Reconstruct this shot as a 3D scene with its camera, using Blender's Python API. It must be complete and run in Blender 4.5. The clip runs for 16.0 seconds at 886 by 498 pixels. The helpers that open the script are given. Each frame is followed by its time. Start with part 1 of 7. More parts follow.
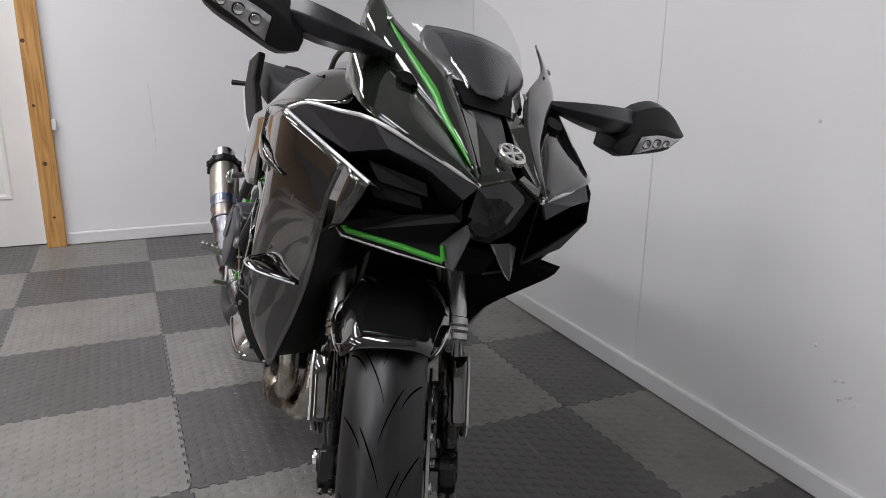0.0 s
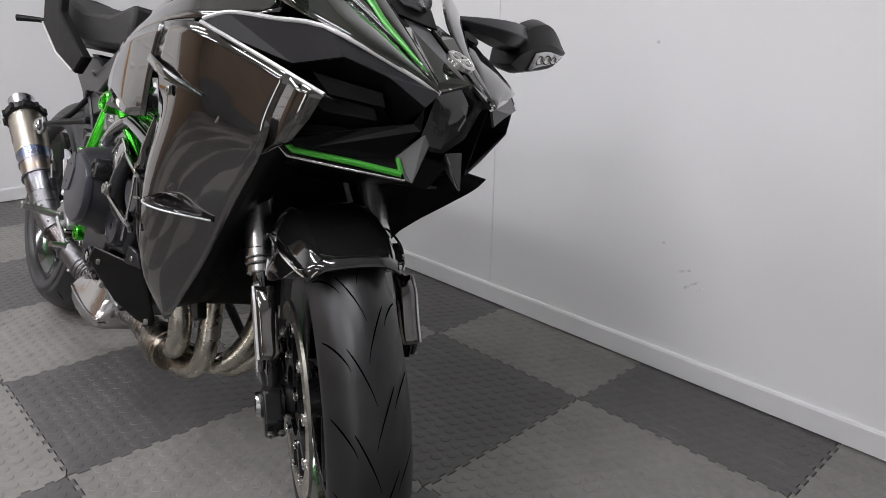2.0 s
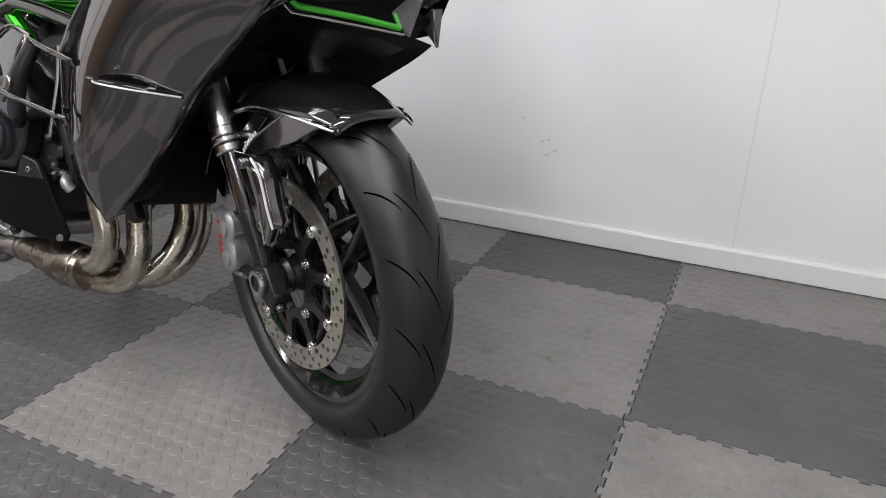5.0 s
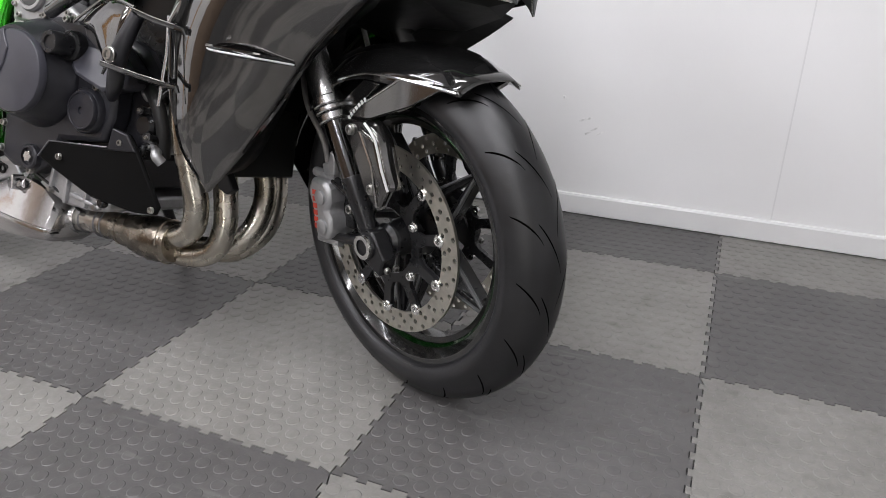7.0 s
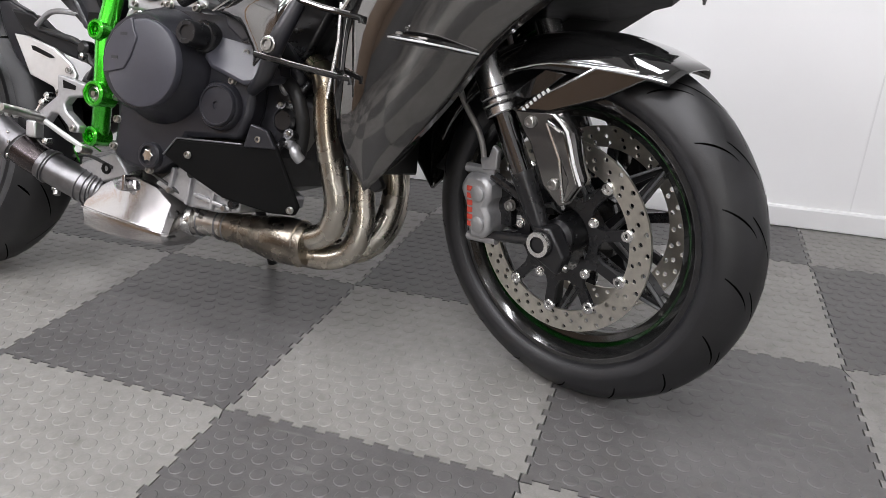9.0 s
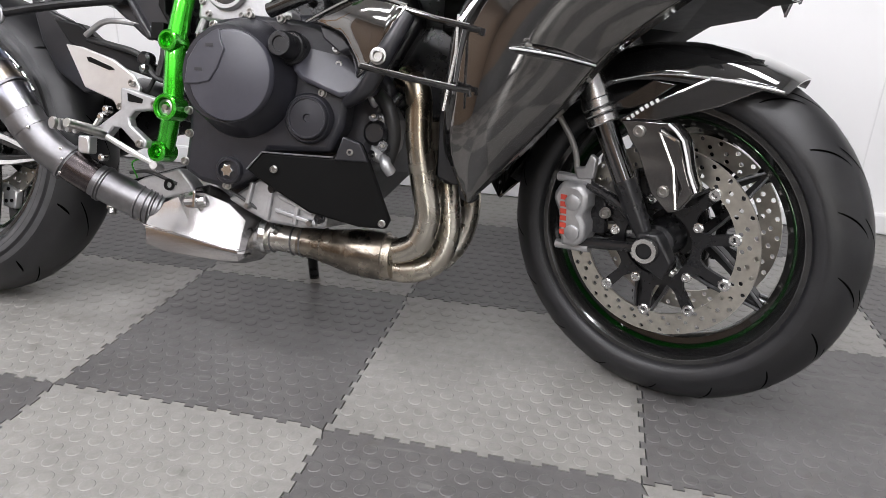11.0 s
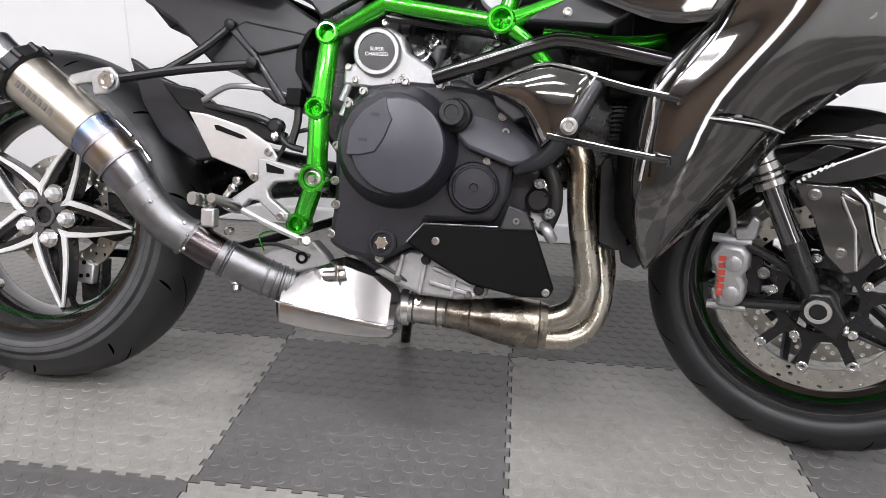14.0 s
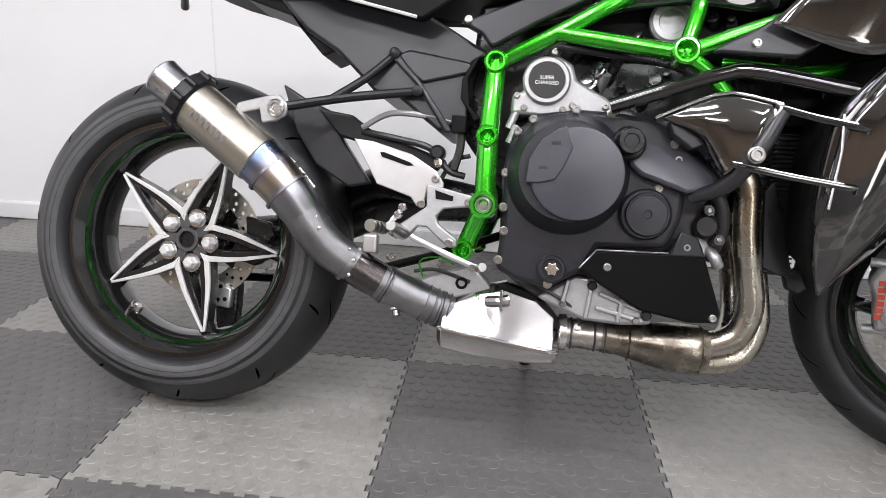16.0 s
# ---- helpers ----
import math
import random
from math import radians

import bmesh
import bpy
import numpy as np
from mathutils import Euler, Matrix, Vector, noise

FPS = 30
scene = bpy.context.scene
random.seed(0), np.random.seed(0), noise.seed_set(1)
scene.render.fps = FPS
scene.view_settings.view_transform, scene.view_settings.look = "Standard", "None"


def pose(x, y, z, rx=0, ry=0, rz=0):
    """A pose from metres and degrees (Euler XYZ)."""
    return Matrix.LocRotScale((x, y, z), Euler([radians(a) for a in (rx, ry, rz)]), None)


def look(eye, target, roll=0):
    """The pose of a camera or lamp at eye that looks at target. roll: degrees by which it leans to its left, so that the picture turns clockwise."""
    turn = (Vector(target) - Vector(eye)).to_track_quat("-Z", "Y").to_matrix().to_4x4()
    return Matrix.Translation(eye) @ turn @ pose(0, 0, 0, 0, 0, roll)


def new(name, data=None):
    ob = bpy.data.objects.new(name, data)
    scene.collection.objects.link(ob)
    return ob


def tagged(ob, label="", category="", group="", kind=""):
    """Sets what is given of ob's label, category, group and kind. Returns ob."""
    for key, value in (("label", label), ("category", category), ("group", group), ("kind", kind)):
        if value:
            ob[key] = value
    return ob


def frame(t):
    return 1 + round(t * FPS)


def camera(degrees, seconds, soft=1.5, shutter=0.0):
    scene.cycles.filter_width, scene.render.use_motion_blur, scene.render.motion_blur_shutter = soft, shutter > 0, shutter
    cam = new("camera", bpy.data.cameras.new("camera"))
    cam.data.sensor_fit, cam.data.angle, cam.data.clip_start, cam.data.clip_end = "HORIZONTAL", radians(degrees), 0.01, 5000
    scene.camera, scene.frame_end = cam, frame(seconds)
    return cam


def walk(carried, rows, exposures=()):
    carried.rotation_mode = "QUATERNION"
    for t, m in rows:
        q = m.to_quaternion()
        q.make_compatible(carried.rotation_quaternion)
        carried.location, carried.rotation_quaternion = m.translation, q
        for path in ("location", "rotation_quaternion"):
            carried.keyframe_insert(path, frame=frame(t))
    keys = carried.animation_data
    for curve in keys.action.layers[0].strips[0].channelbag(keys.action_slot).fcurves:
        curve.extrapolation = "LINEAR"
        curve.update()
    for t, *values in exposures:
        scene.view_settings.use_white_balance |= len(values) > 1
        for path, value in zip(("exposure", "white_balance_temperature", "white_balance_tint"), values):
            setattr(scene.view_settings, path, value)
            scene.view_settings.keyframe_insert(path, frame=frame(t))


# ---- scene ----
cam = camera(64.2, 16.0, soft=0.6)
PATH = [
    (0, (1.563, -0.066, 0.982), (-0.194, 0.735, 0.46), 0.7),
    (0.5, (1.545, -0.113, 0.974), (-0.144, 0.81, 0.429), 0.8),
    (1, (1.514, -0.162, 0.951), (-0.087, 0.893, 0.382), 0.8),
    (1.5, (1.475, -0.22, 0.932), (-0.021, 0.965, 0.333), 0.8),
    (2, (1.424, -0.293, 0.913), (0.05, 1.017, 0.285), 0.8),
    (2.5, (1.371, -0.362, 0.891), (0.128, 1.059, 0.23), 0.6),
    (3, (1.326, -0.422, 0.867), (0.221, 1.093, 0.171), 0.5),
    (3.5, (1.28, -0.478, 0.849), (0.312, 1.113, 0.119), 0.7),
    (4, (1.238, -0.53, 0.835), (0.379, 1.109, 0.077), 0.8),
    (6.3, (1.102, -0.708, 0.781), (0.377, 0.98, -0.01), 0.8),
    (6.5, (1.083, -0.72, 0.777), (0.365, 0.972, -0.012), 0.7),
    (7, (1.013, -0.754, 0.768), (0.323, 0.949, -0.022), 0.8),
    (7.5, (0.934, -0.779, 0.763), (0.27, 0.936, -0.022), 0.9),
    (8, (0.842, -0.795, 0.756), (0.2, 0.927, -0.031), 0.9),
    (8.5, (0.751, -0.817, 0.748), (0.141, 0.918, -0.039), 1.0),
    (9, (0.673, -0.838, 0.74), (0.091, 0.906, -0.047), 1.1),
    (9.2, (0.643, -0.847, 0.741), (0.074, 0.9, -0.049), 1.1),
    (11.5, (0.32, -0.919, 0.741), (-0.013, 0.9, -0.021), 1.8),
    (12, (0.242, -0.915, 0.756), (-0.043, 0.915, 0.001), 1.7),
    (12.5, (0.163, -0.913, 0.761), (-0.083, 0.939, 0.049), 1.9),
    (13, (0.092, -0.911, 0.776), (-0.123, 0.948, 0.071), 1.9),
    (13.5, (0.032, -0.914, 0.783), (-0.161, 0.952, 0.09), 2.0),
    (14, (-0.024, -0.92, 0.777), (-0.2, 0.951, 0.094), 2.1),
    (14.5, (-0.086, -0.917, 0.771), (-0.26, 0.959, 0.099), 2.2),
    (15, (-0.163, -0.924, 0.775), (-0.339, 0.956, 0.114), 2.2),
    (15.5, (-0.24, -0.94, 0.782), (-0.416, 0.942, 0.128), 2.1),
    (16, (-0.31, -0.951, 0.79), (-0.482, 0.934, 0.143), 2.1),
]
EXPOSURES = [(0, -0.39), (1.5, -0.26), (3.5, 0.02), (6.5, 0.22), (9, 0.40), (12.0, 0.60), (13.5, 0.60), (16, 0.53)]
walk(cam, [(t, look(eye, target, roll)) for t, eye, target, roll in PATH], EXPOSURES)

# ---- light ----
world = bpy.data.worlds.new("garage_air")
scene.world = world
world.use_nodes = True
world.node_tree.nodes["Background"].inputs[0].default_value = (0.9, 0.95, 1.0, 1)
world.node_tree.nodes["Background"].inputs[1].default_value = 0.05
scene.view_settings.exposure = 0.0

LAMPS = [(-1.3, -2.7), (0.7, -2.7), (-1.3, -1.45), (0.7, -1.25), (-1.2, -0.6), (0.7, -0.1)]
LAMP_Z = 2.46


def ceiling_lamp(x, y):
    data = bpy.data.lights.new("strip_light", "AREA")
    data.shape, data.size, data.size_y = "RECTANGLE", 1.2, 0.16
    data.energy, data.color = 24.5 if y < -2 else 20.5 if y < -1 else 17.0, (0.96, 0.95, 1.015)
    ob = new("strip_light", data)
    ob.matrix_world = pose(x, y, LAMP_Z - 0.012)
    return ob


for lx, ly in LAMPS:
    ceiling_lamp(lx, ly)


# ---- materials ----
def nodes_of(name):
    m = bpy.data.materials.new(name)
    m.use_nodes = True
    nt = m.node_tree
    return m, nt, nt.nodes["Principled BSDF"]


def mat(name, color, rough=0.5, metal=0.0, coat=0.0, vary=0.12, scale=40.0, bump=0.0, bump_scale=300.0, rough_vary=0.1, spec=0.5, emit=0.0):
    m, nt, p = nodes_of(name)
    tc = nt.nodes.new("ShaderNodeTexCoord")
    fine = nt.nodes.new("ShaderNodeTexNoise")
    fine.inputs["Scale"].default_value, fine.inputs["Detail"].default_value = scale, 6
    broad = nt.nodes.new("ShaderNodeTexNoise")
    broad.inputs["Scale"].default_value, broad.inputs["Detail"].default_value = scale * 0.13, 3
    both = nt.nodes.new("ShaderNodeMath")
    both.operation = "ADD"
    for n in (fine, broad):
        nt.links.new(tc.outputs["Object"], n.inputs["Vector"])
    nt.links.new(fine.outputs["Fac"], both.inputs[0])
    nt.links.new(broad.outputs["Fac"], both.inputs[1])
    ramp = nt.nodes.new("ShaderNodeMapRange")
    ramp.inputs["From Min"].default_value, ramp.inputs["From Max"].default_value = 0.6, 1.4
    ramp.inputs["To Min"].default_value, ramp.inputs["To Max"].default_value = 1 - vary, 1 + vary
    nt.links.new(both.outputs[0], ramp.inputs["Value"])
    mul = nt.nodes.new("ShaderNodeMix")
    mul.data_type, mul.blend_type = "RGBA", "MULTIPLY"
    mul.inputs["Factor"].default_value = 1
    mul.inputs["A"].default_value = (*color, 1)
    nt.links.new(ramp.outputs[0], mul.inputs["B"])
    nt.links.new(mul.outputs["Result"], p.inputs["Base Color"])
    rr = nt.nodes.new("ShaderNodeMapRange")
    rr.inputs["From Min"].default_value, rr.inputs["From Max"].default_value = 0.6, 1.4
    rr.inputs["To Min"].default_value, rr.inputs["To Max"].default_value = rough * (1 - rough_vary), min(1, rough * (1 + rough_vary))
    nt.links.new(both.outputs[0], rr.inputs["Value"])
    nt.links.new(rr.outputs[0], p.inputs["Roughness"])
    p.inputs["Metallic"].default_value = metal
    p.inputs["Coat Weight"].default_value = coat
    p.inputs["Coat Roughness"].default_value = 0.03
    p.inputs["Specular IOR Level"].default_value = spec
    if bump:
        n = nt.nodes.new("ShaderNodeTexNoise")
        n.inputs["Scale"].default_value, n.inputs["Detail"].default_value = bump_scale, 4
        nt.links.new(tc.outputs["Object"], n.inputs["Vector"])
        b = nt.nodes.new("ShaderNodeBump")
        b.inputs["Strength"].default_value, b.inputs["Distance"].default_value = bump, 0.002
        nt.links.new(n.outputs["Fac"], b.inputs["Height"])
        nt.links.new(b.outputs[0], p.inputs["Normal"])
    if emit:
        p.inputs["Emission Color"].default_value = (1, 0.985, 0.96, 1)
        p.inputs["Emission Strength"].default_value = emit
    return m


def tile_mat(name, color):
    """Moulded vinyl with scuffs and dust, each tile a little different."""
    m, nt, p = nodes_of(name)
    tc = nt.nodes.new("ShaderNodeTexCoord")
    geo = nt.nodes.new("ShaderNodeNewGeometry")
    oi = nt.nodes.new("ShaderNodeObjectInfo")
    col = (*color, 1)
    last = None
    for scale, low, high, lo, hi in ((7.0, 0.35, 0.65, 0.9, 1.07), (55.0, 0.3, 0.7, 0.9, 1.08), (260.0, 0.3, 0.7, 0.93, 1.06)):
        n = nt.nodes.new("ShaderNodeTexNoise")
        n.inputs["Scale"].default_value, n.inputs["Detail"].default_value = scale, 5
        nt.links.new(geo.outputs["Position"], n.inputs["Vector"])
        r = nt.nodes.new("ShaderNodeMapRange")
        r.inputs["From Min"].default_value, r.inputs["From Max"].default_value = low, high
        r.inputs["To Min"].default_value, r.inputs["To Max"].default_value = lo, hi
        nt.links.new(n.outputs["Fac"], r.inputs["Value"])
        if last is None:
            last = r.outputs[0]
        else:
            k = nt.nodes.new("ShaderNodeMath")
            k.operation = "MULTIPLY"
            nt.links.new(last, k.inputs[0])
            nt.links.new(r.outputs[0], k.inputs[1])
            last = k.outputs[0]
    r = nt.nodes.new("ShaderNodeMapRange")
    r.inputs["To Min"].default_value, r.inputs["To Max"].default_value = 0.93, 1.07
    nt.links.new(oi.outputs["Random"], r.inputs["Value"])
    k = nt.nodes.new("ShaderNodeMath")
    k.operation = "MULTIPLY"
    nt.links.new(last, k.inputs[0])
    nt.links.new(r.outputs[0], k.inputs[1])
    mul = nt.nodes.new("ShaderNodeMix")
    mul.data_type, mul.blend_type = "RGBA", "MULTIPLY"
    mul.inputs["Factor"].default_value = 1
    mul.inputs["A"].default_value = col
    nt.links.new(k.outputs[0], mul.inputs["B"])
    # dark rubbed spots
    v = nt.nodes.new("ShaderNodeTexNoise")
    v.inputs["Scale"].default_value, v.inputs["Detail"].default_value = 16, 8
    nt.links.new(geo.outputs["Position"], v.inputs["Vector"])
    vr = nt.nodes.new("ShaderNodeMapRange")
    vr.inputs["From Min"].default_value, vr.inputs["From Max"].default_value = 0.60, 0.74
    vr.inputs["To Min"].default_value, vr.inputs["To Max"].default_value = 0.0, 0.45
    nt.links.new(v.outputs["Fac"], vr.inputs["Value"])
    spot = nt.nodes.new("ShaderNodeMix")
    spot.data_type = "RGBA"
    spot.inputs["B"].default_value = (0.07, 0.065, 0.055, 1)
    nt.links.new(vr.outputs[0], spot.inputs["Factor"])
    nt.links.new(mul.outputs["Result"], spot.inputs["A"])
    mp = nt.nodes.new("ShaderNodeMapping")
    mp.inputs["Scale"].default_value = (5, 34, 5)
    mp.inputs["Rotation"].default_value = (0, 0, 0.5)
    nt.links.new(geo.outputs["Position"], mp.inputs["Vector"])
    sc = nt.nodes.new("ShaderNodeTexNoise")
    sc.inputs["Scale"].default_value, sc.inputs["Detail"].default_value = 1.6, 7
    nt.links.new(mp.outputs[0], sc.inputs["Vector"])
    sr = nt.nodes.new("ShaderNodeMapRange")
    sr.inputs["From Min"].default_value, sr.inputs["From Max"].default_value = 0.60, 0.78
    sr.inputs["To Min"].default_value, sr.inputs["To Max"].default_value = 0.0, 0.35
    nt.links.new(sc.outputs["Fac"], sr.inputs["Value"])
    scuff = nt.nodes.new("ShaderNodeMix")
    scuff.data_type = "RGBA"
    scuff.inputs["B"].default_value = (0.30, 0.295, 0.28, 1)
    nt.links.new(sr.outputs[0], scuff.inputs["Factor"])
    nt.links.new(spot.outputs["Result"], scuff.inputs["A"])
    nt.links.new(scuff.outputs["Result"], p.inputs["Base Color"])
    p.inputs["Roughness"].default_value = 0.42
    p.inputs["Specular IOR Level"].default_value = 0.5
    n = nt.nodes.new("ShaderNodeTexNoise")
    n.inputs["Scale"].default_value, n.inputs["Detail"].default_value = 500, 3
    nt.links.new(geo.outputs["Position"], n.inputs["Vector"])
    b = nt.nodes.new("ShaderNodeBump")
    b.inputs["Strength"].default_value, b.inputs["Distance"].default_value = 0.25, 0.001
    nt.links.new(n.outputs["Fac"], b.inputs["Height"])
    nt.links.new(b.outputs[0], p.inputs["Normal"])
    return m


def wood_mat(name, light, dark, axis=2, knots=True):
    m, nt, p = nodes_of(name)
    tc = nt.nodes.new("ShaderNodeTexCoord")
    mp = nt.nodes.new("ShaderNodeMapping")
    s = [14.0, 14.0, 14.0]
    s[axis] = 1.1
    mp.inputs["Scale"].default_value = s
    nt.links.new(tc.outputs["Object"], mp.inputs["Vector"])
    n = nt.nodes.new("ShaderNodeTexNoise")
    n.inputs["Scale"].default_value, n.inputs["Detail"].default_value, n.inputs["Distortion"].default_value = 3.0, 8, 1.2
    nt.links.new(mp.outputs[0], n.inputs["Vector"])
    cr = nt.nodes.new("ShaderNodeValToRGB")
    cr.color_ramp.elements[0].position, cr.color_ramp.elements[0].color = 0.32, (*dark, 1)
    cr.color_ramp.elements[1].position, cr.color_ramp.elements[1].color = 0.62, (*light, 1)
    nt.links.new(n.outputs["Fac"], cr.inputs["Fac"])
    nt.links.new(cr.outputs["Color"], p.inputs["Base Color"])
    p.inputs["Roughness"].default_value = 0.55
    b = nt.nodes.new("ShaderNodeBump")
    b.inputs["Strength"].default_value, b.inputs["Distance"].default_value = 0.2, 0.002
    nt.links.new(n.outputs["Fac"], b.inputs["Height"])
    nt.links.new(b.outputs[0], p.inputs["Normal"])
    return m


def heat_mat(name, stops, a, b, rough=0.25, metal=1.0, vary=0.2):
    """Metal whose temper colours run from the place a to the place b of the object."""
    m, nt, p = nodes_of(name)
    tc = nt.nodes.new("ShaderNodeTexCoord")
    va, vb = Vector(a), Vector(b)
    d = vb - va
    sub = nt.nodes.new("ShaderNodeVectorMath")
    sub.operation = "SUBTRACT"
    sub.inputs[1].default_value = va
    nt.links.new(tc.outputs["Object"], sub.inputs[0])
    dot = nt.nodes.new("ShaderNodeVectorMath")
    dot.operation = "DOT_PRODUCT"
    dot.inputs[1].default_value = d / d.length_squared
    nt.links.new(sub.outputs[0], dot.inputs[0])
    n = nt.nodes.new("ShaderNodeTexNoise")
    n.inputs["Scale"].default_value, n.inputs["Detail"].default_value = 26, 5
    nt.links.new(tc.outputs["Object"], n.inputs["Vector"])
    nr = nt.nodes.new("ShaderNodeMapRange")
    nr.inputs["To Min"].default_value, nr.inputs["To Max"].default_value = -vary, vary
    nt.links.new(n.outputs["Fac"], nr.inputs["Value"])
    add = nt.nodes.new("ShaderNodeMath")
    nt.links.new(dot.outputs["Value"], add.inputs[0])
    nt.links.new(nr.outputs[0], add.inputs[1])
    cr = nt.nodes.new("ShaderNodeValToRGB")
    while len(cr.color_ramp.elements) < len(stops):
        cr.color_ramp.elements.new(0.5)
    for e, (pos, c) in zip(cr.color_ramp.elements, stops):
        e.position, e.color = pos, (*c, 1)
    nt.links.new(add.outputs[0], cr.inputs["Fac"])
    nt.links.new(cr.outputs["Color"], p.inputs["Base Color"])
    p.inputs["Metallic"].default_value = metal
    rr = nt.nodes.new("ShaderNodeMapRange")
    rr.inputs["To Min"].default_value, rr.inputs["To Max"].default_value = rough * 0.7, rough * 1.4
    nt.links.new(n.outputs["Fac"], rr.inputs["Value"])
    nt.links.new(rr.outputs[0], p.inputs["Roughness"])
    return m


def clear_mat(name, color, rough=0.02, alpha=0.25):
    """A thin clear or smoked sheet: mostly see-through, with a gloss."""
    m, nt, p = nodes_of(name)
    out = nt.nodes["Material Output"]
    tr = nt.nodes.new("ShaderNodeBsdfTransparent")
    tr.inputs[0].default_value = (*color, 1)
    gl = nt.nodes.new("ShaderNodeBsdfGlossy")
    gl.inputs["Roughness"].default_value = rough
    gl.inputs["Color"].default_value = (0.9, 0.9, 0.9, 1)
    fr = nt.nodes.new("ShaderNodeFresnel")
    fr.inputs["IOR"].default_value = 1.5
    mx = nt.nodes.new("ShaderNodeMixShader")
    nt.links.new(fr.outputs[0], mx.inputs[0])
    nt.links.new(tr.outputs[0], mx.inputs[1])
    nt.links.new(gl.outputs[0], mx.inputs[2])
    nt.links.new(mx.outputs[0], out.inputs["Surface"])
    nt.nodes.remove(p)
    return m


M_WALL = mat("white_wall_panel", (0.84, 0.84, 0.845), 0.33, vary=0.02, scale=4, bump=0.02, bump_scale=9, coat=0.0)
M_TRIM = mat("white_trim_paint", (0.76, 0.76, 0.765), 0.35, vary=0.04, scale=12, bump=0.08, bump_scale=60)
M_CEIL = mat("ceiling_white", (0.75, 0.75, 0.74), 0.7, vary=0.04, scale=6)
M_DOOR = mat("door_white_paint", (0.8, 0.79, 0.76), 0.4, vary=0.04, scale=10, bump=0.05, bump_scale=40)
M_PINE = wood_mat("pine_post", (0.62, 0.34, 0.11), (0.40, 0.19, 0.05))
M_KNOT = mat("pine_knot", (0.09, 0.035, 0.012), 0.6, vary=0.4, scale=90)
M_BOARD = wood_mat("plywood_wall", (0.25, 0.174, 0.115), (0.175, 0.122, 0.082), axis=0)
M_FIN = mat("grey_fin_plastic", (0.11, 0.112, 0.115), 0.3, metal=0.3, vary=0.1, scale=120)
M_LOW = mat("grey_wall_paint", (0.15, 0.15, 0.15), 0.6, vary=0.3, scale=3)
M_SUB = mat("bare_concrete", (0.05, 0.05, 0.05), 0.9, vary=0.2)
M_LIGHT_TILE = tile_mat("light_grey_vinyl", (0.208, 0.202, 0.188))
M_DARK_TILE = tile_mat("dark_grey_vinyl", (0.091, 0.088, 0.086))
M_SCUFF = mat("rubber_scuff", (0.77, 0.77, 0.77), 0.6, vary=0.4, scale=120)
M_STRIP = mat("strip_diffuser", (0.9, 0.9, 0.9), 0.5, emit=6.0)
M_DAYLIGHT = mat("frosted_daylight_pane", (0.9, 0.9, 0.9), 0.5, emit=5.0)
M_FIXTURE = mat("fixture_white", (0.7, 0.7, 0.7), 0.4)

M_CHROME = mat("dark_mirror_paint", (0.138, 0.134, 0.131), 0.07, metal=0.95, coat=0.8, vary=0.1, scale=200, rough_vary=0.2)
M_GLOSS = mat("gloss_black_paint", (0.008, 0.008, 0.008), 0.03, coat=1.0, vary=0.2, scale=80)
M_GREEN_BLACK = mat("green_black_pearl_paint", (0.024, 0.029, 0.022), 0.06, metal=0.5, coat=1.0, vary=0.15, scale=240)
M_MATTE = mat("matte_black_plastic", (0.008, 0.008, 0.0088), 0.42, vary=0.2, scale=150, bump=0.08, bump_scale=900, spec=0.3)
M_SATIN = mat("satin_grey_plastic", (0.017, 0.017, 0.020), 0.32, vary=0.12, scale=120, bump=0.05, bump_scale=900)
M_BLACK = mat("black_void_plastic", (0.003, 0.003, 0.003), 0.5, vary=0.2, spec=0.12)
M_ENGINE = mat("black_engine_enamel", (0.0165, 0.0165, 0.0205), 0.34, vary=0.18, scale=90, bump=0.12, bump_scale=700, spec=0.4)
M_ENGINE_CAP = mat("dark_grey_cover_disc", (0.043, 0.043, 0.053), 0.36, vary=0.1, scale=90, bump=0.05, bump_scale=700)
M_GREEN = mat("bright_green_frame_paint", (0.04, 0.50, 0.015), 0.24, metal=0.85, coat=1.0, vary=0.1, scale=60)
M_PIN = mat("dark_green_pinstripe", (0.004, 0.05, 0.005), 0.25, metal=0.6, coat=0.8)
M_STRIPE = mat("green_stripe", (0.05, 0.36, 0.03), 0.3, coat=0.5, vary=0.06)
M_ALU = mat("cast_aluminium", (0.40, 0.40, 0.405), 0.46, metal=0.75, vary=0.15, scale=120, bump=0.15, bump_scale=600)
M_SILVER = mat("silver_plate", (0.68, 0.68, 0.68), 0.3, metal=0.8, vary=0.06, scale=80)
M_STEEL = mat("bright_steel", (0.7, 0.7, 0.69), 0.2, metal=1.0, vary=0.12, scale=200)
M_BOLT = mat("zinc_bolt", (0.36, 0.355, 0.34), 0.3, metal=1.0, vary=0.2, scale=200)
M_FORK = mat("grey_anodised_fork", (0.54, 0.54, 0.54), 0.25, metal=1.0, vary=0.1, scale=60)
M_SLIDER = mat("dark_chrome", (0.16, 0.16, 0.165), 0.12, metal=1.0, vary=0.1, scale=60)
M_DARKMETAL = mat("black_anodised_metal", (0.010, 0.010, 0.011), 0.28, metal=0.1, vary=0.15, scale=90)
M_DISC = mat("brake_disc_steel", (0.55, 0.53, 0.475), 0.36, metal=1.0, vary=0.2, scale=90, bump=0.1, bump_scale=400)
M_TYRE = mat("tyre_rubber", (0.0098, 0.0098, 0.0108), 0.42, vary=0.45, scale=30, bump=0.07, bump_scale=350, rough_vary=0.15)
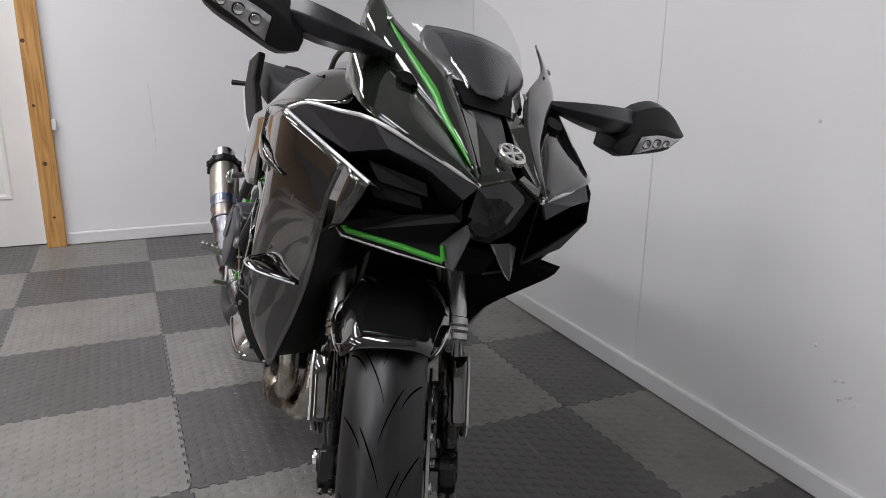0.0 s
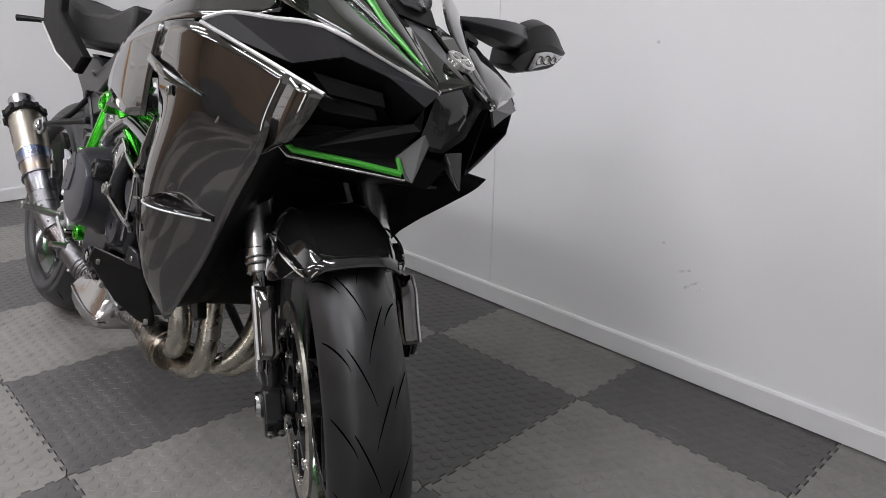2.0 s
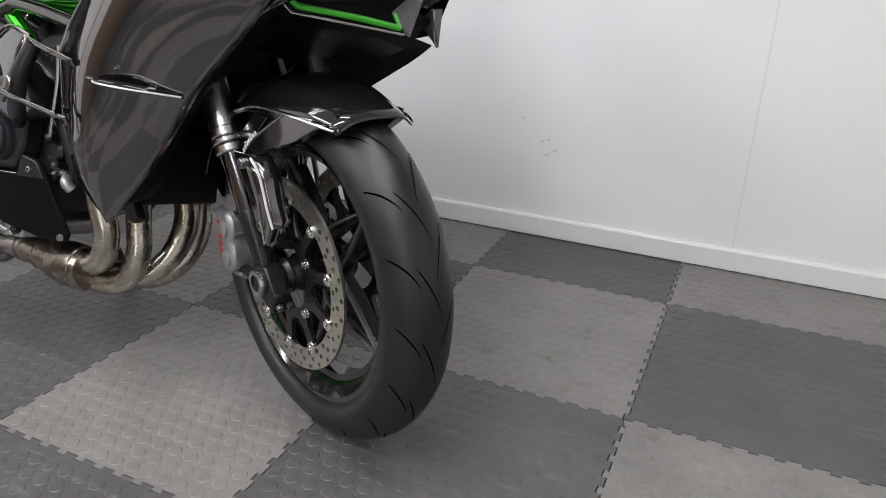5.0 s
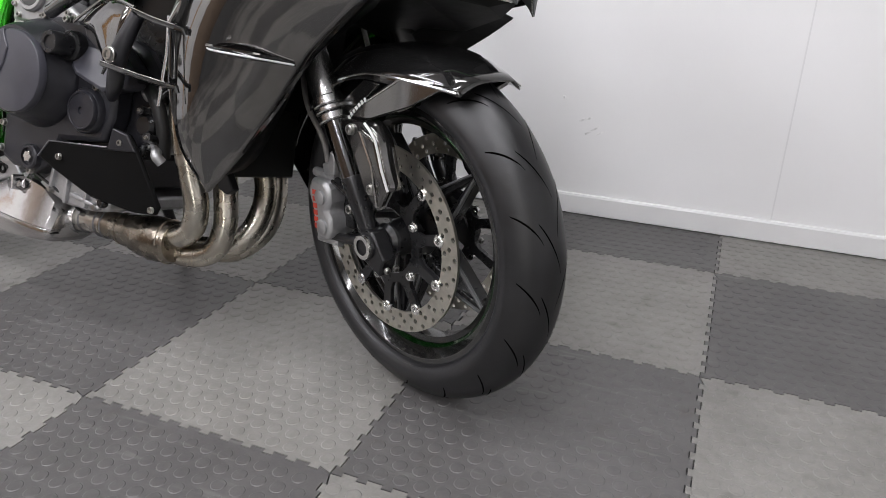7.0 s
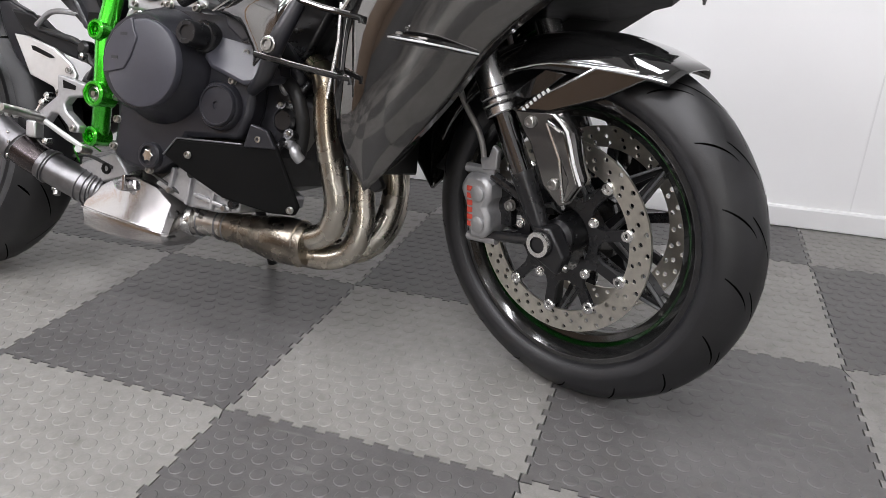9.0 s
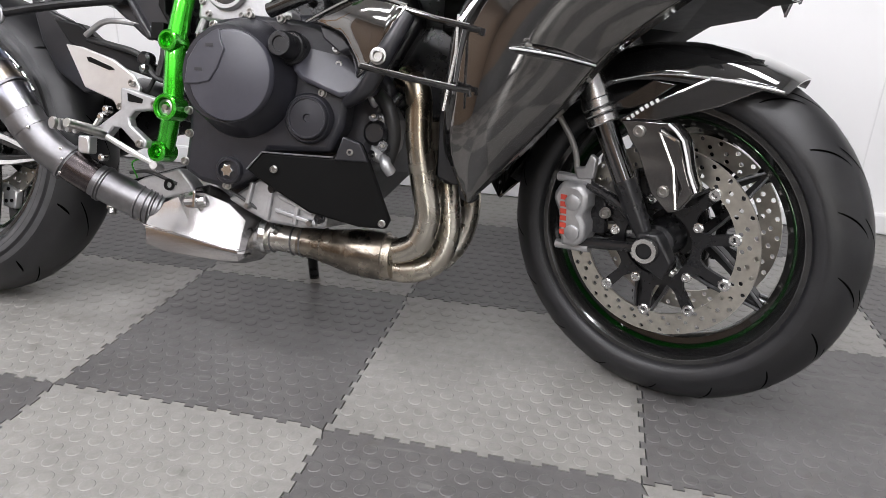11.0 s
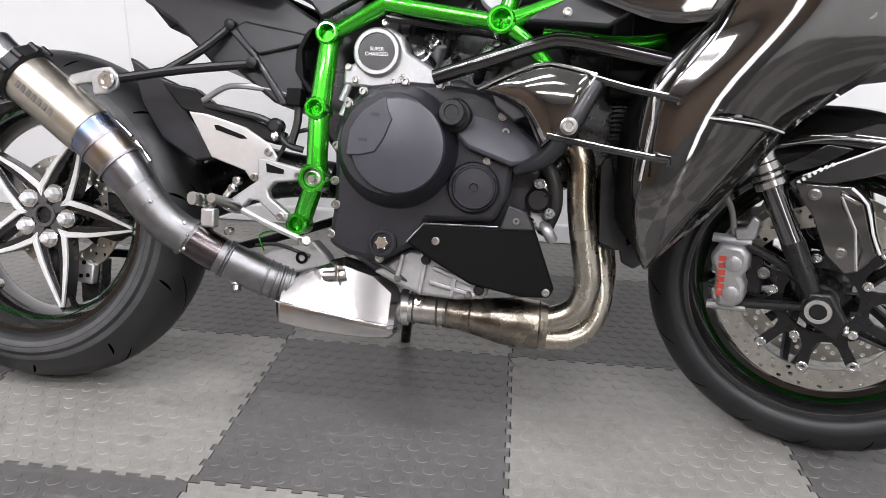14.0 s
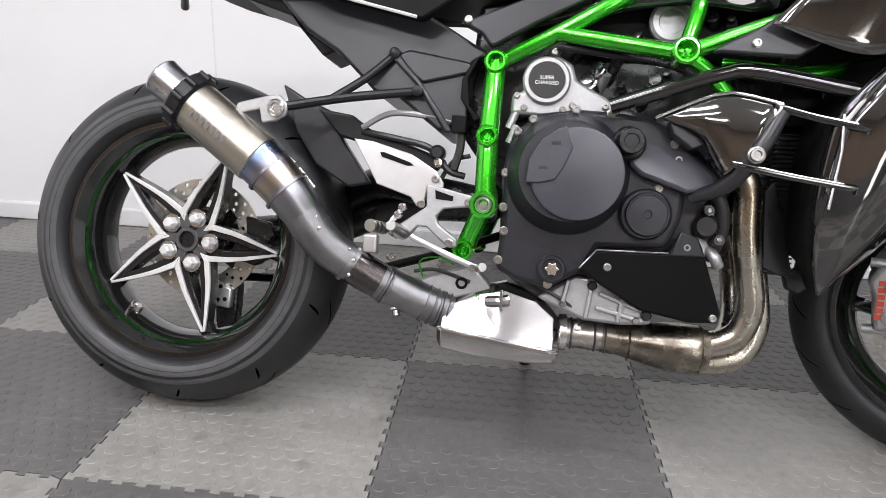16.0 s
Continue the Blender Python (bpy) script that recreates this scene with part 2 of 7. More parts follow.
M_GROOVE_SHADE = mat("tread_groove_shade", (0.0015, 0.0015, 0.0015), 1.0, vary=0.1, spec=0.0)
M_SIDEWALL = mat("tyre_sidewall_band", (0.015, 0.015, 0.0165), 0.5, vary=0.25, scale=40, bump=0.2, bump_scale=250)
M_PALE_SIDEWALL = mat("pale_sidewall", (0.060, 0.060, 0.062), 0.65, vary=0.3, scale=40, bump=0.25, bump_scale=250)
M_HUB = mat("grey_hub_casting", (0.075, 0.073, 0.075), 0.4, metal=0.3, vary=0.2, scale=120, bump=0.1, bump_scale=500)
M_RIM = mat("gloss_black_rim", (0.008, 0.008, 0.008), 0.15, coat=0.6, vary=0.1)
# Bright alloy for spoke edges and nuts, and for painted highlight strips.
M_CUT = mat("machined_alloy_and_highlight", (0.74, 0.74, 0.74), 0.3, metal=0.35, vary=0.08, scale=200)
M_CATBOX = mat("polished_steel_box", (0.54, 0.53, 0.53), 0.17, metal=1.0, vary=0.12, scale=30, bump=0.35, bump_scale=22)
M_PIPE_GREY = mat("grey_titanium_pipe", (0.235, 0.232, 0.24), 0.42, metal=1.0, vary=0.2, scale=70)
M_CAN = mat("brushed_titanium", (0.46, 0.43, 0.37), 0.36, metal=1.0, vary=0.1, scale=70)
M_RED = mat("red_lettering", (0.45, 0.05, 0.03), 0.5)
M_WHITE = mat("white_lettering", (0.75, 0.75, 0.74), 0.5)
M_HOSE = mat("black_rubber_hose", (0.018, 0.018, 0.018), 0.45, vary=0.2)
M_HOSE_GREY = mat("braided_hose", (0.22, 0.21, 0.2), 0.45, metal=0.4, vary=0.3, scale=500)
M_CORE = mat("radiator_core", (0.03, 0.03, 0.028), 0.5, metal=0.5, vary=0.3, scale=200)
M_BADGE = mat("badge_black", (0.008, 0.008, 0.008), 0.3, coat=0.6)
M_LENS = mat("dark_headlamp_lens", (0.012, 0.012, 0.013), 0.05, coat=1.0, vary=0.1)
M_LAMP = mat("clear_signal_lens", (0.55, 0.55, 0.56), 0.12, metal=0.6, coat=1.0, vary=0.35, scale=160)
M_SCREEN = clear_mat("clear_screen", (0.86, 0.87, 0.88))
M_SMOKE = mat("grey_instrument_shroud", (0.075, 0.075, 0.08), 0.3, coat=0.6, vary=0.12)
M_SEAT = mat("black_seat_vinyl", (0.008, 0.008, 0.0085), 0.55, vary=0.15, bump=0.15, bump_scale=500)
M_HEADER = heat_mat("header_steel", [(0.0, (0.32, 0.27, 0.20)), (0.35, (0.50, 0.475, 0.42)), (0.6, (0.40, 0.36, 0.30)), (1.0, (0.52, 0.50, 0.47))], (1.05, 0, 0.5), (0.75, 0, 0.2), 0.26)
M_COLLECT = mat("weathered_collector_steel", (0.30, 0.265, 0.22), 0.30, metal=1.0, vary=0.55, scale=45, bump=0.35, bump_scale=60, rough_vary=0.25)
M_TAN_PIPE = mat("heat_browned_pipe", (0.115, 0.10, 0.102), 0.26, metal=1.0, vary=0.25, scale=90)
M_BLUED = heat_mat("heat_blued_titanium", [(0.0, (0.26, 0.26, 0.27)), (0.25, (0.30, 0.30, 0.34)), (0.45, (0.42, 0.35, 0.27)), (0.6, (0.36, 0.33, 0.38)), (0.8, (0.20, 0.28, 0.46)), (1.0, (0.44, 0.44, 0.47))], (0.30, 0, 0.42), (0.205, 0, 0.52), 0.28, vary=0.12)


# ---- mesh helpers ----
def part(name, bm, material, parent=None, label="", xf=None, smooth=35, bevel=0.0, solid=0.0):
    """One mesh object from a bmesh; parent: its thing or part."""
    if xf is not None:
        bmesh.ops.transform(bm, matrix=xf, verts=bm.verts)
    bmesh.ops.recalc_face_normals(bm, faces=bm.faces)
    me = bpy.data.meshes.new(name)
    bm.to_mesh(me)
    bm.free()
    me.materials.append(material)
    if smooth:
        me.shade_smooth()
        me.set_sharp_from_angle(angle=radians(smooth))
    ob = new(name, me)
    if parent is not None:
        ob.parent = parent
    if label:
        tagged(ob, label)
    if solid:
        s = ob.modifiers.new("thickness", "SOLIDIFY")
        s.thickness, s.offset = solid, 0.0
    if bevel:
        b = ob.modifiers.new("edge", "BEVEL")
        b.width, b.segments, b.limit_method, b.angle_limit = bevel, 2, "ANGLE", radians(40)
    return ob


def quad_grid(bm, rows, close_u=False, close_v=False):
    vs = [[bm.verts.new(p) for p in row] for row in rows]
    nu, nv = len(vs), len(vs[0])
    for i in range(nu if close_u else nu - 1):
        for j in range(nv if close_v else nv - 1):
            a, b, c, d = vs[i][j], vs[(i + 1) % nu][j], vs[(i + 1) % nu][(j + 1) % nv], vs[i][(j + 1) % nv]
            try:
                bm.faces.new((a, b, c, d))
            except ValueError:
                pass
    return vs


def catmull(pts, n):
    """Points along a smooth line through pts, n to each span."""
    P = [Vector(p) for p in pts]
    if len(P) < 3:
        return [P[0].lerp(P[-1], k / n) for k in range(n + 1)]
    out = []
    for i in range(len(P) - 1):
        p0 = P[i - 1] if i else P[0] * 2 - P[1]
        p3 = P[i + 2] if i + 2 < len(P) else P[-1] * 2 - P[-2]
        p1, p2 = P[i], P[i + 1]
        for k in range(n):
            t = k / n
            out.append(0.5 * (2 * p1 + (p2 - p0) * t + (2 * p0 - 5 * p1 + 4 * p2 - p3) * t * t + (3 * p1 - p0 - 3 * p2 + p3) * t ** 3))
    out.append(P[-1])
    return out


def ring(c, d, r, n, up=None):
    d = Vector(d).normalized()
    u = Vector(up) if up is not None else (Vector((0, 0, 1)) if abs(d.z) < 0.9 else Vector((1, 0, 0)))
    a = d.cross(u).normalized()
    b = a.cross(d)
    return [Vector(c) + r * (math.cos(2 * math.pi * k / n) * a + math.sin(2 * math.pi * k / n) * b) for k in range(n)]


def tube(bm, pts, r, n=14, smooth=6, cap=True, flat=1.0):
    """A round bar or pipe along pts; r: one radius, or one for each point."""
    line = catmull(pts, smooth) if smooth > 1 else [Vector(p) for p in pts]
    rs = [r] * len(pts) if not hasattr(r, "__len__") else list(r)
    last = None
    rows = []
    m = len(line)
    ref = None
    for i, p in enumerate(line):
        d = (line[min(i + 1, m - 1)] - line[max(i - 1, 0)]).normalized()
        if ref is None:
            ref = Vector((0, 0, 1)) if abs(d.z) < 0.8 else Vector((0, 1, 0))
        a = d.cross(ref).normalized()
        ref = a.cross(d).normalized()
        f = i / (m - 1) * (len(rs) - 1)
        k = min(int(f), len(rs) - 2) if len(rs) > 1 else 0
        rad = rs[k] + (rs[k + 1] - rs[k]) * (f - k) if len(rs) > 1 else rs[0]
        rows.append([p + rad * (math.cos(2 * math.pi * q / n) * a * flat + math.sin(2 * math.pi * q / n) * ref) for q in range(n)])
    vs = quad_grid(bm, rows, close_v=True)
    if cap:
        bm.faces.new(vs[0])
        bm.faces.new(list(reversed(vs[-1])))
    return bm


def lathe(bm, profile, centre=(0, 0, 0), axis=(0, 1, 0), n=48, closed=False):
    """Turns profile [(radius, along)] about axis through centre."""
    d = Vector(axis).normalized()
    rows = [ring(Vector(centre) + d * h, d, max(r, 1e-5), n) for r, h in profile]
    quad_grid(bm, rows, close_u=closed, close_v=True)
    bmesh.ops.remove_doubles(bm, verts=bm.verts, dist=2e-5)
    return bm


def prism(bm, outline, lat0, lat1, tilt=None):
    """An outline [(x, z)] made thick from lateral place lat0 to lat1. tilt(x, z): further lateral shift."""
    sh = tilt or (lambda x, z: 0.0)
    a = [bm.verts.new((x, lat0 + sh(x, z), z)) for x, z in outline]
    b = [bm.verts.new((x, lat1 + sh(x, z), z)) for x, z in outline]
    bm.faces.new(a)
    bm.faces.new(list(reversed(b)))
    n = len(a)
    for i in range(n):
        bm.faces.new((a[i], b[i], b[(i + 1) % n], a[(i + 1) % n]))
    return bm


def box(bm, lo, hi, m=None):
    vs = [bm.verts.new((x, y, z)) for x in (lo[0], hi[0]) for y in (lo[1], hi[1]) for z in (lo[2], hi[2])]
    for f in ((0, 1, 3, 2), (4, 6, 7, 5), (0, 4, 5, 1), (2, 3, 7, 6), (0, 2, 6, 4), (1, 5, 7, 3)):
        bm.faces.new([vs[i] for i in f])
    if m is not None:
        bmesh.ops.transform(bm, matrix=m, verts=vs)
    return bm


def B():
    return bmesh.new()


def bolt_mesh(bm, c, axis, r=0.008, h=0.006, hexed=True):
    """A socket-head bolt with its washer and recess."""
    lathe(bm, [(r * 1.12, 0), (r * 1.12, h * 0.25), (r * 0.95, h * 0.3), (r, h * 0.85), (r * 0.85, h), (r * 0.5, h), (r * 0.45, h * 0.5), (0, h * 0.5)], c, axis, 14)
    return bm


# ---- room ----
def structure(ob, label, category):
    return tagged(ob, label, category, kind="structure")


S = 0.5207
X_WEST, X_EAST, Y_SOUTH, Y_NORTH, Z_TOP = -2.56, 3.06, -4.08, 1.347, 2.6
NORTH = pose(0, Y_NORTH, 0, 0, 0, -1.0) @ pose(0, -Y_NORTH, 0)     # the north wall stands a little askew to the tiles
bm = B()
box(bm, (X_WEST - 0.2, Y_SOUTH - 0.2, -0.1), (X_EAST + 0.2, Y_NORTH + 0.3, -0.008))
floor = structure(part("floor", bm, M_SUB, smooth=0), "grey chequered interlocking garage floor tiles with raised coins", "floor")

bm = B()
box(bm, (X_WEST - 0.2, Y_NORTH, -0.1), (X_EAST + 0.2, Y_NORTH + 0.3, Z_TOP), NORTH)
structure(part("wall_north", bm, M_WALL, smooth=0), "smooth white wall panelling with scuffs and a seam", "wall")
bm = B()
box(bm, (X_WEST - 0.2, Y_SOUTH - 0.2, -0.1), (X_EAST + 0.2, Y_SOUTH, Z_TOP))
south = structure(part("wall_south", bm, M_BOARD, smooth=0), "unseen brown wooden board wall above an added dark grey band", "wall")
# Unseen grey band, added so that the lower fairing reflects grey.
bm = B()
box(bm, (X_WEST, Y_SOUTH, 0.0), (X_EAST, Y_SOUTH + 0.02, 0.92))
part("reflection_band", bm, M_LOW, south, "unseen dark grey band added for reflections", smooth=0)
for k in range(18):
    bm = B()
    bx = X_WEST + 0.15 + k * 0.3
    box(bm, (bx - 0.149, Y_SOUTH, 0.93), (bx + 0.149, Y_SOUTH + 0.02 + 0.006 * (k % 3), 2.05 - 0.16 * (k * 7 % 4)))
    part("wall_board", bm, M_BOARD, south, smooth=0, bevel=0.006)
bm = B()
box(bm, (X_EAST, Y_SOUTH, -0.1), (X_EAST + 0.2, Y_NORTH, Z_TOP))
structure(part("wall_east", bm, M_WALL, smooth=0), "plain white garage wall", "wall")
bm = B()
box(bm, (X_WEST - 0.2, Y_SOUTH - 0.2, Z_TOP), (X_EAST + 0.2, Y_NORTH + 0.3, Z_TOP + 0.1))
structure(part("ceiling", bm, M_CEIL, smooth=0), "plain white garage ceiling", "ceiling")

# west wall, with the doorway cut through it
DOOR_Y0, DOOR_Y1, DOOR_H = -1.305, -0.47, 2.05
bm = B()
box(bm, (X_WEST - 0.2, DOOR_Y1, -0.1), (X_WEST, Y_NORTH + 0.12, Z_TOP))
box(bm, (X_WEST - 0.2, Y_SOUTH, -0.1), (X_WEST, DOOR_Y0, Z_TOP))
box(bm, (X_WEST - 0.2, DOOR_Y0, DOOR_H), (X_WEST, DOOR_Y1, Z_TOP))
west = structure(part("wall_west", bm, M_WALL, smooth=0), "white wall panelling beside a door", "wall")
# Unseen boards added south of the door to darken and brown the reflections.
for k in range(9):
    bm = B()
    by = Y_SOUTH + 0.17 + k * 0.3
    box(bm, (X_WEST, by - 0.149, 0.0), (X_WEST + 0.018 + 0.004 * (k % 2), by + 0.149, Z_TOP - 0.15))
    part("wall_board", bm, M_BOARD, west, smooth=0, bevel=0.005)


def panel_door():
    bm = B()
    box(bm, (X_WEST - 0.09, DOOR_Y0 + 0.004, 0.006), (X_WEST - 0.05, DOOR_Y1 - 0.004, DOOR_H - 0.004))
    door = structure(part("door_1", bm, M_DOOR, smooth=0), "closed white panelled door with recessed panels", "door")
    for z0, z1 in ((0.25, 0.95), (1.08, 1.85)):
        for y0, y1 in ((DOOR_Y0 + 0.13, -0.945), (-0.835, DOOR_Y1 - 0.13)):
            bm = B()
            t = X_WEST - 0.05
            o = [(y0, z0), (y1, z0), (y1, z1), (y0, z1)]
            rows = []
            for inset, dx in ((0.0, 0.001), (0.008, 0.006), (0.02, 0.006), (0.032, 0.001), (0.06, 0.0015), (0.075, 0.005)):
                rows.append([(t + dx, y0 + inset, z0 + inset), (t + dx, y1 - inset, z0 + inset), (t + dx, y1 - inset, z1 - inset), (t + dx, y0 + inset, z1 - inset)])
            vs = quad_grid(bm, rows, close_v=True)
            bm.faces.new(vs[-1])
            part("panel", bm, M_DOOR, door, smooth=0)
    return door


panel_door()

# knotty pine post beside the door
bm = B()
box(bm, (X_WEST + 0.001, -0.47, 0.0), (X_WEST + 0.035, -0.378, Z_TOP - 0.002))
post = structure(part("trim", bm, M_PINE, smooth=0, bevel=0.003), "knotty pine board standing as door trim", "door trim")
for ky, kz, kr in ((-0.455, 1.04, 0.011), (-0.43, 0.44, 0.012), (-0.445, 0.73, 0.008), (-0.42, 0.16, 0.007), (-0.47, 1.5, 0.01)):
    bm = B()
    lathe(bm, [(kr, -0.001), (kr * 0.9, 0.0008), (kr * 0.5, 0.0004), (0, 0.0002)], (X_WEST + 0.035, ky, kz), (1, 0, 0), 12)
    part("knot", bm, M_KNOT, post, smooth=0)

# small white cable box and its cable down the post's edge
bm = B()
box(bm, (X_WEST + 0.002, -0.394, 0.605), (X_WEST + 0.03, -0.356, 0.66))
boxy = tagged(part("cable_box", bm, M_TRIM, bevel=0.004), "small white plastic cable box on the wall", "cable box")
bm = B()
tube(bm, [(X_WEST + 0.008, -0.376, 0.66), (X_WEST + 0.008, -0.377, 1.1), (X_WEST + 0.008, -0.380, 1.7), (X_WEST + 0.008, -0.377, 2.55)], 0.004, 8)
part("cable", bm, M_TRIM, boxy)


# baseboards: a flat board with a raised top bead
def baseboard(a, b, inward):
    bm = B()
    prof = [(0.0, 0.0), (0.009, 0.0), (0.009, 0.054), (0.006, 0.060), (0.0, 0.062)]
    n = Vector(inward)
    rows = [[Vector(p) + n * d + Vector((0, 0, z)) for d, z in prof] for p in (a, b)]
    vs = quad_grid(bm, rows, close_v=True)
    bm.faces.new(vs[0])
    bm.faces.new(list(reversed(vs[1])))
    return structure(part("baseboard", bm, M_TRIM, smooth=0), "white painted baseboard with a dark gap below", "baseboard")


baseboard(NORTH @ Vector((X_WEST + 0.02, Y_NORTH - 0.0005, 0.005)), NORTH @ Vector((X_EAST, Y_NORTH - 0.0005, 0.005)), NORTH.to_3x3() @ Vector((0, -1, 0)))
baseboard((X_WEST + 0.0005, -0.394, 0.005), (X_WEST + 0.0005, Y_NORTH + 0.05, 0.005), (1, 0, 0))

# panel seams, screw heads and scuffs on the north wall
bm = B()
for sx in (-0.066, 1.168, 2.40, -1.30):
    box(bm, (sx - 0.002, Y_NORTH - 0.0018, 0.07), (sx + 0.002, Y_NORTH - 0.0005, Z_TOP - 0.01), NORTH)
structure(part("trim", bm, M_TRIM, smooth=0), "narrow white joint strip between wall panels", "wall trim")
for sx, sz, tilt, ln in ((0.605, 0.285, 20, 0.035), (0.63, 0.255, 35, 0.05), (0.655, 0.25, 30, 0.03)):
    bm = B()
    box(bm, (-ln / 2, -0.0008, -0.003), (ln / 2, 0, 0.003), NORTH @ pose(sx + 0.012, Y_NORTH - 0.0004, sz + 0.012, 0, -tilt, 0))
    structure(part("trim", bm, M_SCUFF, smooth=0), "faint grey rubber scuff on the white wall", "scuff")
for sx, sz in ((0.463, 0.848), (0.538, 0.348), (-0.026, 0.079)):
    bm = B()
    lathe(bm, [(0.005, 0), (0.004, 0.0015), (0, 0.002)], NORTH @ Vector((sx + 0.01, Y_NORTH - 0.0003, sz + 0.01)), (0, -1, 0), 10)
    structure(part("trim", bm, M_SCUFF), "small screw head in the white wall", "screw")
bm = B()
box(bm, (0, -0.003, -0.17), (0.001, 0.003, 0.17), pose(X_WEST + 0.0004, 0.098, 0.66, 2, 0, 0))
structure(part("trim", bm, M_SCUFF, smooth=0), "thin dark scratch on the white wall", "scratch")


def strip_fixture(x, y):
    root = tagged(new("ceiling_light"), "white ceiling strip light, lit", "ceiling light", group="ceiling strip lights")
    root.location = (x, y, LAMP_Z)
    bm = B()
    box(bm, (-0.64, -0.1, 0.03), (0.64, 0.1, Z_TOP - LAMP_Z - 0.001))
    part("housing", bm, M_FIXTURE, root, bevel=0.005)
    bm = B()
    box(bm, (-0.62, -0.085, 0.0), (0.62, 0.085, 0.029))
    part("diffuser", bm, M_STRIP, root, "glowing white diffuser", bevel=0.008)
    return root


for lx, ly in LAMPS:
    strip_fixture(lx, ly)


def window(x, y, z0, z1, wide):
    """A tall narrow frosted window, the bright upright that the mirror paint and the glossy wall reflect."""
    bm = B()
    box(bm, (x - wide / 2, y, z0), (x + wide / 2, y + 0.012, z1))
    pane = structure(part("window_1", bm, M_DAYLIGHT, smooth=0), "tall narrow frosted window lit by daylight", "window")
    for x0, x1, a, c in ((x - wide / 2 - 0.05, x - wide / 2 - 0.001, z0 - 0.05, z1 + 0.05), (x + wide / 2 + 0.001, x + wide / 2 + 0.05, z0 - 0.05, z1 + 0.05), (x - wide / 2, x + wide / 2, z1 + 0.001, z1 + 0.05), (x - wide / 2, x + wide / 2, z0 - 0.05, z0 - 0.001)):
        bm = B()
        box(bm, (x0, y - 0.01, a), (x1, y + 0.03, c))
        part("window_frame", bm, M_TRIM, pane, smooth=0)
    return pane


window(1.6, Y_SOUTH + 0.045, 0.15, 2.1, 0.5)


# ---- motorcycle: x ahead from the rear axle, y to its left, z up ----
YAW, PITCH, LEAN, BIKE_Z = -2.52, 0.39, 16.07, 0.005
bike = tagged(new("motorcycle"), "black and green sport motorcycle leaning on its side stand, bars turned", "motorcycle")
bike.matrix_world = Matrix.Translation((-0.9431, 0.278, BIKE_Z)) @ Matrix.Rotation(radians(YAW), 4, "Z") @ Matrix.Rotation(radians(-PITCH), 4, "Y") @ Matrix.Rotation(radians(-LEAN), 4, "X")

RAKE = radians(24.5)
STEER_DIR = Vector((-math.sin(RAKE), 0, math.cos(RAKE)))
AXLE_F = Vector((1.4858, 0, 0.3045))
HEAD = AXLE_F - 0.031 * Vector((math.cos(RAKE), 0, math.sin(RAKE)))
STEER = Matrix.Translation((0, 0.0185, 0)) @ Matrix.Translation(HEAD) @ Matrix.Rotation(radians(-24.1), 4, STEER_DIR) @ Matrix.Translation(AXLE_F - HEAD) @ Matrix.Rotation(radians(3.1), 4, "X") @ Matrix.Translation(-AXLE_F)
REAR = Vector((0.0, 0, 0.331))


def bolt(parent, c, axis=(0, -1, 0), r=0.008, h=0.007, m=None, xf=None, name="bolt"):
    bm = B()
    bolt_mesh(bm, c, axis, r, h)
    return part(name, bm, m or M_BOLT, parent, xf=xf)


def bar(parent, name, pts, r, m, label="", n=12, smooth=6, xf=None, flat=1.0):
    bm = B()
    tube(bm, pts, r, n, smooth, flat=flat)
    return part(name, bm, m, parent, label, xf=xf)


def plate(parent, name, outline, lat0, lat1, m, label="", bevel=0.003, tilt=None, xf=None, smooth=30):
    bm = B()
    prism(bm, outline, lat0, lat1, tilt)
    return part(name, bm, m, parent, label, xf=xf, smooth=smooth, bevel=bevel)


def turned(parent, name, profile, c, axis, m, label="", n=48, xf=None, closed=False, smooth=35):
    bm = B()
    lathe(bm, profile, c, axis, n, closed)
    return part(name, bm, m, parent, label, xf=xf, smooth=smooth)


def skin(parent, name, rows, m, label="", nu=1, nv=1, solid=0.004, smooth=30, xf=None):
    """A shell through rows of points, refined nu times across rows and nv times along them."""
    if nv > 1:
        rows = [catmull(r, nv) for r in rows]
    if nu > 1:
        cols = [catmull(c, nu) for c in zip(*rows)]
        rows = [list(r) for r in zip(*cols)]
    bm = B()
    quad_grid(bm, rows)
    return part(name, bm, m, parent, label, xf=xf, smooth=smooth, solid=solid)


def facet(parent, name, loops, m, label="", solid=0.004, bevel=0.0, xf=None):
    """Flat faces that share corners, as folded sheet."""
    bm = B()
    made = {}
    for lp in loops:
        vs = []
        for p in lp:
            k = tuple(round(c, 4) for c in p)
            if k not in made:
                made[k] = bm.verts.new(p)
            vs.append(made[k])
        bm.faces.new(vs)
    return part(name, bm, m, parent, label, xf=xf, smooth=0, solid=solid, bevel=bevel)


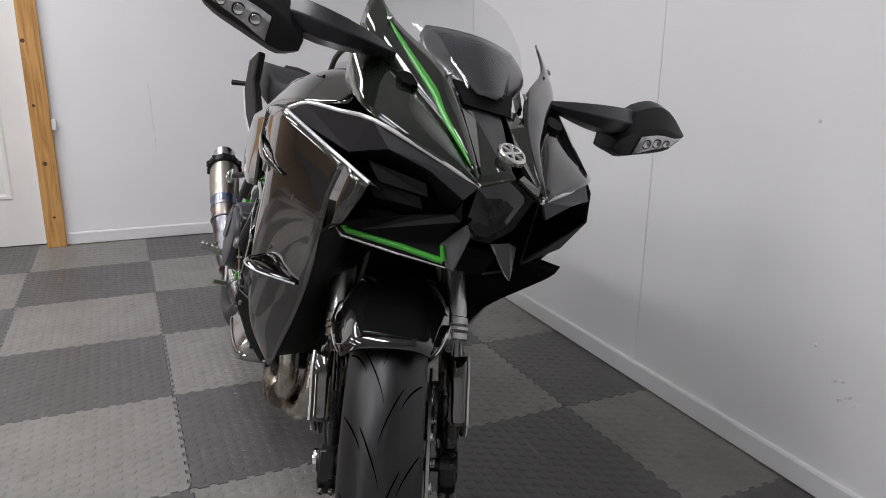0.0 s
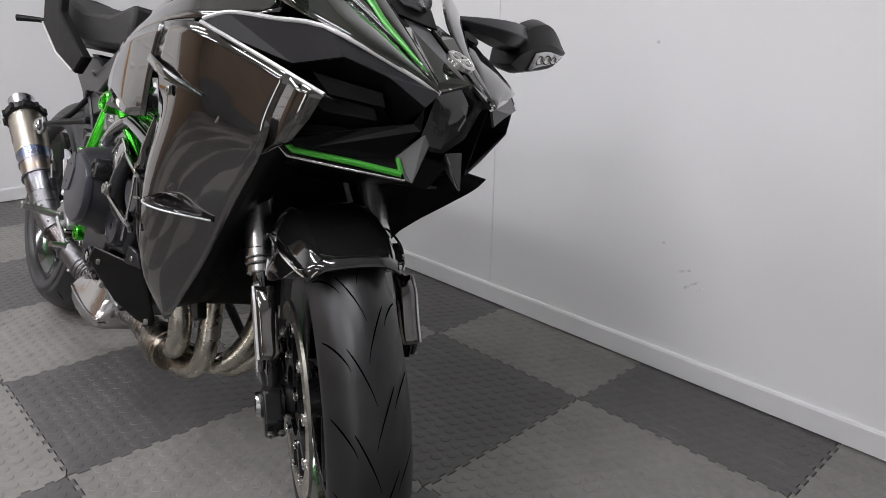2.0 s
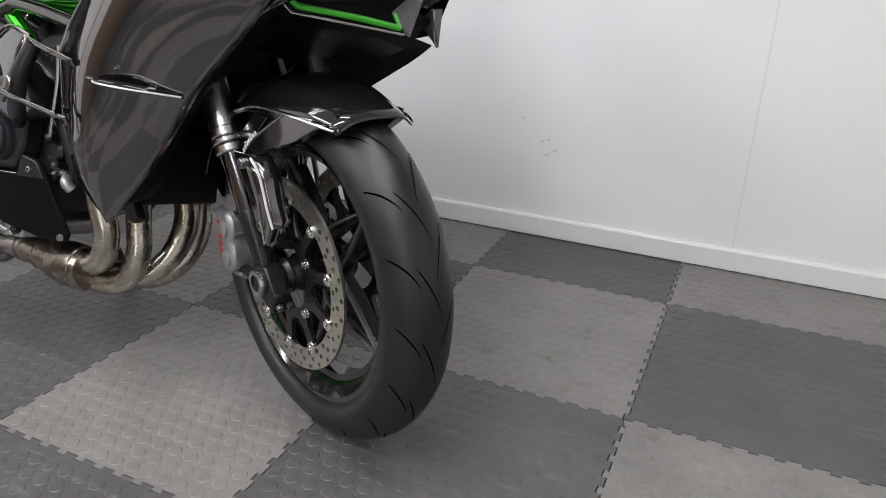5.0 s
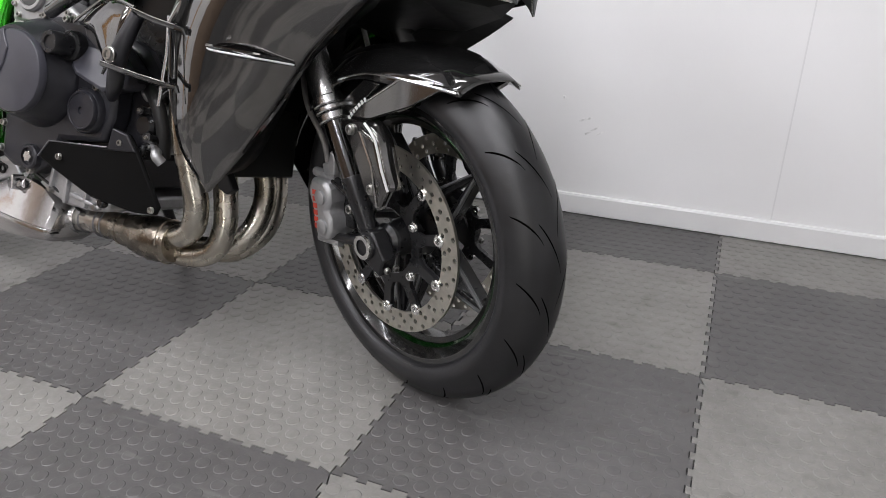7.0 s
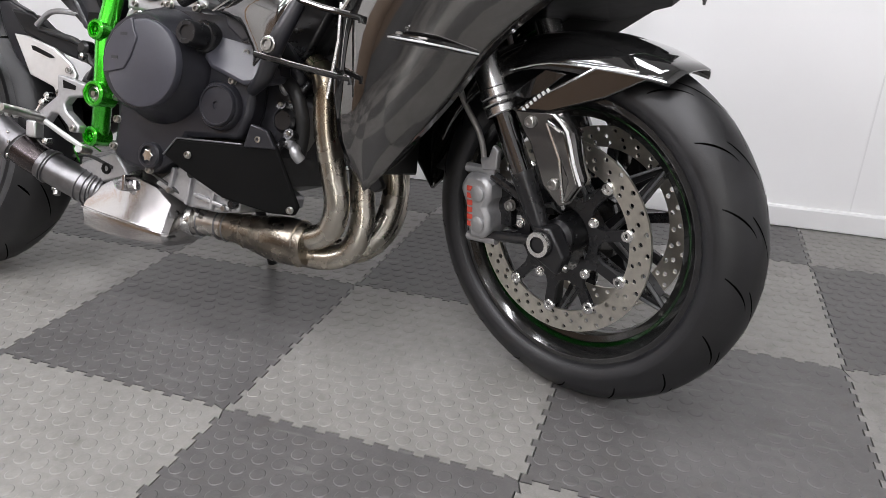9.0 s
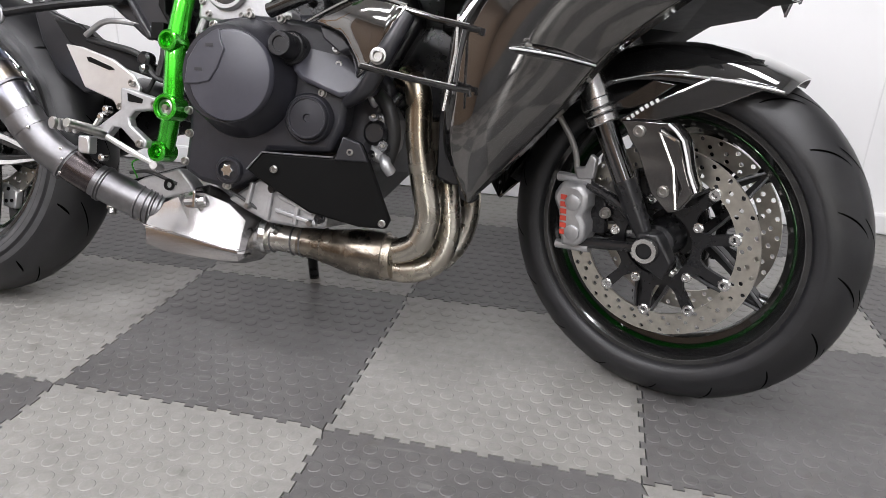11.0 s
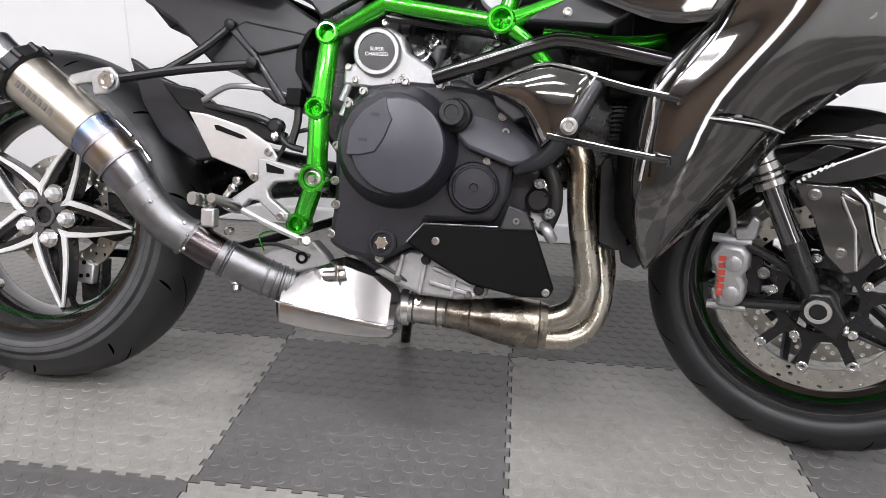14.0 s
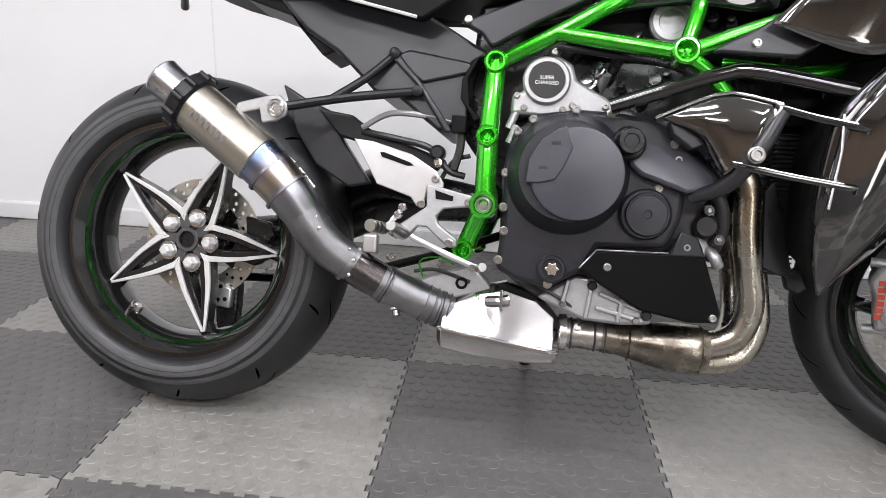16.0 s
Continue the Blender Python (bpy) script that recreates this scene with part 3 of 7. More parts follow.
# ---- wheels ----
def tyre(parent, centre, prof, label, xf=None, grooves=22, half=0.05, shoulder=(0.46, 0.95, 0.17, 0.0013)):
    bm = B()
    p = [(r, y) for y, r in prof]
    full = [(r, -y) for r, y in reversed(p)] + p[1:]
    full = [(q.x, q.y) for q in catmull([(r, y, 0) for r, y in full], 3)]
    lathe(bm, full, centre, (0, 1, 0), 96)
    t = part("tyre", bm, M_TYRE, parent, label, xf=xf, smooth=60)

    wide_r = max(full, key=lambda q: q[1])[0]
    fine = sorted((y, r) for r, y in full if y >= -1e-6 and r >= wide_r)

    def radius(y):
        y = abs(y)
        for (ya, ra), (yb, rb) in zip(fine, fine[1:]):
            if ya <= y <= yb and yb > ya:
                return ra + (rb - ra) * (y - ya) / (yb - ya)
        return prof[-1][1]

    # tread cuts: slim sweeping strips just above the crown, near-black to imitate shade in the slots
    for k in range(grooves):
        a0 = 2 * math.pi * k / grooves
        side = 1 if k % 2 else -1
        for start, end, sweep, w in ((-0.04, 0.50, 0.26, 0.0016), shoulder):
            bm = B()
            rows = []
            for j in range(11):
                s = j / 10
                y = side * half * (start + (end - start) * s)
                a = a0 + (0.0 if start < 0.3 else 0.16) + sweep * s ** 0.8
                wide = w * (0.35 + 1.3 * math.sin(math.pi * (0.12 + 0.76 * s)))
                r = radius(y) + 0.0011
                row = []
                for q in (-1, 1):
                    ang = a + q * wide / r
                    row.append(Vector(centre) + Vector((r * math.cos(ang), y, r * math.sin(ang))))
                rows.append(row)
            quad_grid(bm, rows)
            part("tread_groove_shade", bm, M_GROOVE_SHADE, t, xf=xf, smooth=0)
    return t


def star_wheel(parent, centre, half_w, tip_angle, cut_mat, xf, tip_r=0.197, face=-0.02, depth=0.035, green=True):
    """A black alloy rim with a five-pointed star of forked spokes."""
    hw = half_w
    prof = [(0.231, -hw), (0.2325, -hw + 0.004), (0.229, -hw + 0.010), (0.216, -hw + 0.014), (0.206, -hw + 0.026), (0.198, -hw * 0.35), (0.196, 0), (0.198, hw * 0.35), (0.206, hw - 0.026), (0.216, hw - 0.014), (0.229, hw - 0.010), (0.2325, hw - 0.004), (0.231, hw), (0.221, hw), (0.210, hw - 0.012), (0.200, hw - 0.026), (0.190, hw * 0.35), (0.187, 0), (0.190, -hw * 0.35), (0.200, -hw + 0.026), (0.210, -hw + 0.012), (0.221, -hw)]
    rim = turned(parent, "rim", prof, centre, (0, 1, 0), M_RIM, "gloss black alloy rim with a green pinstripe", 96, xf, closed=True)
    if green:
        turned(rim, "pinstripe", [(0.2060, -hw + 0.0172), (0.2030, -hw + 0.0222), (0.2015, -hw + 0.0243), (0.2008, -hw + 0.0239), (0.2022, -hw + 0.0216), (0.2052, -hw + 0.0168)], centre, (0, 1, 0), M_PIN, "green rim pinstripe", 96, xf, closed=True)
    # Thin metal rings stand for the highlight lines round the gloss lip.
    for r_, y_ in ((.2322, -hw - .0006), (.2215, -hw + .0004)):
        turned(rim, "rim_lip_highlight", [(r_ - .0009, y_ + .0008), (r_ - .0007, y_ - .0006), (r_ + .0007, y_ - .0006), (r_ + .0009, y_ + .0008)], centre, (0, 1, 0), M_SLIDER, "thin bright ring for the highlight on the rim lip", 96, xf, closed=True)
    cx, cz = centre[0], centre[2]
    turned(rim, "hub", [(0.0, face + 0.004), (0.018, face + 0.004), (0.02, face + 0.008), (0.034, face + 0.012), (0.044, face + 0.016), (0.046, face + 0.03), (0.044, 0.03), (0.03, 0.05), (0.0, 0.05)], centre, (0, 1, 0), M_DARKMETAL, "black wheel hub", 40, xf)
    yf, yb = centre[1] + face, centre[1] + face + depth

    def at(r, ang, y):
        return Vector((cx + r * math.cos(ang), y, cz + r * math.sin(ang)))

    bright = cut_mat is M_CUT
    for k in range(5):
        a = radians(tip_angle + 72 * k)
        for side in (-1, 1):
            va = a + side * radians(36)
            # one leg of the forked spoke: from the valley block by the hub to the pointed tip
            v, t = at(.064, va, 0), at(tip_r, a + side * .022, 0)
            dv = (t - v).normalized()
            nrm = Vector((-dv.z, 0, dv.x)) * side
            if nrm.dot(at(.06, a, 0) - v) < 0:
                nrm = -nrm
            bow = -nrm * .004
            outer = catmull([v, v.lerp(t, .35) + bow, v.lerp(t, .7) + bow * .6, t], 4)
            for nm, w0, w1, y0, y1, m_, bev in (("spoke", .027 if bright else .021, .012 if bright else .009, yf + .006, yb, M_DARKMETAL, .0025), ("machined_edge", 0.0118 if bright else .006, .0046 if bright else .0035, yf, yf + .007, cut_mat, .0012)):
                n = len(outer) - 1
                inn = [p + nrm * (w0 + (w1 - w0) * i / n) for i, p in enumerate(outer)]
                out = [(p.x, p.z) for p in outer] + [(p.x, p.z) for p in reversed(inn)]
                if nm == "machined_edge":
                    e = at(.036, va, 0)
                    out.append((e.x, e.z))
                bm = B()
                prism(bm, out, y0, y1)
                part(nm, bm, m_, rim, "bright machined spoke edge" if bright and nm != "spoke" else "", xf=xf, smooth=20, bevel=bev)
        # thin web between the legs near the hub
        bm = B()
        prism(bm, [tuple(at(r_, a + d_, 0).xz) for r_, d_ in ((.03, -.5), (.066, -.42), (.074, 0), (.066, .42), (.03, .5))], yf + .018, yb)
        part("spoke_web", bm, M_RIM, rim, xf=xf, smooth=0, bevel=.002)
        # root of the spoke out to the rim
        bm = B()
        ta = (cx + tip_r * math.cos(a), cz + tip_r * math.sin(a))
        tube(bm, [(ta[0] - 0.02 * math.cos(a), yf + 0.02, ta[1] - 0.02 * math.sin(a)), (cx + 0.2 * math.cos(a), yf + 0.025, cz + 0.2 * math.sin(a))], [0.013, 0.02], 10, 2)
        part("spoke_root", bm, M_RIM, rim, xf=xf)
    return rim


def drilled_disc(parent, name, centre, y, ro, ri, m, xf, holes=24, rows=((0.82, 0.0), (0.5, 0.5), (0.2, 0.25)), thick=0.005, hole_r=0.0042, label=""):
    """A brake rotor: an annulus drilled through with staggered rings of holes."""
    bm = B()
    fr = sorted(rows)
    edge = [ri] + [ri + (ro - ri) * (a[0] + b[0]) / 2 for a, b in zip(fr, fr[1:])] + [ro]
    half, seg = thick / 2, 12
    gap = 2 * math.pi / holes
    cx, cz = centre[0], centre[2]

    def at(r, a, h):
        return bm.verts.new((cx + r * math.cos(a), y + h, cz + r * math.sin(a)))

    for (frac, off), r0, r1 in zip(fr, edge, edge[1:]):
        rr = ri + (ro - ri) * frac
        for k in range(holes):
            a = gap * (k + off)
            cell = [(r1, -1), (r1, -.5), (r1, 0), (r1, .5), (r1, 1), ((r0 + r1) / 2, 1), (r0, 1), (r0, .5), (r0, 0), (r0, -.5), (r0, -1), ((r0 + r1) / 2, -1)]
            loops = []
            for h in (-half, half):
                outer = [at(r, a + q * gap / 2, h) for r, q in cell]
                inner = []
                for r, q in cell:
                    d = Vector((r - rr, q * gap / 2 * rr)).normalized() * hole_r
                    inner.append(at(rr + d.x, a + d.y / rr, h))
                for n in range(seg):
                    bm.faces.new((outer[n], outer[(n + 1) % seg], inner[(n + 1) % seg], inner[n]))
                loops.append((outer, inner))
            for n in range(seg):
                bm.faces.new((loops[0][1][n], loops[0][1][(n + 1) % seg], loops[1][1][(n + 1) % seg], loops[1][1][n]))
            for ns in (range(4) if r1 == ro else (), range(6, 10) if r0 == ri else ()):
                for n in ns:
                    bm.faces.new((loops[0][0][n], loops[0][0][n + 1], loops[1][0][n + 1], loops[1][0][n]))
    bmesh.ops.remove_doubles(bm, verts=bm.verts, dist=1e-5)
    return part(name, bm, m, parent, label, xf=xf, smooth=30)


def carrier_plate(cx, cz, y, arms, phase, r_in, r_low, r_tip, half):
    """One flat plate: a narrow ring with slim arms that widen at their feet."""
    bm = B()
    outer, inner = [], []
    gap = 2 * math.pi / arms
    for k in range(arms):
        for f, r in ((-.115, r_tip), (.115, r_tip), (.15, r_low + .014), (.28, r_low + .002), (.5, r_low), (.72, r_low + .002), (.85, r_low + .014)):
            a = phase + gap * (k + f)
            outer.append((cx + r * math.cos(a), cz + r * math.sin(a)))
            inner.append((cx + r_in * math.cos(a), cz + r_in * math.sin(a)))
    rows = [[(x, y - half, z) for x, z in inner], [(x, y - half, z) for x, z in outer], [(x, y + half, z) for x, z in outer], [(x, y + half, z) for x, z in inner]]
    quad_grid(bm, rows, close_u=True, close_v=True)
    return bm


def front_wheel():
    c = AXLE_F
    bm = B()
    lathe(bm, [(0.012, -0.095), (0.012, 0.095)], c, (0, 1, 0), 20)
    wheel = part("front_wheel", bm, M_DARKMETAL, bike, "front wheel with black star rim and twin drilled discs", xf=STEER)
    prof = [(0, 0.3062), (0.0195, 0.3026), (0.0355, 0.2925), (0.0475, 0.279), (0.0565, 0.263), (0.0595, 0.251), (0.0567, 0.240), (0.0505, 0.233), (0.043, 0.229)]
    tyre(wheel, c, prof, "worn black front tyre with curved tread cuts", STEER, 34, half=0.0565)
    turned(wheel, "sidewall_band", [(0.2605, -0.0574), (0.250, -0.0601), (0.240, -0.0578), (0.2355, -0.0539), (0.2357, -0.0529), (0.250, -0.0588), (0.260, -0.0564)], c, (0, 1, 0), M_SIDEWALL, "grey tyre sidewall band", 96, STEER, closed=True)
    star_wheel(wheel, c, 0.045, 40, M_FIN, STEER, 0.195, -0.016, 0.03)
    for side in (-1, 1):
        y = c.y + side * 0.066
        disc = drilled_disc(wheel, "brake_disc", c, y, 0.164, 0.128, M_DISC, STEER, 30, label="drilled steel brake disc")
        # black carrier: ring with ten arms to floating buttons
        bm = carrier_plate(c.x, c.z, y, 10, 0.2, 0.058, 0.074, 0.127, 0.004)
        part("disc_carrier", bm, M_DARKMETAL, disc, "black disc carrier", xf=STEER, smooth=30)
        for k in range(10):
            a = 2 * math.pi * k / 10 + 0.2
            p1 = (c.x + 0.126 * math.cos(a), y + side * 0.001, c.z + 0.126 * math.sin(a))
            turned(disc, "button", [(0.0105, -0.001), (0.0105, 0.004), (0.0085, 0.0058), (0.005, 0.0058), (0.0042, 0.003), (0, 0.003)], p1, (0, side, 0), M_STEEL, "", 14, STEER)
        for k in range(5):
            a = 2 * math.pi * k / 5 + 0.5
            bolt(disc, (c.x + 0.075 * math.cos(a), y + side * 0.004, c.z + 0.075 * math.sin(a)), (0, side, 0), 0.0075, 0.007, M_STEEL, STEER)
    # hub and spacer
    turned(wheel, "axle_spacer", [(0.02, -0.094), (0.026, -0.094), (0.026, -0.085), (0.022, -0.083), (0.03, -0.075), (0.03, -0.07), (0.022, -0.068), (0.032, -0.05), (0.034, -0.02), (0.02, -0.02)], c, (0, 1, 0), M_DARKMETAL, "ribbed black axle spacer", 32, STEER)
    return wheel


def rear_wheel():
    c = REAR
    bm = B()
    lathe(bm, [(0.02, -0.02), (0.02, 0.10)], c, (0, 1, 0), 24)
    wheel = part("rear_wheel", bm, M_DARKMETAL, bike, "wide rear wheel with machined five-point star spokes")
    prof = [(0, 0.330), (0.03, 0.3255), (0.055, 0.3135), (0.073, 0.297), (0.0875, 0.278), (0.0955, 0.261), (0.0935, 0.247), (0.086, 0.237), (0.076, 0.231), (0.068, 0.229)]
    tyre(wheel, c, prof, "wide black rear tyre with worn tread", None, 22, half=0.092, shoulder=(0.62, 0.84, 0.05, 0.0018))
    side = [(r_ - .0004, -y_ - .0009) for y_, r_ in prof if .238 < r_ < .28]
    turned(wheel, "sidewall_band", [(.2835, -.0836)] + side + [(.239, -.0862)] + [(r_, y_ + .0014) for r_, y_ in reversed(side)] + [(.2825, -.0826)], c, (0, 1, 0), M_PALE_SIDEWALL, "paler grey tyre sidewall", 96, None, closed=True, smooth=60)
    star_wheel(wheel, c, 0.074, 67, M_CUT, None, 0.189, -0.034, 0.04)
    for k in range(5):
        a = radians(67 + 72 * k)
        nc = (c.x + 0.047 * math.cos(a), 0, c.z + 0.047 * math.sin(a))
        nut = turned(wheel, "wheel_nut", [(0.0135, -0.012), (0.0135, -0.040), (0.0115, -0.043), (0.0105, -0.049), (0.007, -0.052), (0.0, -0.052)], nc, (0, 1, 0), M_CUT, "bright wheel nut", 6, None, smooth=20)
        turned(nut, "washer", [(.019, -.028), (.019, -.0325), (.018, -.0335), (.010, -.0335)], nc, (0, 1, 0), M_FORK, "", 28, None)
        # grey finger of the hub casting between two nuts
        f = a + radians(36)
        bm = B()
        prism(bm, [(c.x + r_ * math.cos(f + d_), c.z + r_ * math.sin(f + d_)) for r_, d_ in ((.017, -.55), (.034, -.30), (.049, -.15), (.052, 0), (.049, .15), (.034, .30), (.017, .55))], -.0335, -.012)
        part("hub_finger", bm, M_HUB, wheel, "grey hub casting", smooth=20, bevel=.002)
    turned(wheel, "axle_end", [(0.024, -0.02), (0.024, -0.036), (0.0225, -0.0375), (0.0175, -0.0375), (0.0165, -0.036), (0.0165, -0.010), (0.0, -0.010)], c, (0, 1, 0), M_HUB, "hollow grey axle end", 32)
    turned(wheel, "axle_bore", [(0.0162, -0.034), (0.0150, -0.034), (0.0150, -0.0112), (0.0, -0.0112)], c, (0, 1, 0), M_BLACK, "", 28)
    # rear caliper hanging below the disc
    cal = plate(wheel, "caliper", [(.030, .250), (.030, .195), (.036, .140), (.074, .137), (.080, .19), (.080, .243)], .040, .075, M_DARKMETAL, "black rear brake caliper", .005)
    plate(cal, "caliper_face", [(.031, .249), (.035, .194), (.070, .190), (.074, .232), (.058, .238)], .022, .042, M_SILVER, "bare metal caliper face", .004)
    for x, z in ((.045, .207), (.060, .209), (.050, .235)):
        turned(cal, "pin", [(.0045, .003), (.0045, -.001), (0, -.001)], (x, .022, z), (0, 1, 0), M_BLACK, "", 10)
    plate(wheel, "caliper_tail", [(.095, .385), (.150, .375), (.162, .352), (.150, .332), (.100, .340)], .022, .034, M_DARKMETAL, "", .004)
    drilled_disc(wheel, "brake_disc", c, 0.035, 0.125, 0.082, M_DISC, None, 26, label="drilled rear brake disc")
    bm = carrier_plate(c.x, c.z, 0.035, 5, 0.7, 0.03, 0.05, 0.088, 0.004)
    part("disc_carrier", bm, M_DARKMETAL, wheel)
    bm = B()
    tube(bm, [(c.x - 0.118, -0.03, c.z - 0.147), (c.x - 0.108, -0.04, c.z - 0.137), (c.x - 0.10, -0.05, c.z - 0.128)], 0.0045, 8, 3)
    part("valve_stem", bm, M_STEEL, wheel)
    turned(wheel, "balance_weight", [(0.0, 0), (0.011, 0), (0.011, 0.012), (0.007, 0.014), (0, 0.014)], (c.x - 0.112, -0.012, c.z - 0.15), (0, -1, 0), M_STEEL, "", 12)
    return wheel


front_wheel()
rear_wheel()


# ---- fork, front brake and front fender, in straight-ahead places, turned by STEER ----
def on_leg(h, lat, ahead=0.0):
    """h metres up the fork leg from the axle."""
    n = Vector((math.cos(RAKE), 0, math.sin(RAKE)))
    return AXLE_F + STEER_DIR * h + n * (ahead - 0.003) + Vector((0, lat, 0))


def fork_leg(side):
    lat = side * 0.102
    leg = bar(bike, "fork_leg", [on_leg(0.25, lat), on_leg(0.70, lat)], 0.0245, M_FORK, "grey anodised fork tube", 28, 1, STEER)
    bar(leg, "fork_slider", [on_leg(0.10, lat), on_leg(0.26, lat)], 0.0185, M_SLIDER, "dark chromed inner fork tube", 24, 1, STEER)
    bm = B()
    for a, b, r in ((0.215, 0.229, 0.0265), (0.231, 0.240, 0.0275), (0.242, 0.258, 0.0268)):
        tube(bm, [on_leg(a, lat), on_leg(a + 0.002, lat), on_leg(b - 0.002, lat), on_leg(b, lat)], [r - 0.002, r, r, r - 0.002], 28, 1)
    part("seal_collar", bm, M_FORK, leg, "silver fork seal collar", xf=STEER)
    bar(leg, "fork_bottom", [on_leg(0.02, lat), on_leg(0.05, lat), on_leg(0.112, lat), on_leg(0.116, lat)], [0.013, 0.017, 0.0195, 0.018], M_DARKMETAL, "black lower fork leg", 24, 2, STEER)
    clamp = turned(leg, "axle_clamp", [(0.0, -0.020), (0.012, -0.020), (0.0135, -0.016), (0.021, -0.0165), (0.0225, -0.013), (0.0225, 0.0), (0.027, 0.002), (0.027, 0.020), (0.0, 0.020)] if side < 0 else [(0.0, -0.02), (0.03, -0.02), (0.03, 0.01), (0.018, 0.012), (0.0, 0.012)], (AXLE_F.x, side * 0.107, AXLE_F.z), (0, 1, 0), M_DARKMETAL, "axle clamp", 28, STEER)
    if side < 0:
        turned(leg, "axle_nut", [(0.0135, -0.0225), (0.0205, -0.0225), (0.0215, -0.017), (0.0205, -0.012), (0.0125, -0.012), (0.0125, -0.0005), (0, -0.0005)], (AXLE_F.x, side * 0.107, AXLE_F.z), (0, 1, 0), M_STEEL, "hollow bright axle nut", 20, STEER)
    # bracket block with pinch bolts facing ahead
    ax, az = AXLE_F.x, AXLE_F.z
    plate(leg, "clamp_block", [(ax - 0.018, az - 0.024), (ax + 0.030, az - 0.048), (ax + 0.043, az - 0.016), (ax + 0.016, az + 0.028), (ax - 0.018, az + 0.026)], lat - 0.017, lat + 0.013, M_DARKMETAL, "", 0.004, None, STEER)
    for dy in (-0.009, 0.009):
        bolt(leg, (ax + 0.041, lat + dy, az - 0.034), (0.93, 0, -0.3), 0.0055, 0.006, M_BOLT, STEER)
    # caliper hanger arms, behind the leg
    cl = side * 0.09
    bar(leg, "caliper_arm", [(ax - 0.02, cl, az - 0.008), (ax - 0.16, cl, az - 0.022)], 0.0085, M_DARKMETAL, "", 10, 1, STEER)
    bar(leg, "caliper_arm", [(ax - 0.012, cl, az + 0.02), (ax - 0.06, cl, az + 0.06), (ax - 0.12, cl, az + 0.088)], [0.011, 0.009, 0.009], M_DARKMETAL, "", 10, 3, STEER)
    # caliper: a rounded block of two bulging halves round the disc's rear rim
    ccx, ccz = ax - 0.143, az + 0.034
    body = []
    for t in range(12):
        s = t / 11
        body.append((ccx + 0.016 * math.sin(s * math.pi * 2 + 0.4) * 0.4 - 0.024 + 0.004 * math.cos(s * 12), ccz - 0.058 + 0.116 * s))
    out = body + [(ccx + 0.018, ccz + 0.055), (ccx + 0.03, ccz + 0.04), (ccx + 0.03, ccz + 0.016), (ccx + 0.02, ccz), (ccx + 0.028, ccz - 0.014), (ccx + 0.028, ccz - 0.042), (ccx + 0.014, ccz - 0.056)]
    cal = plate(leg, "brake_caliper", out, side * 0.052, side * 0.112, M_ALU, "silver radial brake caliper with red lettering", 0.008, None, STEER)
    fy = side * 0.1125
    for i in range(6):
        z0 = ccz - 0.036 + i * 0.0125
        bm = B()
        box(bm, (ccx - 0.018, min(fy, fy - side * 0.001), z0), (ccx - 0.006, max(fy, fy - side * 0.001), z0 + 0.009))
        part("letter_bar", bm, M_RED, cal, "red letter mark", xf=STEER, smooth=0)
    for dz in (-0.062, 0.062):
        bar(cal, "caliper_bolt", [(ccx - 0.034, side * 0.09, ccz + dz), (ccx + 0.03, side * 0.09, ccz + dz * 0.96)], 0.0085, M_ALU, "", 10, 1, STEER)
    for dx, dz in ((0.012, 0.024), (0.012, -0.03)):
        turned(cal, "piston_cap", [(0.014, 0), (0.014, 0.003), (0.011, 0.005), (0, 0.005)], (ccx + dx - 0.006, side * 0.112, ccz + dz), (0, side, 0), M_ALU, "", 16, STEER)
    bm = B()
    box(bm, (ccx + 0.022, side * 0.058, ccz - 0.035), (ccx + 0.05, side * 0.076, ccz + 0.035))
    part("brake_pad", bm, M_DARKMETAL, cal, "dark brake pad edge", xf=STEER, bevel=0.003)
    bolt(cal, (ccx + 0.052, side * 0.078, ccz + 0.005), (0, side, 0), 0.009, 0.01, M_BOLT, STEER)
    bar(cal, "brake_hose", [(ccx + 0.0, side * 0.085, ccz + 0.065), (ccx - 0.012, side * 0.085, ccz + 0.12), (ccx - 0.05, side * 0.09, ccz + 0.19), (ccx - 0.075, side * 0.07, ccz + 0.28), (ccx - 0.08, side * 0.05, ccz + 0.4)], 0.0052, M_HOSE_GREY, "grey brake hose", 10, 6, STEER)
    plate(cal, "hose_bracket", [(ccx + 0.005, ccz + 0.062), (ccx + 0.035, ccz + 0.066), (ccx + 0.04, ccz + 0.10), (ccx + 0.028, ccz + 0.108), (ccx + 0.018, ccz + 0.085), (ccx + 0.0, ccz + 0.082)], side * 0.088, side * 0.1, M_ALU, "", 0.003, None, STEER)
    return leg


for side in (-1, 1):
    fork_leg(side)

# lower triple clamp and steering stem
bm = B()
box(bm, (-0.035, -0.13, -0.02), (0.03, 0.13, 0.02), Matrix.Translation(on_leg(0.50, 0)) @ Matrix.Rotation(-RAKE, 4, "Y"))
part("lower_fork_clamp", bm, M_DARKMETAL, bike, "black lower fork clamp", xf=STEER, bevel=0.008)


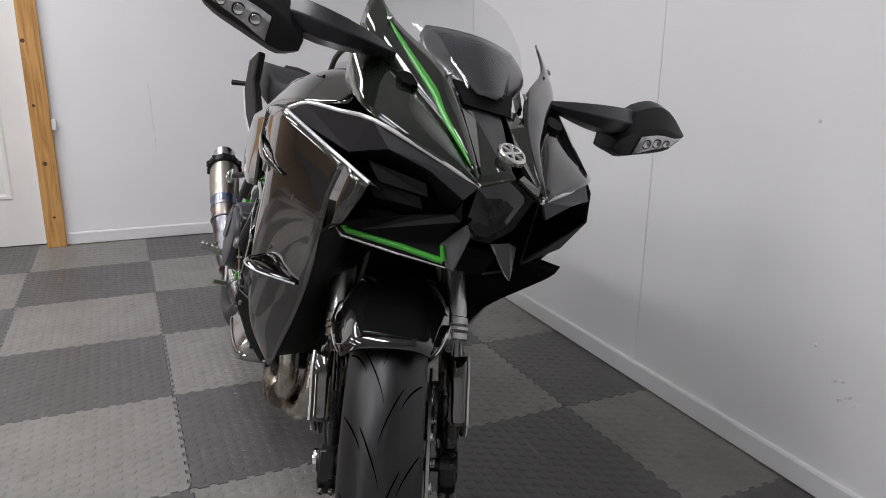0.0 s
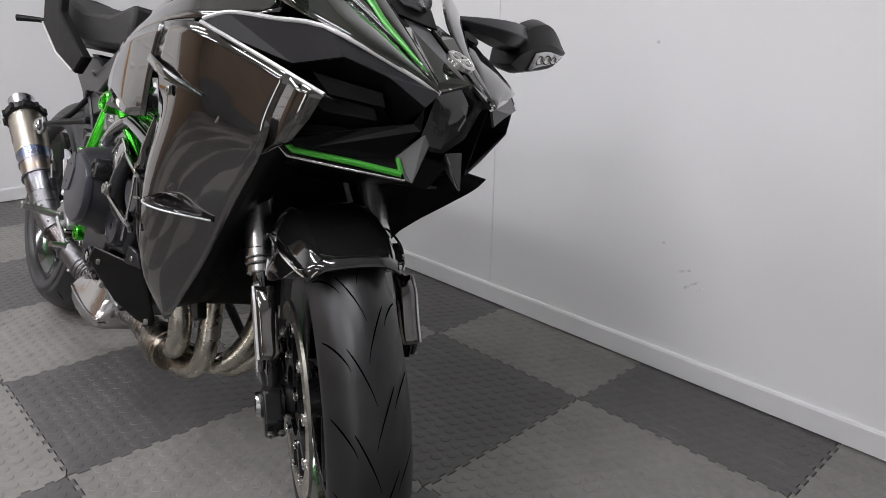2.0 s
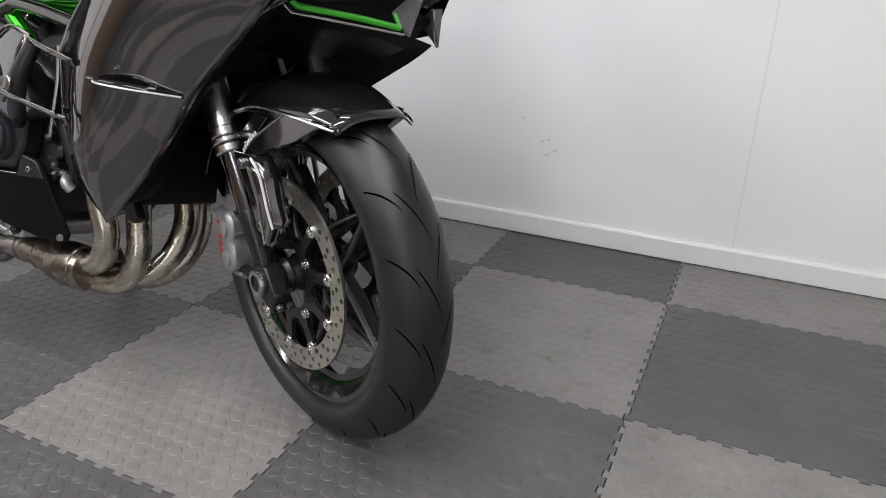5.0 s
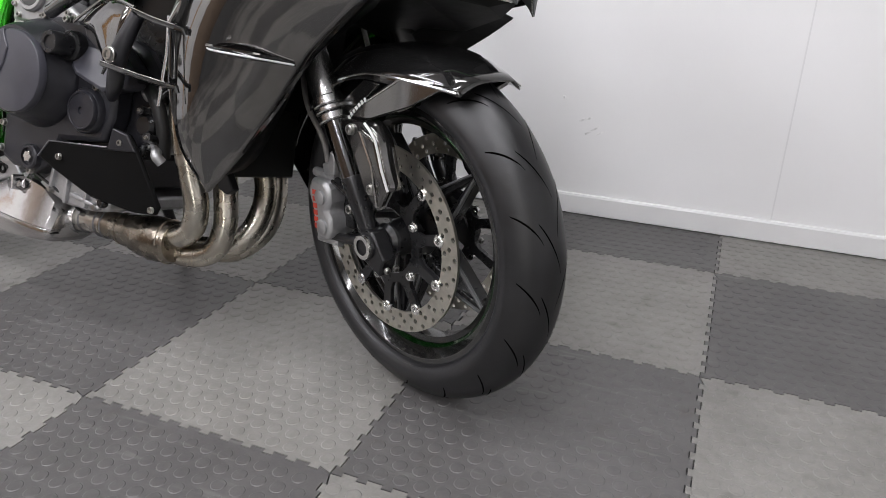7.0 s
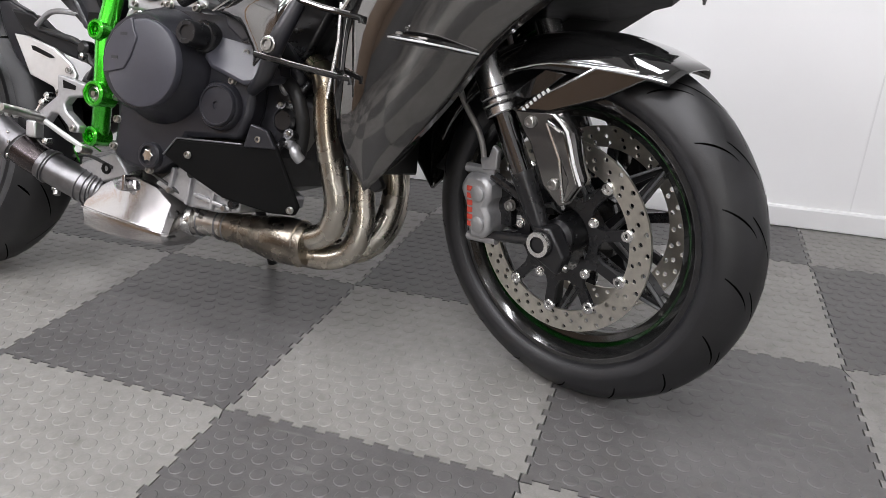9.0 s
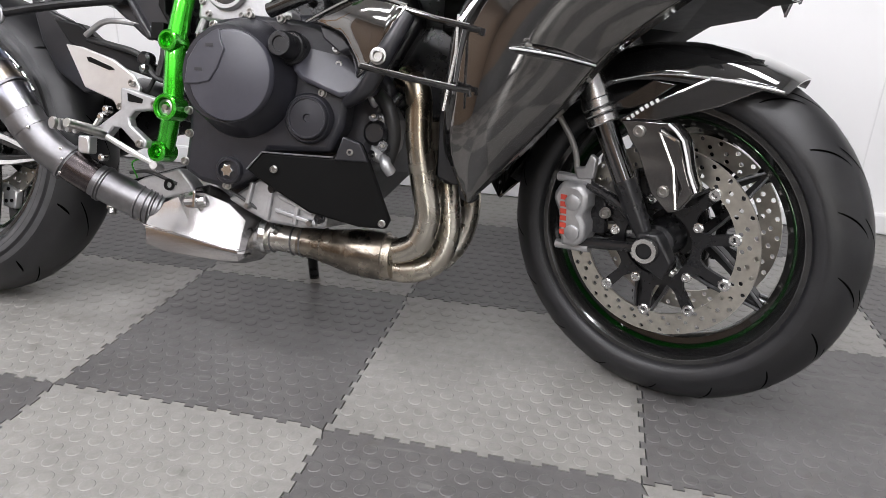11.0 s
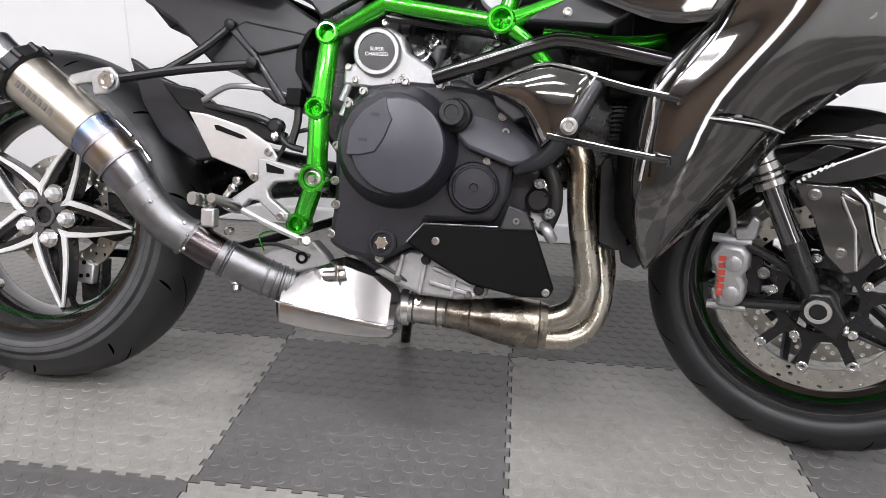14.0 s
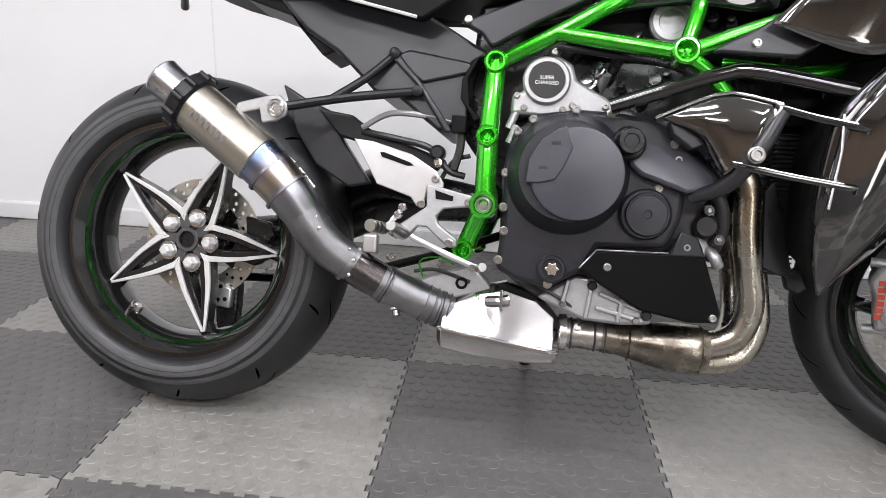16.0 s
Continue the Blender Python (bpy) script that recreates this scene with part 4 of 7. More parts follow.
def front_fender():
    """Gloss black mudguard over the tyre, with mirror-finish side bands and fork guards."""
    ax, az = AXLE_F.x, AXLE_F.z

    def P(r, deg):
        return (ax + r * math.cos(radians(deg)), az + r * math.sin(radians(deg)))

    rows = []
    n = 22
    for i in range(n + 1):
        s = i / n
        ang = radians(56 + (150 - 56) * s)
        R = 0.323 - 0.006 * math.sin(min(1, s * 2) * math.pi)
        wide = 0.066 + 0.026 * min(1.0, s * 3.2) ** 0.7
        row = []
        for j in range(15):
            q = -1 + 2 * j / 14
            y = wide * (abs(q) ** 0.85) * (1 if q > 0 else -1)
            drop = 0.012 * q * q + (0.040 * max(0, abs(q) - 0.62) / 0.38) * min(1.0, 0.25 + s * 3)
            r = R - drop
            row.append((ax + r * math.cos(ang), y, az + r * math.sin(ang)))
        rows.append(row)
    f = skin(bike, "front_fender", rows, M_GLOSS, "gloss black front fender", 1, 1, 0.003, 38, STEER)
    for side in (-1, 1):
        lean = lambda x, z: side * (-0.022 * max(0, (x - ax - 0.02)) / 0.13)
        # Bright bars along lip, band and guard imitate their edge highlights.
        bar(f, "lip_highlight", [(p[0], side * w, p[1]) for p, w in ((P(.304, 57), .069), (P(.296, 62), .079), (P(.282, 74), .091), (P(.277, 92), .0935), (P(.277, 108), .0935))], .0022, M_STEEL, "bright line for the highlight on the fender lip", 6, 3, STEER)
        band = [P(.303, 60), P(.294, 65), P(.280, 76), P(.220, 103), P(.215, 109), P(.199, 107), P(.214, 84), P(.246, 70), P(.283, 63)]
        pan = plate(f, "side_band", band, side * .078, side * .0995, M_CHROME, "dark mirror-finish fender band", .002, lean, STEER)
        bar(pan, "band_highlight", [(p[0], side * .0995 + lean(*p), p[1]) for p in (P(.298, 64), P(.280, 76), P(.220, 103))], .0022, M_STEEL, "", 6, 1, STEER)
        guard = [P(.214, 106), P(.177, 103), P(.160, 100), P(.094, 91), P(.071, 66), P(.088, 56), P(.128, 56), P(.149, 67), P(.188, 76), P(.207, 84)]
        plate(f, "fork_guard", guard, side * .112, side * .116, M_CHROME, "dark mirror-finish fork guard", .002, None, STEER)
        rib = [P(.200, 88), P(.188, 77), P(.149, 68), P(.126, 57), P(.090, 57), P(.086, 62), P(.12, 66), P(.145, 76), P(.175, 86)]
        plate(f, "guard_rib", rib, side * .116, side * .127, M_CHROME, "", .004, None, STEER)
        bar(f, "fork_guard_highlight", [(p[0], side * .1272, p[1]) for p in (P(.186, 79), P(.193, 87), P(.145, 76), P(.088, 60))], .0026, M_STEEL, "", 6, 1, STEER)
        run = [P(.207, 84), P(.188, 76), P(.149, 67), P(.128, 56)]
        skin(f, "guard_face", [[(x, side * .1265, z) for x, z in run], [(x + .006, side * .112, z) for x, z in run], [(x + .002, side * .094, z) for x, z in run]], M_CHROME, "mirror-finish front face of the fork guard", 2, 3, .002, 40, STEER)
        # Pale bar for the white highlight on the guard's front edge.
        bar(f, "fork_guard_highlight", [(x + .001, side * .1268, z) for x, z in run], .0022, M_CUT, "", 6, 2, STEER)
        shelf = [P(.268, 94), P(.262, 86), P(.232, 96), P(.226, 104), P(.240, 112)]
        plate(f, "inner_bracket", shelf, side * .085, side * .092, M_GLOSS, "", .002, None, STEER)
        for r, deg in ((.192, 98), (.101, 79)):
            px, pz = P(r, deg)
            bolt(f, (px, side * .116, pz), (0, side, 0), .0085, .007, M_BOLT, STEER)
        for i in range(7):
            px, pz = P(.2115 + .0042 * i, 104.5 - 2.1 * i)
            bm = B()
            box(bm, (-.0024, -.0006, -.0030), (.0024, .0006, .0030), Matrix.Translation((px, side * .1001 + lean(px, pz), pz)) @ Matrix.Rotation(radians(-38), 4, "Y"))
            part("letter_bar", bm, M_WHITE, pan, "pale letter mark", xf=STEER, smooth=0)
    return f


front_fender()


# ---- frame ----
def green_frame():
    """Green tube trellis, its left side a mirror copy of the right."""
    root = None
    for side in (1, -1):
        def q(x, y, z):
            return (x, y * side, z)
        N1, N2, N3, N4, N5 = q(.602, -.140, .680), q(.599, -.170, .551), q(.600, -.170, .436), q(.568, -.143, .357), q(.897, -.222, .690)
        t = bar(root or bike, "frame_tube" if root else "frame", [N1, N2, N3], 0.0178, M_GREEN, "bright green tubular trellis frame" if not root else "", 20, 1)
        if root is None:
            root = t
        for pts, r in (([N3, N4], 0.0168), ([N1, q(.70, -.17, .726), q(.80, -.18, .782), q(.88, -.15, .825)], 0.0138), ([q(.705, -.172, .727), N5], 0.0132), ([N5, q(.918, -.205, .765), q(.925, -.17, .81)], 0.013), ([N5, q(1.05, -.205, .75), q(1.15, -.15, .78)], 0.0135), ([N5, q(.94, -.215, .662), q(1.0, -.2, .60)], 0.012), ([q(.96, -.19, .68), q(1.09, -.19, .672), q(1.2, -.15, .70)], 0.0135)):
            bar(root, "frame_tube", pts, r, M_GREEN, "", 18, 4 if len(pts) > 2 else 1)
        for N, r in ((N1, 0.0195), (N2, 0.0185), (N3, 0.0235), (N4, 0.0185), (N5, 0.0215)):
            s = -side
            turned(root, "frame_boss", [(r, 0.026), (r, -0.012), (r - 0.003, -0.015), (r - 0.006, -0.015), (r - 0.0075, -0.012), (r - 0.0075, 0.006), (0.0, 0.006)], (N[0], N[1] - side * 0.012, N[2]), (0, side, 0), M_GREEN, "", 28)
        for N, r in ((N3, 0.0145), (N4, 0.009), (N2, 0.008)):
            turned(root, "pivot_bolt", [(r, 0.0), (r, -0.008), (r * 0.7, -0.010), (r * 0.65, -0.004), (r * 0.35, -0.004), (r * 0.35, -0.012), (0, -0.012)], (N[0], N[1] - side * 0.012, N[2]), (0, side, 0), M_BOLT if r > 0.011 else M_GREEN, "", 16)
    return root


green_frame()


# ---- engine ----
def engine():
    cx, cz = 0.729, 0.497
    # crankcase block behind the covers
    case = plate(bike, "engine", [(.625, .49), (.628, .325), (.70, .28), (.80, .27), (.90, .30), (.955, .36), (.965, .43), (1.0, .50), (.95, .56), (.83, .62), (.68, .61), (.635, .58)], -.125, .17, M_ENGINE, "black supercharged engine with round clutch cover", 0.012)
    # clutch side cover with stepped outline
    plate(case, "side_cover", [(.628, .50), (.632, .40), (.625, .33), (.66, .312), (.715, .303), (.775, .338), (.795, .378), (.905, .384), (.925, .43), (.93, .485), (.975, .49), (.972, .515), (.905, .578), (.86, .598), (.80, .604), (.745, .606), (.68, .596), (.64, .56)], -.168, -.12, M_ENGINE, "black engine side cover", 0.01)
    # upper shoulder of the cover, slanting inward ahead of the clutch
    # Its lighter grey stands for the ceiling light on this slanted face.
    plate(case, "cover_shoulder", [(.822, .55), (.835, .515), (.852, .50), (.925, .475), (.975, .486), (.972, .508), (.905, .572), (.86, .592), (.83, .59)], -.200, -.15, M_ENGINE_CAP, "cover shoulder, lighter than the case to look lit", 0.008, lambda x, z: (x - .82) * 0.08 + (z - .49) * 0.45)
    turned(case, "clutch_cover", [(.103, -.135), (.102, -.168), (.099, -.176), (.093, -.184), (.084, -.220), (.079, -.228), (0, -.229)], (cx + .006, 0, cz), (0, 1, 0), M_ENGINE, "round black clutch cover", 72)
    turned(case, "clutch_disc", [(.0745, -.222), (.0745, -.234), (.073, -.2365), (.070, -.2375), (0, -.2375)], (.748, 0, .494), (0, 1, 0), M_ENGINE_CAP, "dark grey flat clutch disc", 72)
    # raised tab plate on the disc's rear edge
    plate(case, "clutch_tab", [(.668, .475), (.672, .515), (.69, .545), (.715, .563), (.727, .568), (.732, .548), (.739, .535), (.727, .503), (.714, .482), (.69, .476)], -.2405, -.226, M_ENGINE_CAP, "", 0.002)
    for x, z in ((.712, .54), (.694, .50)):
        bm = B()
        box(bm, (x - .007, -.2412, z - .0025), (x + .007, -.2400, z + .0025))
        part("letter_bar", bm, M_SATIN, case, smooth=0)
    turned(case, "round_cover", [(.036, -.16), (.036, -.186), (.034, -.189), (.032, -.189), (.031, -.187), (.007, -.188), (.006, -.185), (0, -.185)], (.868, 0, .438), (0, 1, 0), M_ENGINE, "small round black cover", 48)
    turned(case, "cover_mount", [(.043, -.14), (.0425, -.176), (.039, -.181), (0, -.181)], (.866, 0, .438), (0, 1, 0), M_ENGINE, "", 40)
    turned(case, "oil_filler", [(.028, -.15), (.028, -.186), (.025, -.190), (.0215, -.190), (.021, -.224), (.019, -.228), (.012, -.228), (.011, -.225), (0, -.225)], (.829, 0, .551), (0, 1, 0), M_DARKMETAL, "black oil filler plug with slots", 36)
    for k in range(6):
        a = k * math.pi / 3
        turned(case, "slot", [(.0025, -.2275), (.0025, -.2288), (0, -.2288)], (.829 + .0165 * math.cos(a), 0, .551 + .0165 * math.sin(a)), (0, 1, 0), M_SATIN, "", 8)
    turned(case, "drain_boss", [(.024, -.15), (.024, -.178), (.021, -.181), (.017, -.181), (.016, -.176), (0, -.176)], (.721, 0, .337), (0, 1, 0), M_ENGINE, "", 32)
    bm = B()
    star = []
    for k in range(12):
        r = .0125 if k % 2 == 0 else .0085
        star.append((.721 + r * math.cos(k * math.pi / 6), .337 + r * math.sin(k * math.pi / 6)))
    prism(bm, star, -.182, -.174)
    part("star_bolt", bm, M_STEEL, case, "bright star bolt", smooth=0, bevel=0.001)
    for x, z in ((.632, .493), (.630, .345), (.716, .310), (.632, .435), (.648, .563), (.672, .585), (.742, .604), (.80, .60), (.905, .556), (.912, .530), (.636, .395), (.885, .482)):
        bolt(case, (x, -.166, z), (0, -1, 0), .0068, .009)
    # lower guard panel
    plate(case, "belly_guard", [(.764, .342), (.790, .374), (.911, .376), (.926, .414), (.956, .406), (.966, .388), (1.010, .278), (1.002, .262), (.955, .261), (.87, .278), (.80, .318)], -.186, -.176, M_BLACK, "matte black lower engine guard", 0.004, lambda x, z: (x - .78) * 0.22 - (z - .33) * 0.12)
    # Thin paler bar stands for light caught by the guard's bevel.
    bar(case, "guard_bevel_highlight", [(x, -.1865 + (x - .78) * .22 - (z - .33) * .12, z) for x, z in ((.765, .343), (.791, .3745), (.85, .3755), (.910, .3765))], .0016, M_PIPE_GREY, "thin paler line for the highlight on the guard's edge", 6, 1)
    plate(case, "guard_flange", [(.912, .372), (.926, .414), (.956, .405), (.970, .374)], -.190, -.181, M_SATIN, "", 0.003, lambda x, z: (x - .78) * 0.22 - (z - .33) * 0.12)
    for x, z in ((.811, .347), (.939, .388), (.996, .271)):
        bolt(case, (x, -.186 + (x - .78) * .22 - (z - .33) * .12, z), (0, -1, 0), .0060, .006)
    # sump and water pump castings under the cover
    sump = plate(case, "sump", [(.700, .284), (.714, .293), (.762, .328), (.809, .318), (.855, .300), (.898, .278), (.894, .252), (.844, .247), (.782, .250), (.735, .268)], -.140, .08, M_ALU, "bare cast aluminium sump", 0.006)
    for x0, z0, x1, z1 in ((.752, .319, .742, .270), (.792, .318, .784, .254), (.805, .300, .872, .276), (.800, .275, .880, .258), (.845, .298, .838, .252)):
        n = Vector((z1 - z0, 0, x0 - x1)).normalized() * .0038
        plate(sump, "sump_rib", [(x0 + n.x, z0 + n.z), (x1 + n.x, z1 + n.z), (x1 - n.x, z1 - n.z), (x0 - n.x, z0 - n.z)], -.149, -.137, M_ALU, "", 0.002)
    for x, z, r, m_ in ((.792, .312, .0085, M_DARKMETAL), (.885, .268, .009, M_DARKMETAL), (.868, .258, .0065, M_BOLT), (.745, .276, .006, M_BOLT)):
        turned(sump, "sump_bolt", [(r, .006), (r, -.006), (r * .7, -.009), (0, -.009)], (x, -.143, z), (0, 1, 0), m_, "", 14)
    # supercharger gear housing
    cov = plate(case, "supercharger_cover", [(.632, .595), (.634, .628), (.652, .632), (.66, .668), (.682, .692), (.71, .694), (.732, .68), (.74, .655), (.80, .622), (.815, .612), (.812, .594), (.70, .59)], -.158, -.08, M_ALU, "grey cast supercharger cover", 0.006)
    turned(cov, "cover_ring", [(.040, -.14), (.040, -.164), (.037, -.168), (.031, -.168), (.0305, -.163), (0, -.163)], (.690, 0, .651), (0, 1, 0), M_ALU, "", 44)
    turned(cov, "badge", [(.030, -.160), (.030, -.166), (0, -.166)], (.690, 0, .651), (0, 1, 0), M_BADGE, "round black badge with two words", 40)
    txt = bpy.data.curves.new("badge_words", "FONT")
    txt.body, txt.size, txt.align_x, txt.align_y, txt.extrude = "SUPER\nCHARGED", 0.0085, "CENTER", "CENTER", 0.0002
    word = new("badge_words", txt)
    word.data.materials.append(M_WHITE)
    word.matrix_basis = pose(.690, -.1665, .651, 90, 0, 0)
    word.parent = cov
    for x, z in ((.642, .625), (.655, .605), (.72, .605), (.735, .612), (.79, .612), (.70, .70), (.808, .604)):
        bolt(cov, (x, -.157, z), (0, -1, 0), .0055, .007)
    for x, z in ((.645, .575), (.655, .555), (.643, .60)):
        bar(cov, "lug", [(x, -.15, z), (x - .012, -.15, z - .03)], .007, M_ALU, "", 10, 1)
    # injectors and sensors above
    for x, z, r in ((.775, .665, .013), (.792, .678, .01), (.868, .655, .016), (.852, .64, .011), (.70, .73, .012), (.80, .70, .011), (.735, .715, .009)):
        bar(case, "sensor", [(x, -.09, z - .02), (x + .012, -.12, z + .012)], r, M_DARKMETAL if r < .012 else M_ALU, "", 12, 1)
    plate(case, "cylinder_block", [(.74, .60), (.98, .53), (1.03, .62), (.98, .72), (.80, .76), (.70, .72)], -.10, .12, M_DARKMETAL, "dark cylinder block", 0.01)
    for x, z in ((.968, .446), (.988, .398)):
        bar(case, "fitting", [(x, -.11, z), (x + .004, -.15, z + .006)], .009, M_DARKMETAL, "", 10, 1)
        bolt(case, (x + .004, -.15, z + .006), (0, -1, 0), .0036, .004)
    bar(case, "coolant_hose", [(.955, -.12, .50), (.99, -.13, .47), (1.0, -.12, .42), (.985, -.10, .37)], .013, M_HOSE, "", 12, 6)
    turned(case, "pump_cover", [(.022, -.11), (.022, -.135), (.016, -.141), (0, -.141)], (.972, 0, .425), (0, 1, 0), M_DARKMETAL, "", 30)
    # water pump castings behind the header pipe
    body = plate(case, "pump_body", [(.948, .468), (.985, .480), (1.004, .452), (1.000, .405), (.980, .372), (.958, .380), (.955, .420)], -.118, -.06, M_ALU, "grey cast water pump body", .006)
    turned(body, "pump_lid", [(.020, -.10), (.020, -.126), (.017, -.130), (.008, -.131), (.007, -.128), (0, -.128)], (.978, 0, .443), (0, 1, 0), M_FORK, "", 28)
    for x0, z0, x1, z1, r in ((.965, .468, .955, .498, .009), (.992, .47, 1.006, .492, .007), (.985, .385, 1.0, .36, .010), (.962, .39, .95, .365, .008)):
        bar(body, "pump_pipe", [(x0, -.112, z0), ((x0 + x1) / 2, -.126, (z0 + z1) / 2), (x1, -.118, z1)], r, M_ALU if r > .0085 else M_DARKMETAL, "", 12, 3)
    for x, z in ((.956, .462), (.996, .466), (.999, .408), (.966, .385), (.983, .418)):
        bolt(body, (x, -.118, z), (0, -1, 0), .0048, .006)
    # crank tube above the cover: black frame brace to the nose
    bar(bike, "black_brace_tube", [(.795, -.20, .607), (.87, -.215, .632), (.955, -.222, .660), (1.005, -.225, .666), (1.14, -.235, .641), (1.17, -.24, .632)], .0125, M_GLOSS, "black brace tube along the engine", 16, 5)
    return case


engine()


# ---- exhaust ----
def exhaust():
    ex = None
    runs = (
        [(1.005, -.105, .525), (1.036, -.118, .50), (1.044, -.113, .42), (1.056, -.102, .35), (1.066, -.092, .29), (1.05, -.084, .24), (1.0, -.078, .217), (.93, -.073, .215), (.86, -.07, .21)],
        [(1.01, -.035, .515), (1.05, -.036, .49), (1.072, -.038, .40), (1.088, -.04, .31), (1.092, -.04, .25), (1.07, -.042, .20), (1.02, -.05, .182), (.95, -.06, .19), (.88, -.068, .205)],
        [(1.01, .035, .515), (1.05, .04, .49), (1.085, .055, .40), (1.105, .06, .32), (1.10, .04, .25), (1.07, .01, .205), (1.01, -.02, .195), (.93, -.05, .20), (.87, -.065, .207)],
        [(1.01, .105, .515), (1.05, .11, .49), (1.075, .12, .40), (1.09, .115, .30), (1.085, .09, .235), (1.05, .05, .19), (.98, .0, .185), (.9, -.04, .2)])
    for pts in runs:
        t = bar(ex or bike, "header_pipe" if ex else "exhaust", pts, .0232, M_HEADER, "stainless exhaust with collector, box and round muffler" if not ex else "heat-tinted steel header pipe", 20, 7)
        ex = ex or t
    bar(ex, "collector", [(1.004, -.072, .206), (.985, -.072, .206), (.955, -.072, .207), (.925, -.071, .208), (.89, -.070, .210), (.85, -.070, .213), (.82, -.070, .2145)], [.038, .0435, .0445, .042, .035, .029, .0285], M_COLLECT, "weathered steel header collector", 28, 4)
    bar(ex, "collector_neck", [(.824, -.070, .2145), (.79, -.071, .216), (.75, -.072, .217), (.735, -.072, .217)], [.027, .0268, .027, .029], M_HEADER, "", 24, 3)
    for x, z, r in ((.990, .206, .0452), (.868, .2115, .0335), (.826, .2143, .0305), (.808, .215, .0300), (.766, .2165, .0305)):
        bar(ex, "weld_ring", [(x - .002, -.0705, z), (x, -.0705, z), (x + .002, -.0705, z)], [r - .0025, r, r - .0025], M_COLLECT if x > .86 else M_PIPE_GREY, "", 24, 1)
    turned(ex, "oxygen_sensor", [(.0, -.034), (.006, -.034), (.0065, -.02), (.012, -.018), (.012, -.006), (.009, -.004), (.009, .02), (0, .02)], (.779, -.075, .222), (.1, .9, -.35), M_BOLT, "", 10)
    bar(ex, "sensor_cable", [(.779, -.10, .232), (.77, -.13, .262), (.74, -.145, .285), (.70, -.15, .305)], .003, M_HOSE, "", 6, 5)
    # catalyst box: six-sided pillow, wide in the middle
    secs = []
    for x, zt, zb, w in ((.526, .240, .205, .03), (.530, .250, .190, .052), (.538, .258, .177, .06), (.59, .288, .169, .064), (.645, .304, .166, .066), (.698, .288, .165, .065), (.732, .256, .167, .061), (.742, .243, .176, .052), (.746, .237, .19, .034)):
        zm = .221 - (x - .53) * .125
        y0 = -.088
        secs.append([Vector((x, y0 + a * w, z)) for a, z in ((-.6, zb), (-.93, zb + .005), (-1.0, zm - .010), (-1.0, zm - .004), (-.95, zm + .002), (-.62, zt - (zt - zm) * .16), (-.35, zt), (.35, zt), (.8, zt - .02), (1, zm), (.9, zb + .01), (.5, zb))])
    seam = [sec[3] + Vector((0, -.001, .002)) for sec in secs[1:-1]]
    bm = B()
    vs = quad_grid(bm, secs, close_v=True)
    bm.faces.new(vs[0])
    bm.faces.new(list(reversed(vs[-1])))
    cat = part("catalyst_box", bm, M_CATBOX, ex, "polished steel exhaust box", smooth=28, bevel=.002)
    bar(cat, "box_seam", seam, .0022, M_CATBOX, "folded seam round the box", 8, 2)
    bm = B()
    box(bm, (.636, -.152, .262), (.642, -.128, .292))
    tube(bm, [(.612, -.13, .268), (.64, -.137, .272), (.652, -.135, .275)], .010, 10, 3)
    part("box_tab", bm, M_CATBOX, cat, bevel=.001)
    bar(ex, "weld_ring", [(.742, -.075, .217), (.756, -.074, .217)], .033, M_STEEL, "", 24, 1)
    # grey mid pipe with clamp rings
    mid = [(.545, -.100, .243), (.51, -.110, .253), (.455, -.126, .274), (.405, -.143, .298), (.362, -.157, .324)]
    pipe = bar(ex, "mid_pipe", mid, [.035, .034, .033, .0318, .031], M_PIPE_GREY, "grey titanium mid pipe with clamp rings", 26, 5)
    way = catmull(mid, 20)
    for f, r in ((.05, .0385), (.13, .0378), (.165, .0372), (.23, .0368), (.30, .0362), (.60, .0358), (.635, .0352)):
        k = int(f * 80)
        p, q = way[k], way[k + 1]
        u = (q - p).normalized() * .0026
        bar(pipe, "clamp_ring", [p - u, p - u * .4, p + u * .4, p + u], [r - .003, r, r, r - .003], M_PIPE_GREY, "", 26, 1)
    bar(pipe, "tan_section", [way[k] for k in range(54, 78, 4)], .0327, M_TAN_PIPE, "heat-browned pipe section", 26, 1)
    turned(ex, "clamp_bolt", [(.011, 0), (.011, .012), (.007, .013), (.007, .022), (0, .022)], (.450, -.129, .250), (.2, -.3, -.9), M_BOLT, "", 12)
    bar(ex, "elbow", [(.370, -.155, .319), (.334, -.167, .343), (.303, -.177, .377), (.279, -.183, .412)], [.0325, .034, .035, .0355], M_PIPE_GREY, "", 26, 6)
    for p, q in (((.364, -.156, .322), (.370, -.154, .318)), ((.306, -.176, .374), (.303, -.177, .378))):
        bar(ex, "weld_ring", [p, q], .0360, M_PIPE_GREY, "", 26, 1)
        hub = Vector(p)
        for ang in (-100, -55, 10, 60):
            e = hub + Vector((math.cos(radians(ang)) * .020, -.031 * math.cos(radians(ang * .6)), math.sin(radians(ang)) * .026))
            turned(ex, "ring_tack", [(.0036, 0), (.0034, .0022), (.0018, .0034), (0, .0036)], e, (0, -1, 0), M_STEEL, "bright weld tack", 8)
    bar(ex, "blued_sleeve", [(.288, -.181, .400), (.266, -.186, .428), (.235, -.191, .462), (.200, -.196, .495)], [.036, .039, .042, .0435], M_BLUED, "heat-blued titanium sleeve", 28, 5)
    for s in (0.0, .55):
        a, b_ = Vector((.259, -.187, .436)), Vector((.203, -.195, .492))
        p = a.lerp(b_, s)
        bar(ex, "sleeve_ring", [p, p + (b_ - a).normalized() * .005], .0446, M_PIPE_GREY, "", 28, 1)
    bar(ex, "spring", [(.262, -.165, .488), (.228, -.165, .515)], .004, M_STEEL, "", 8, 1)
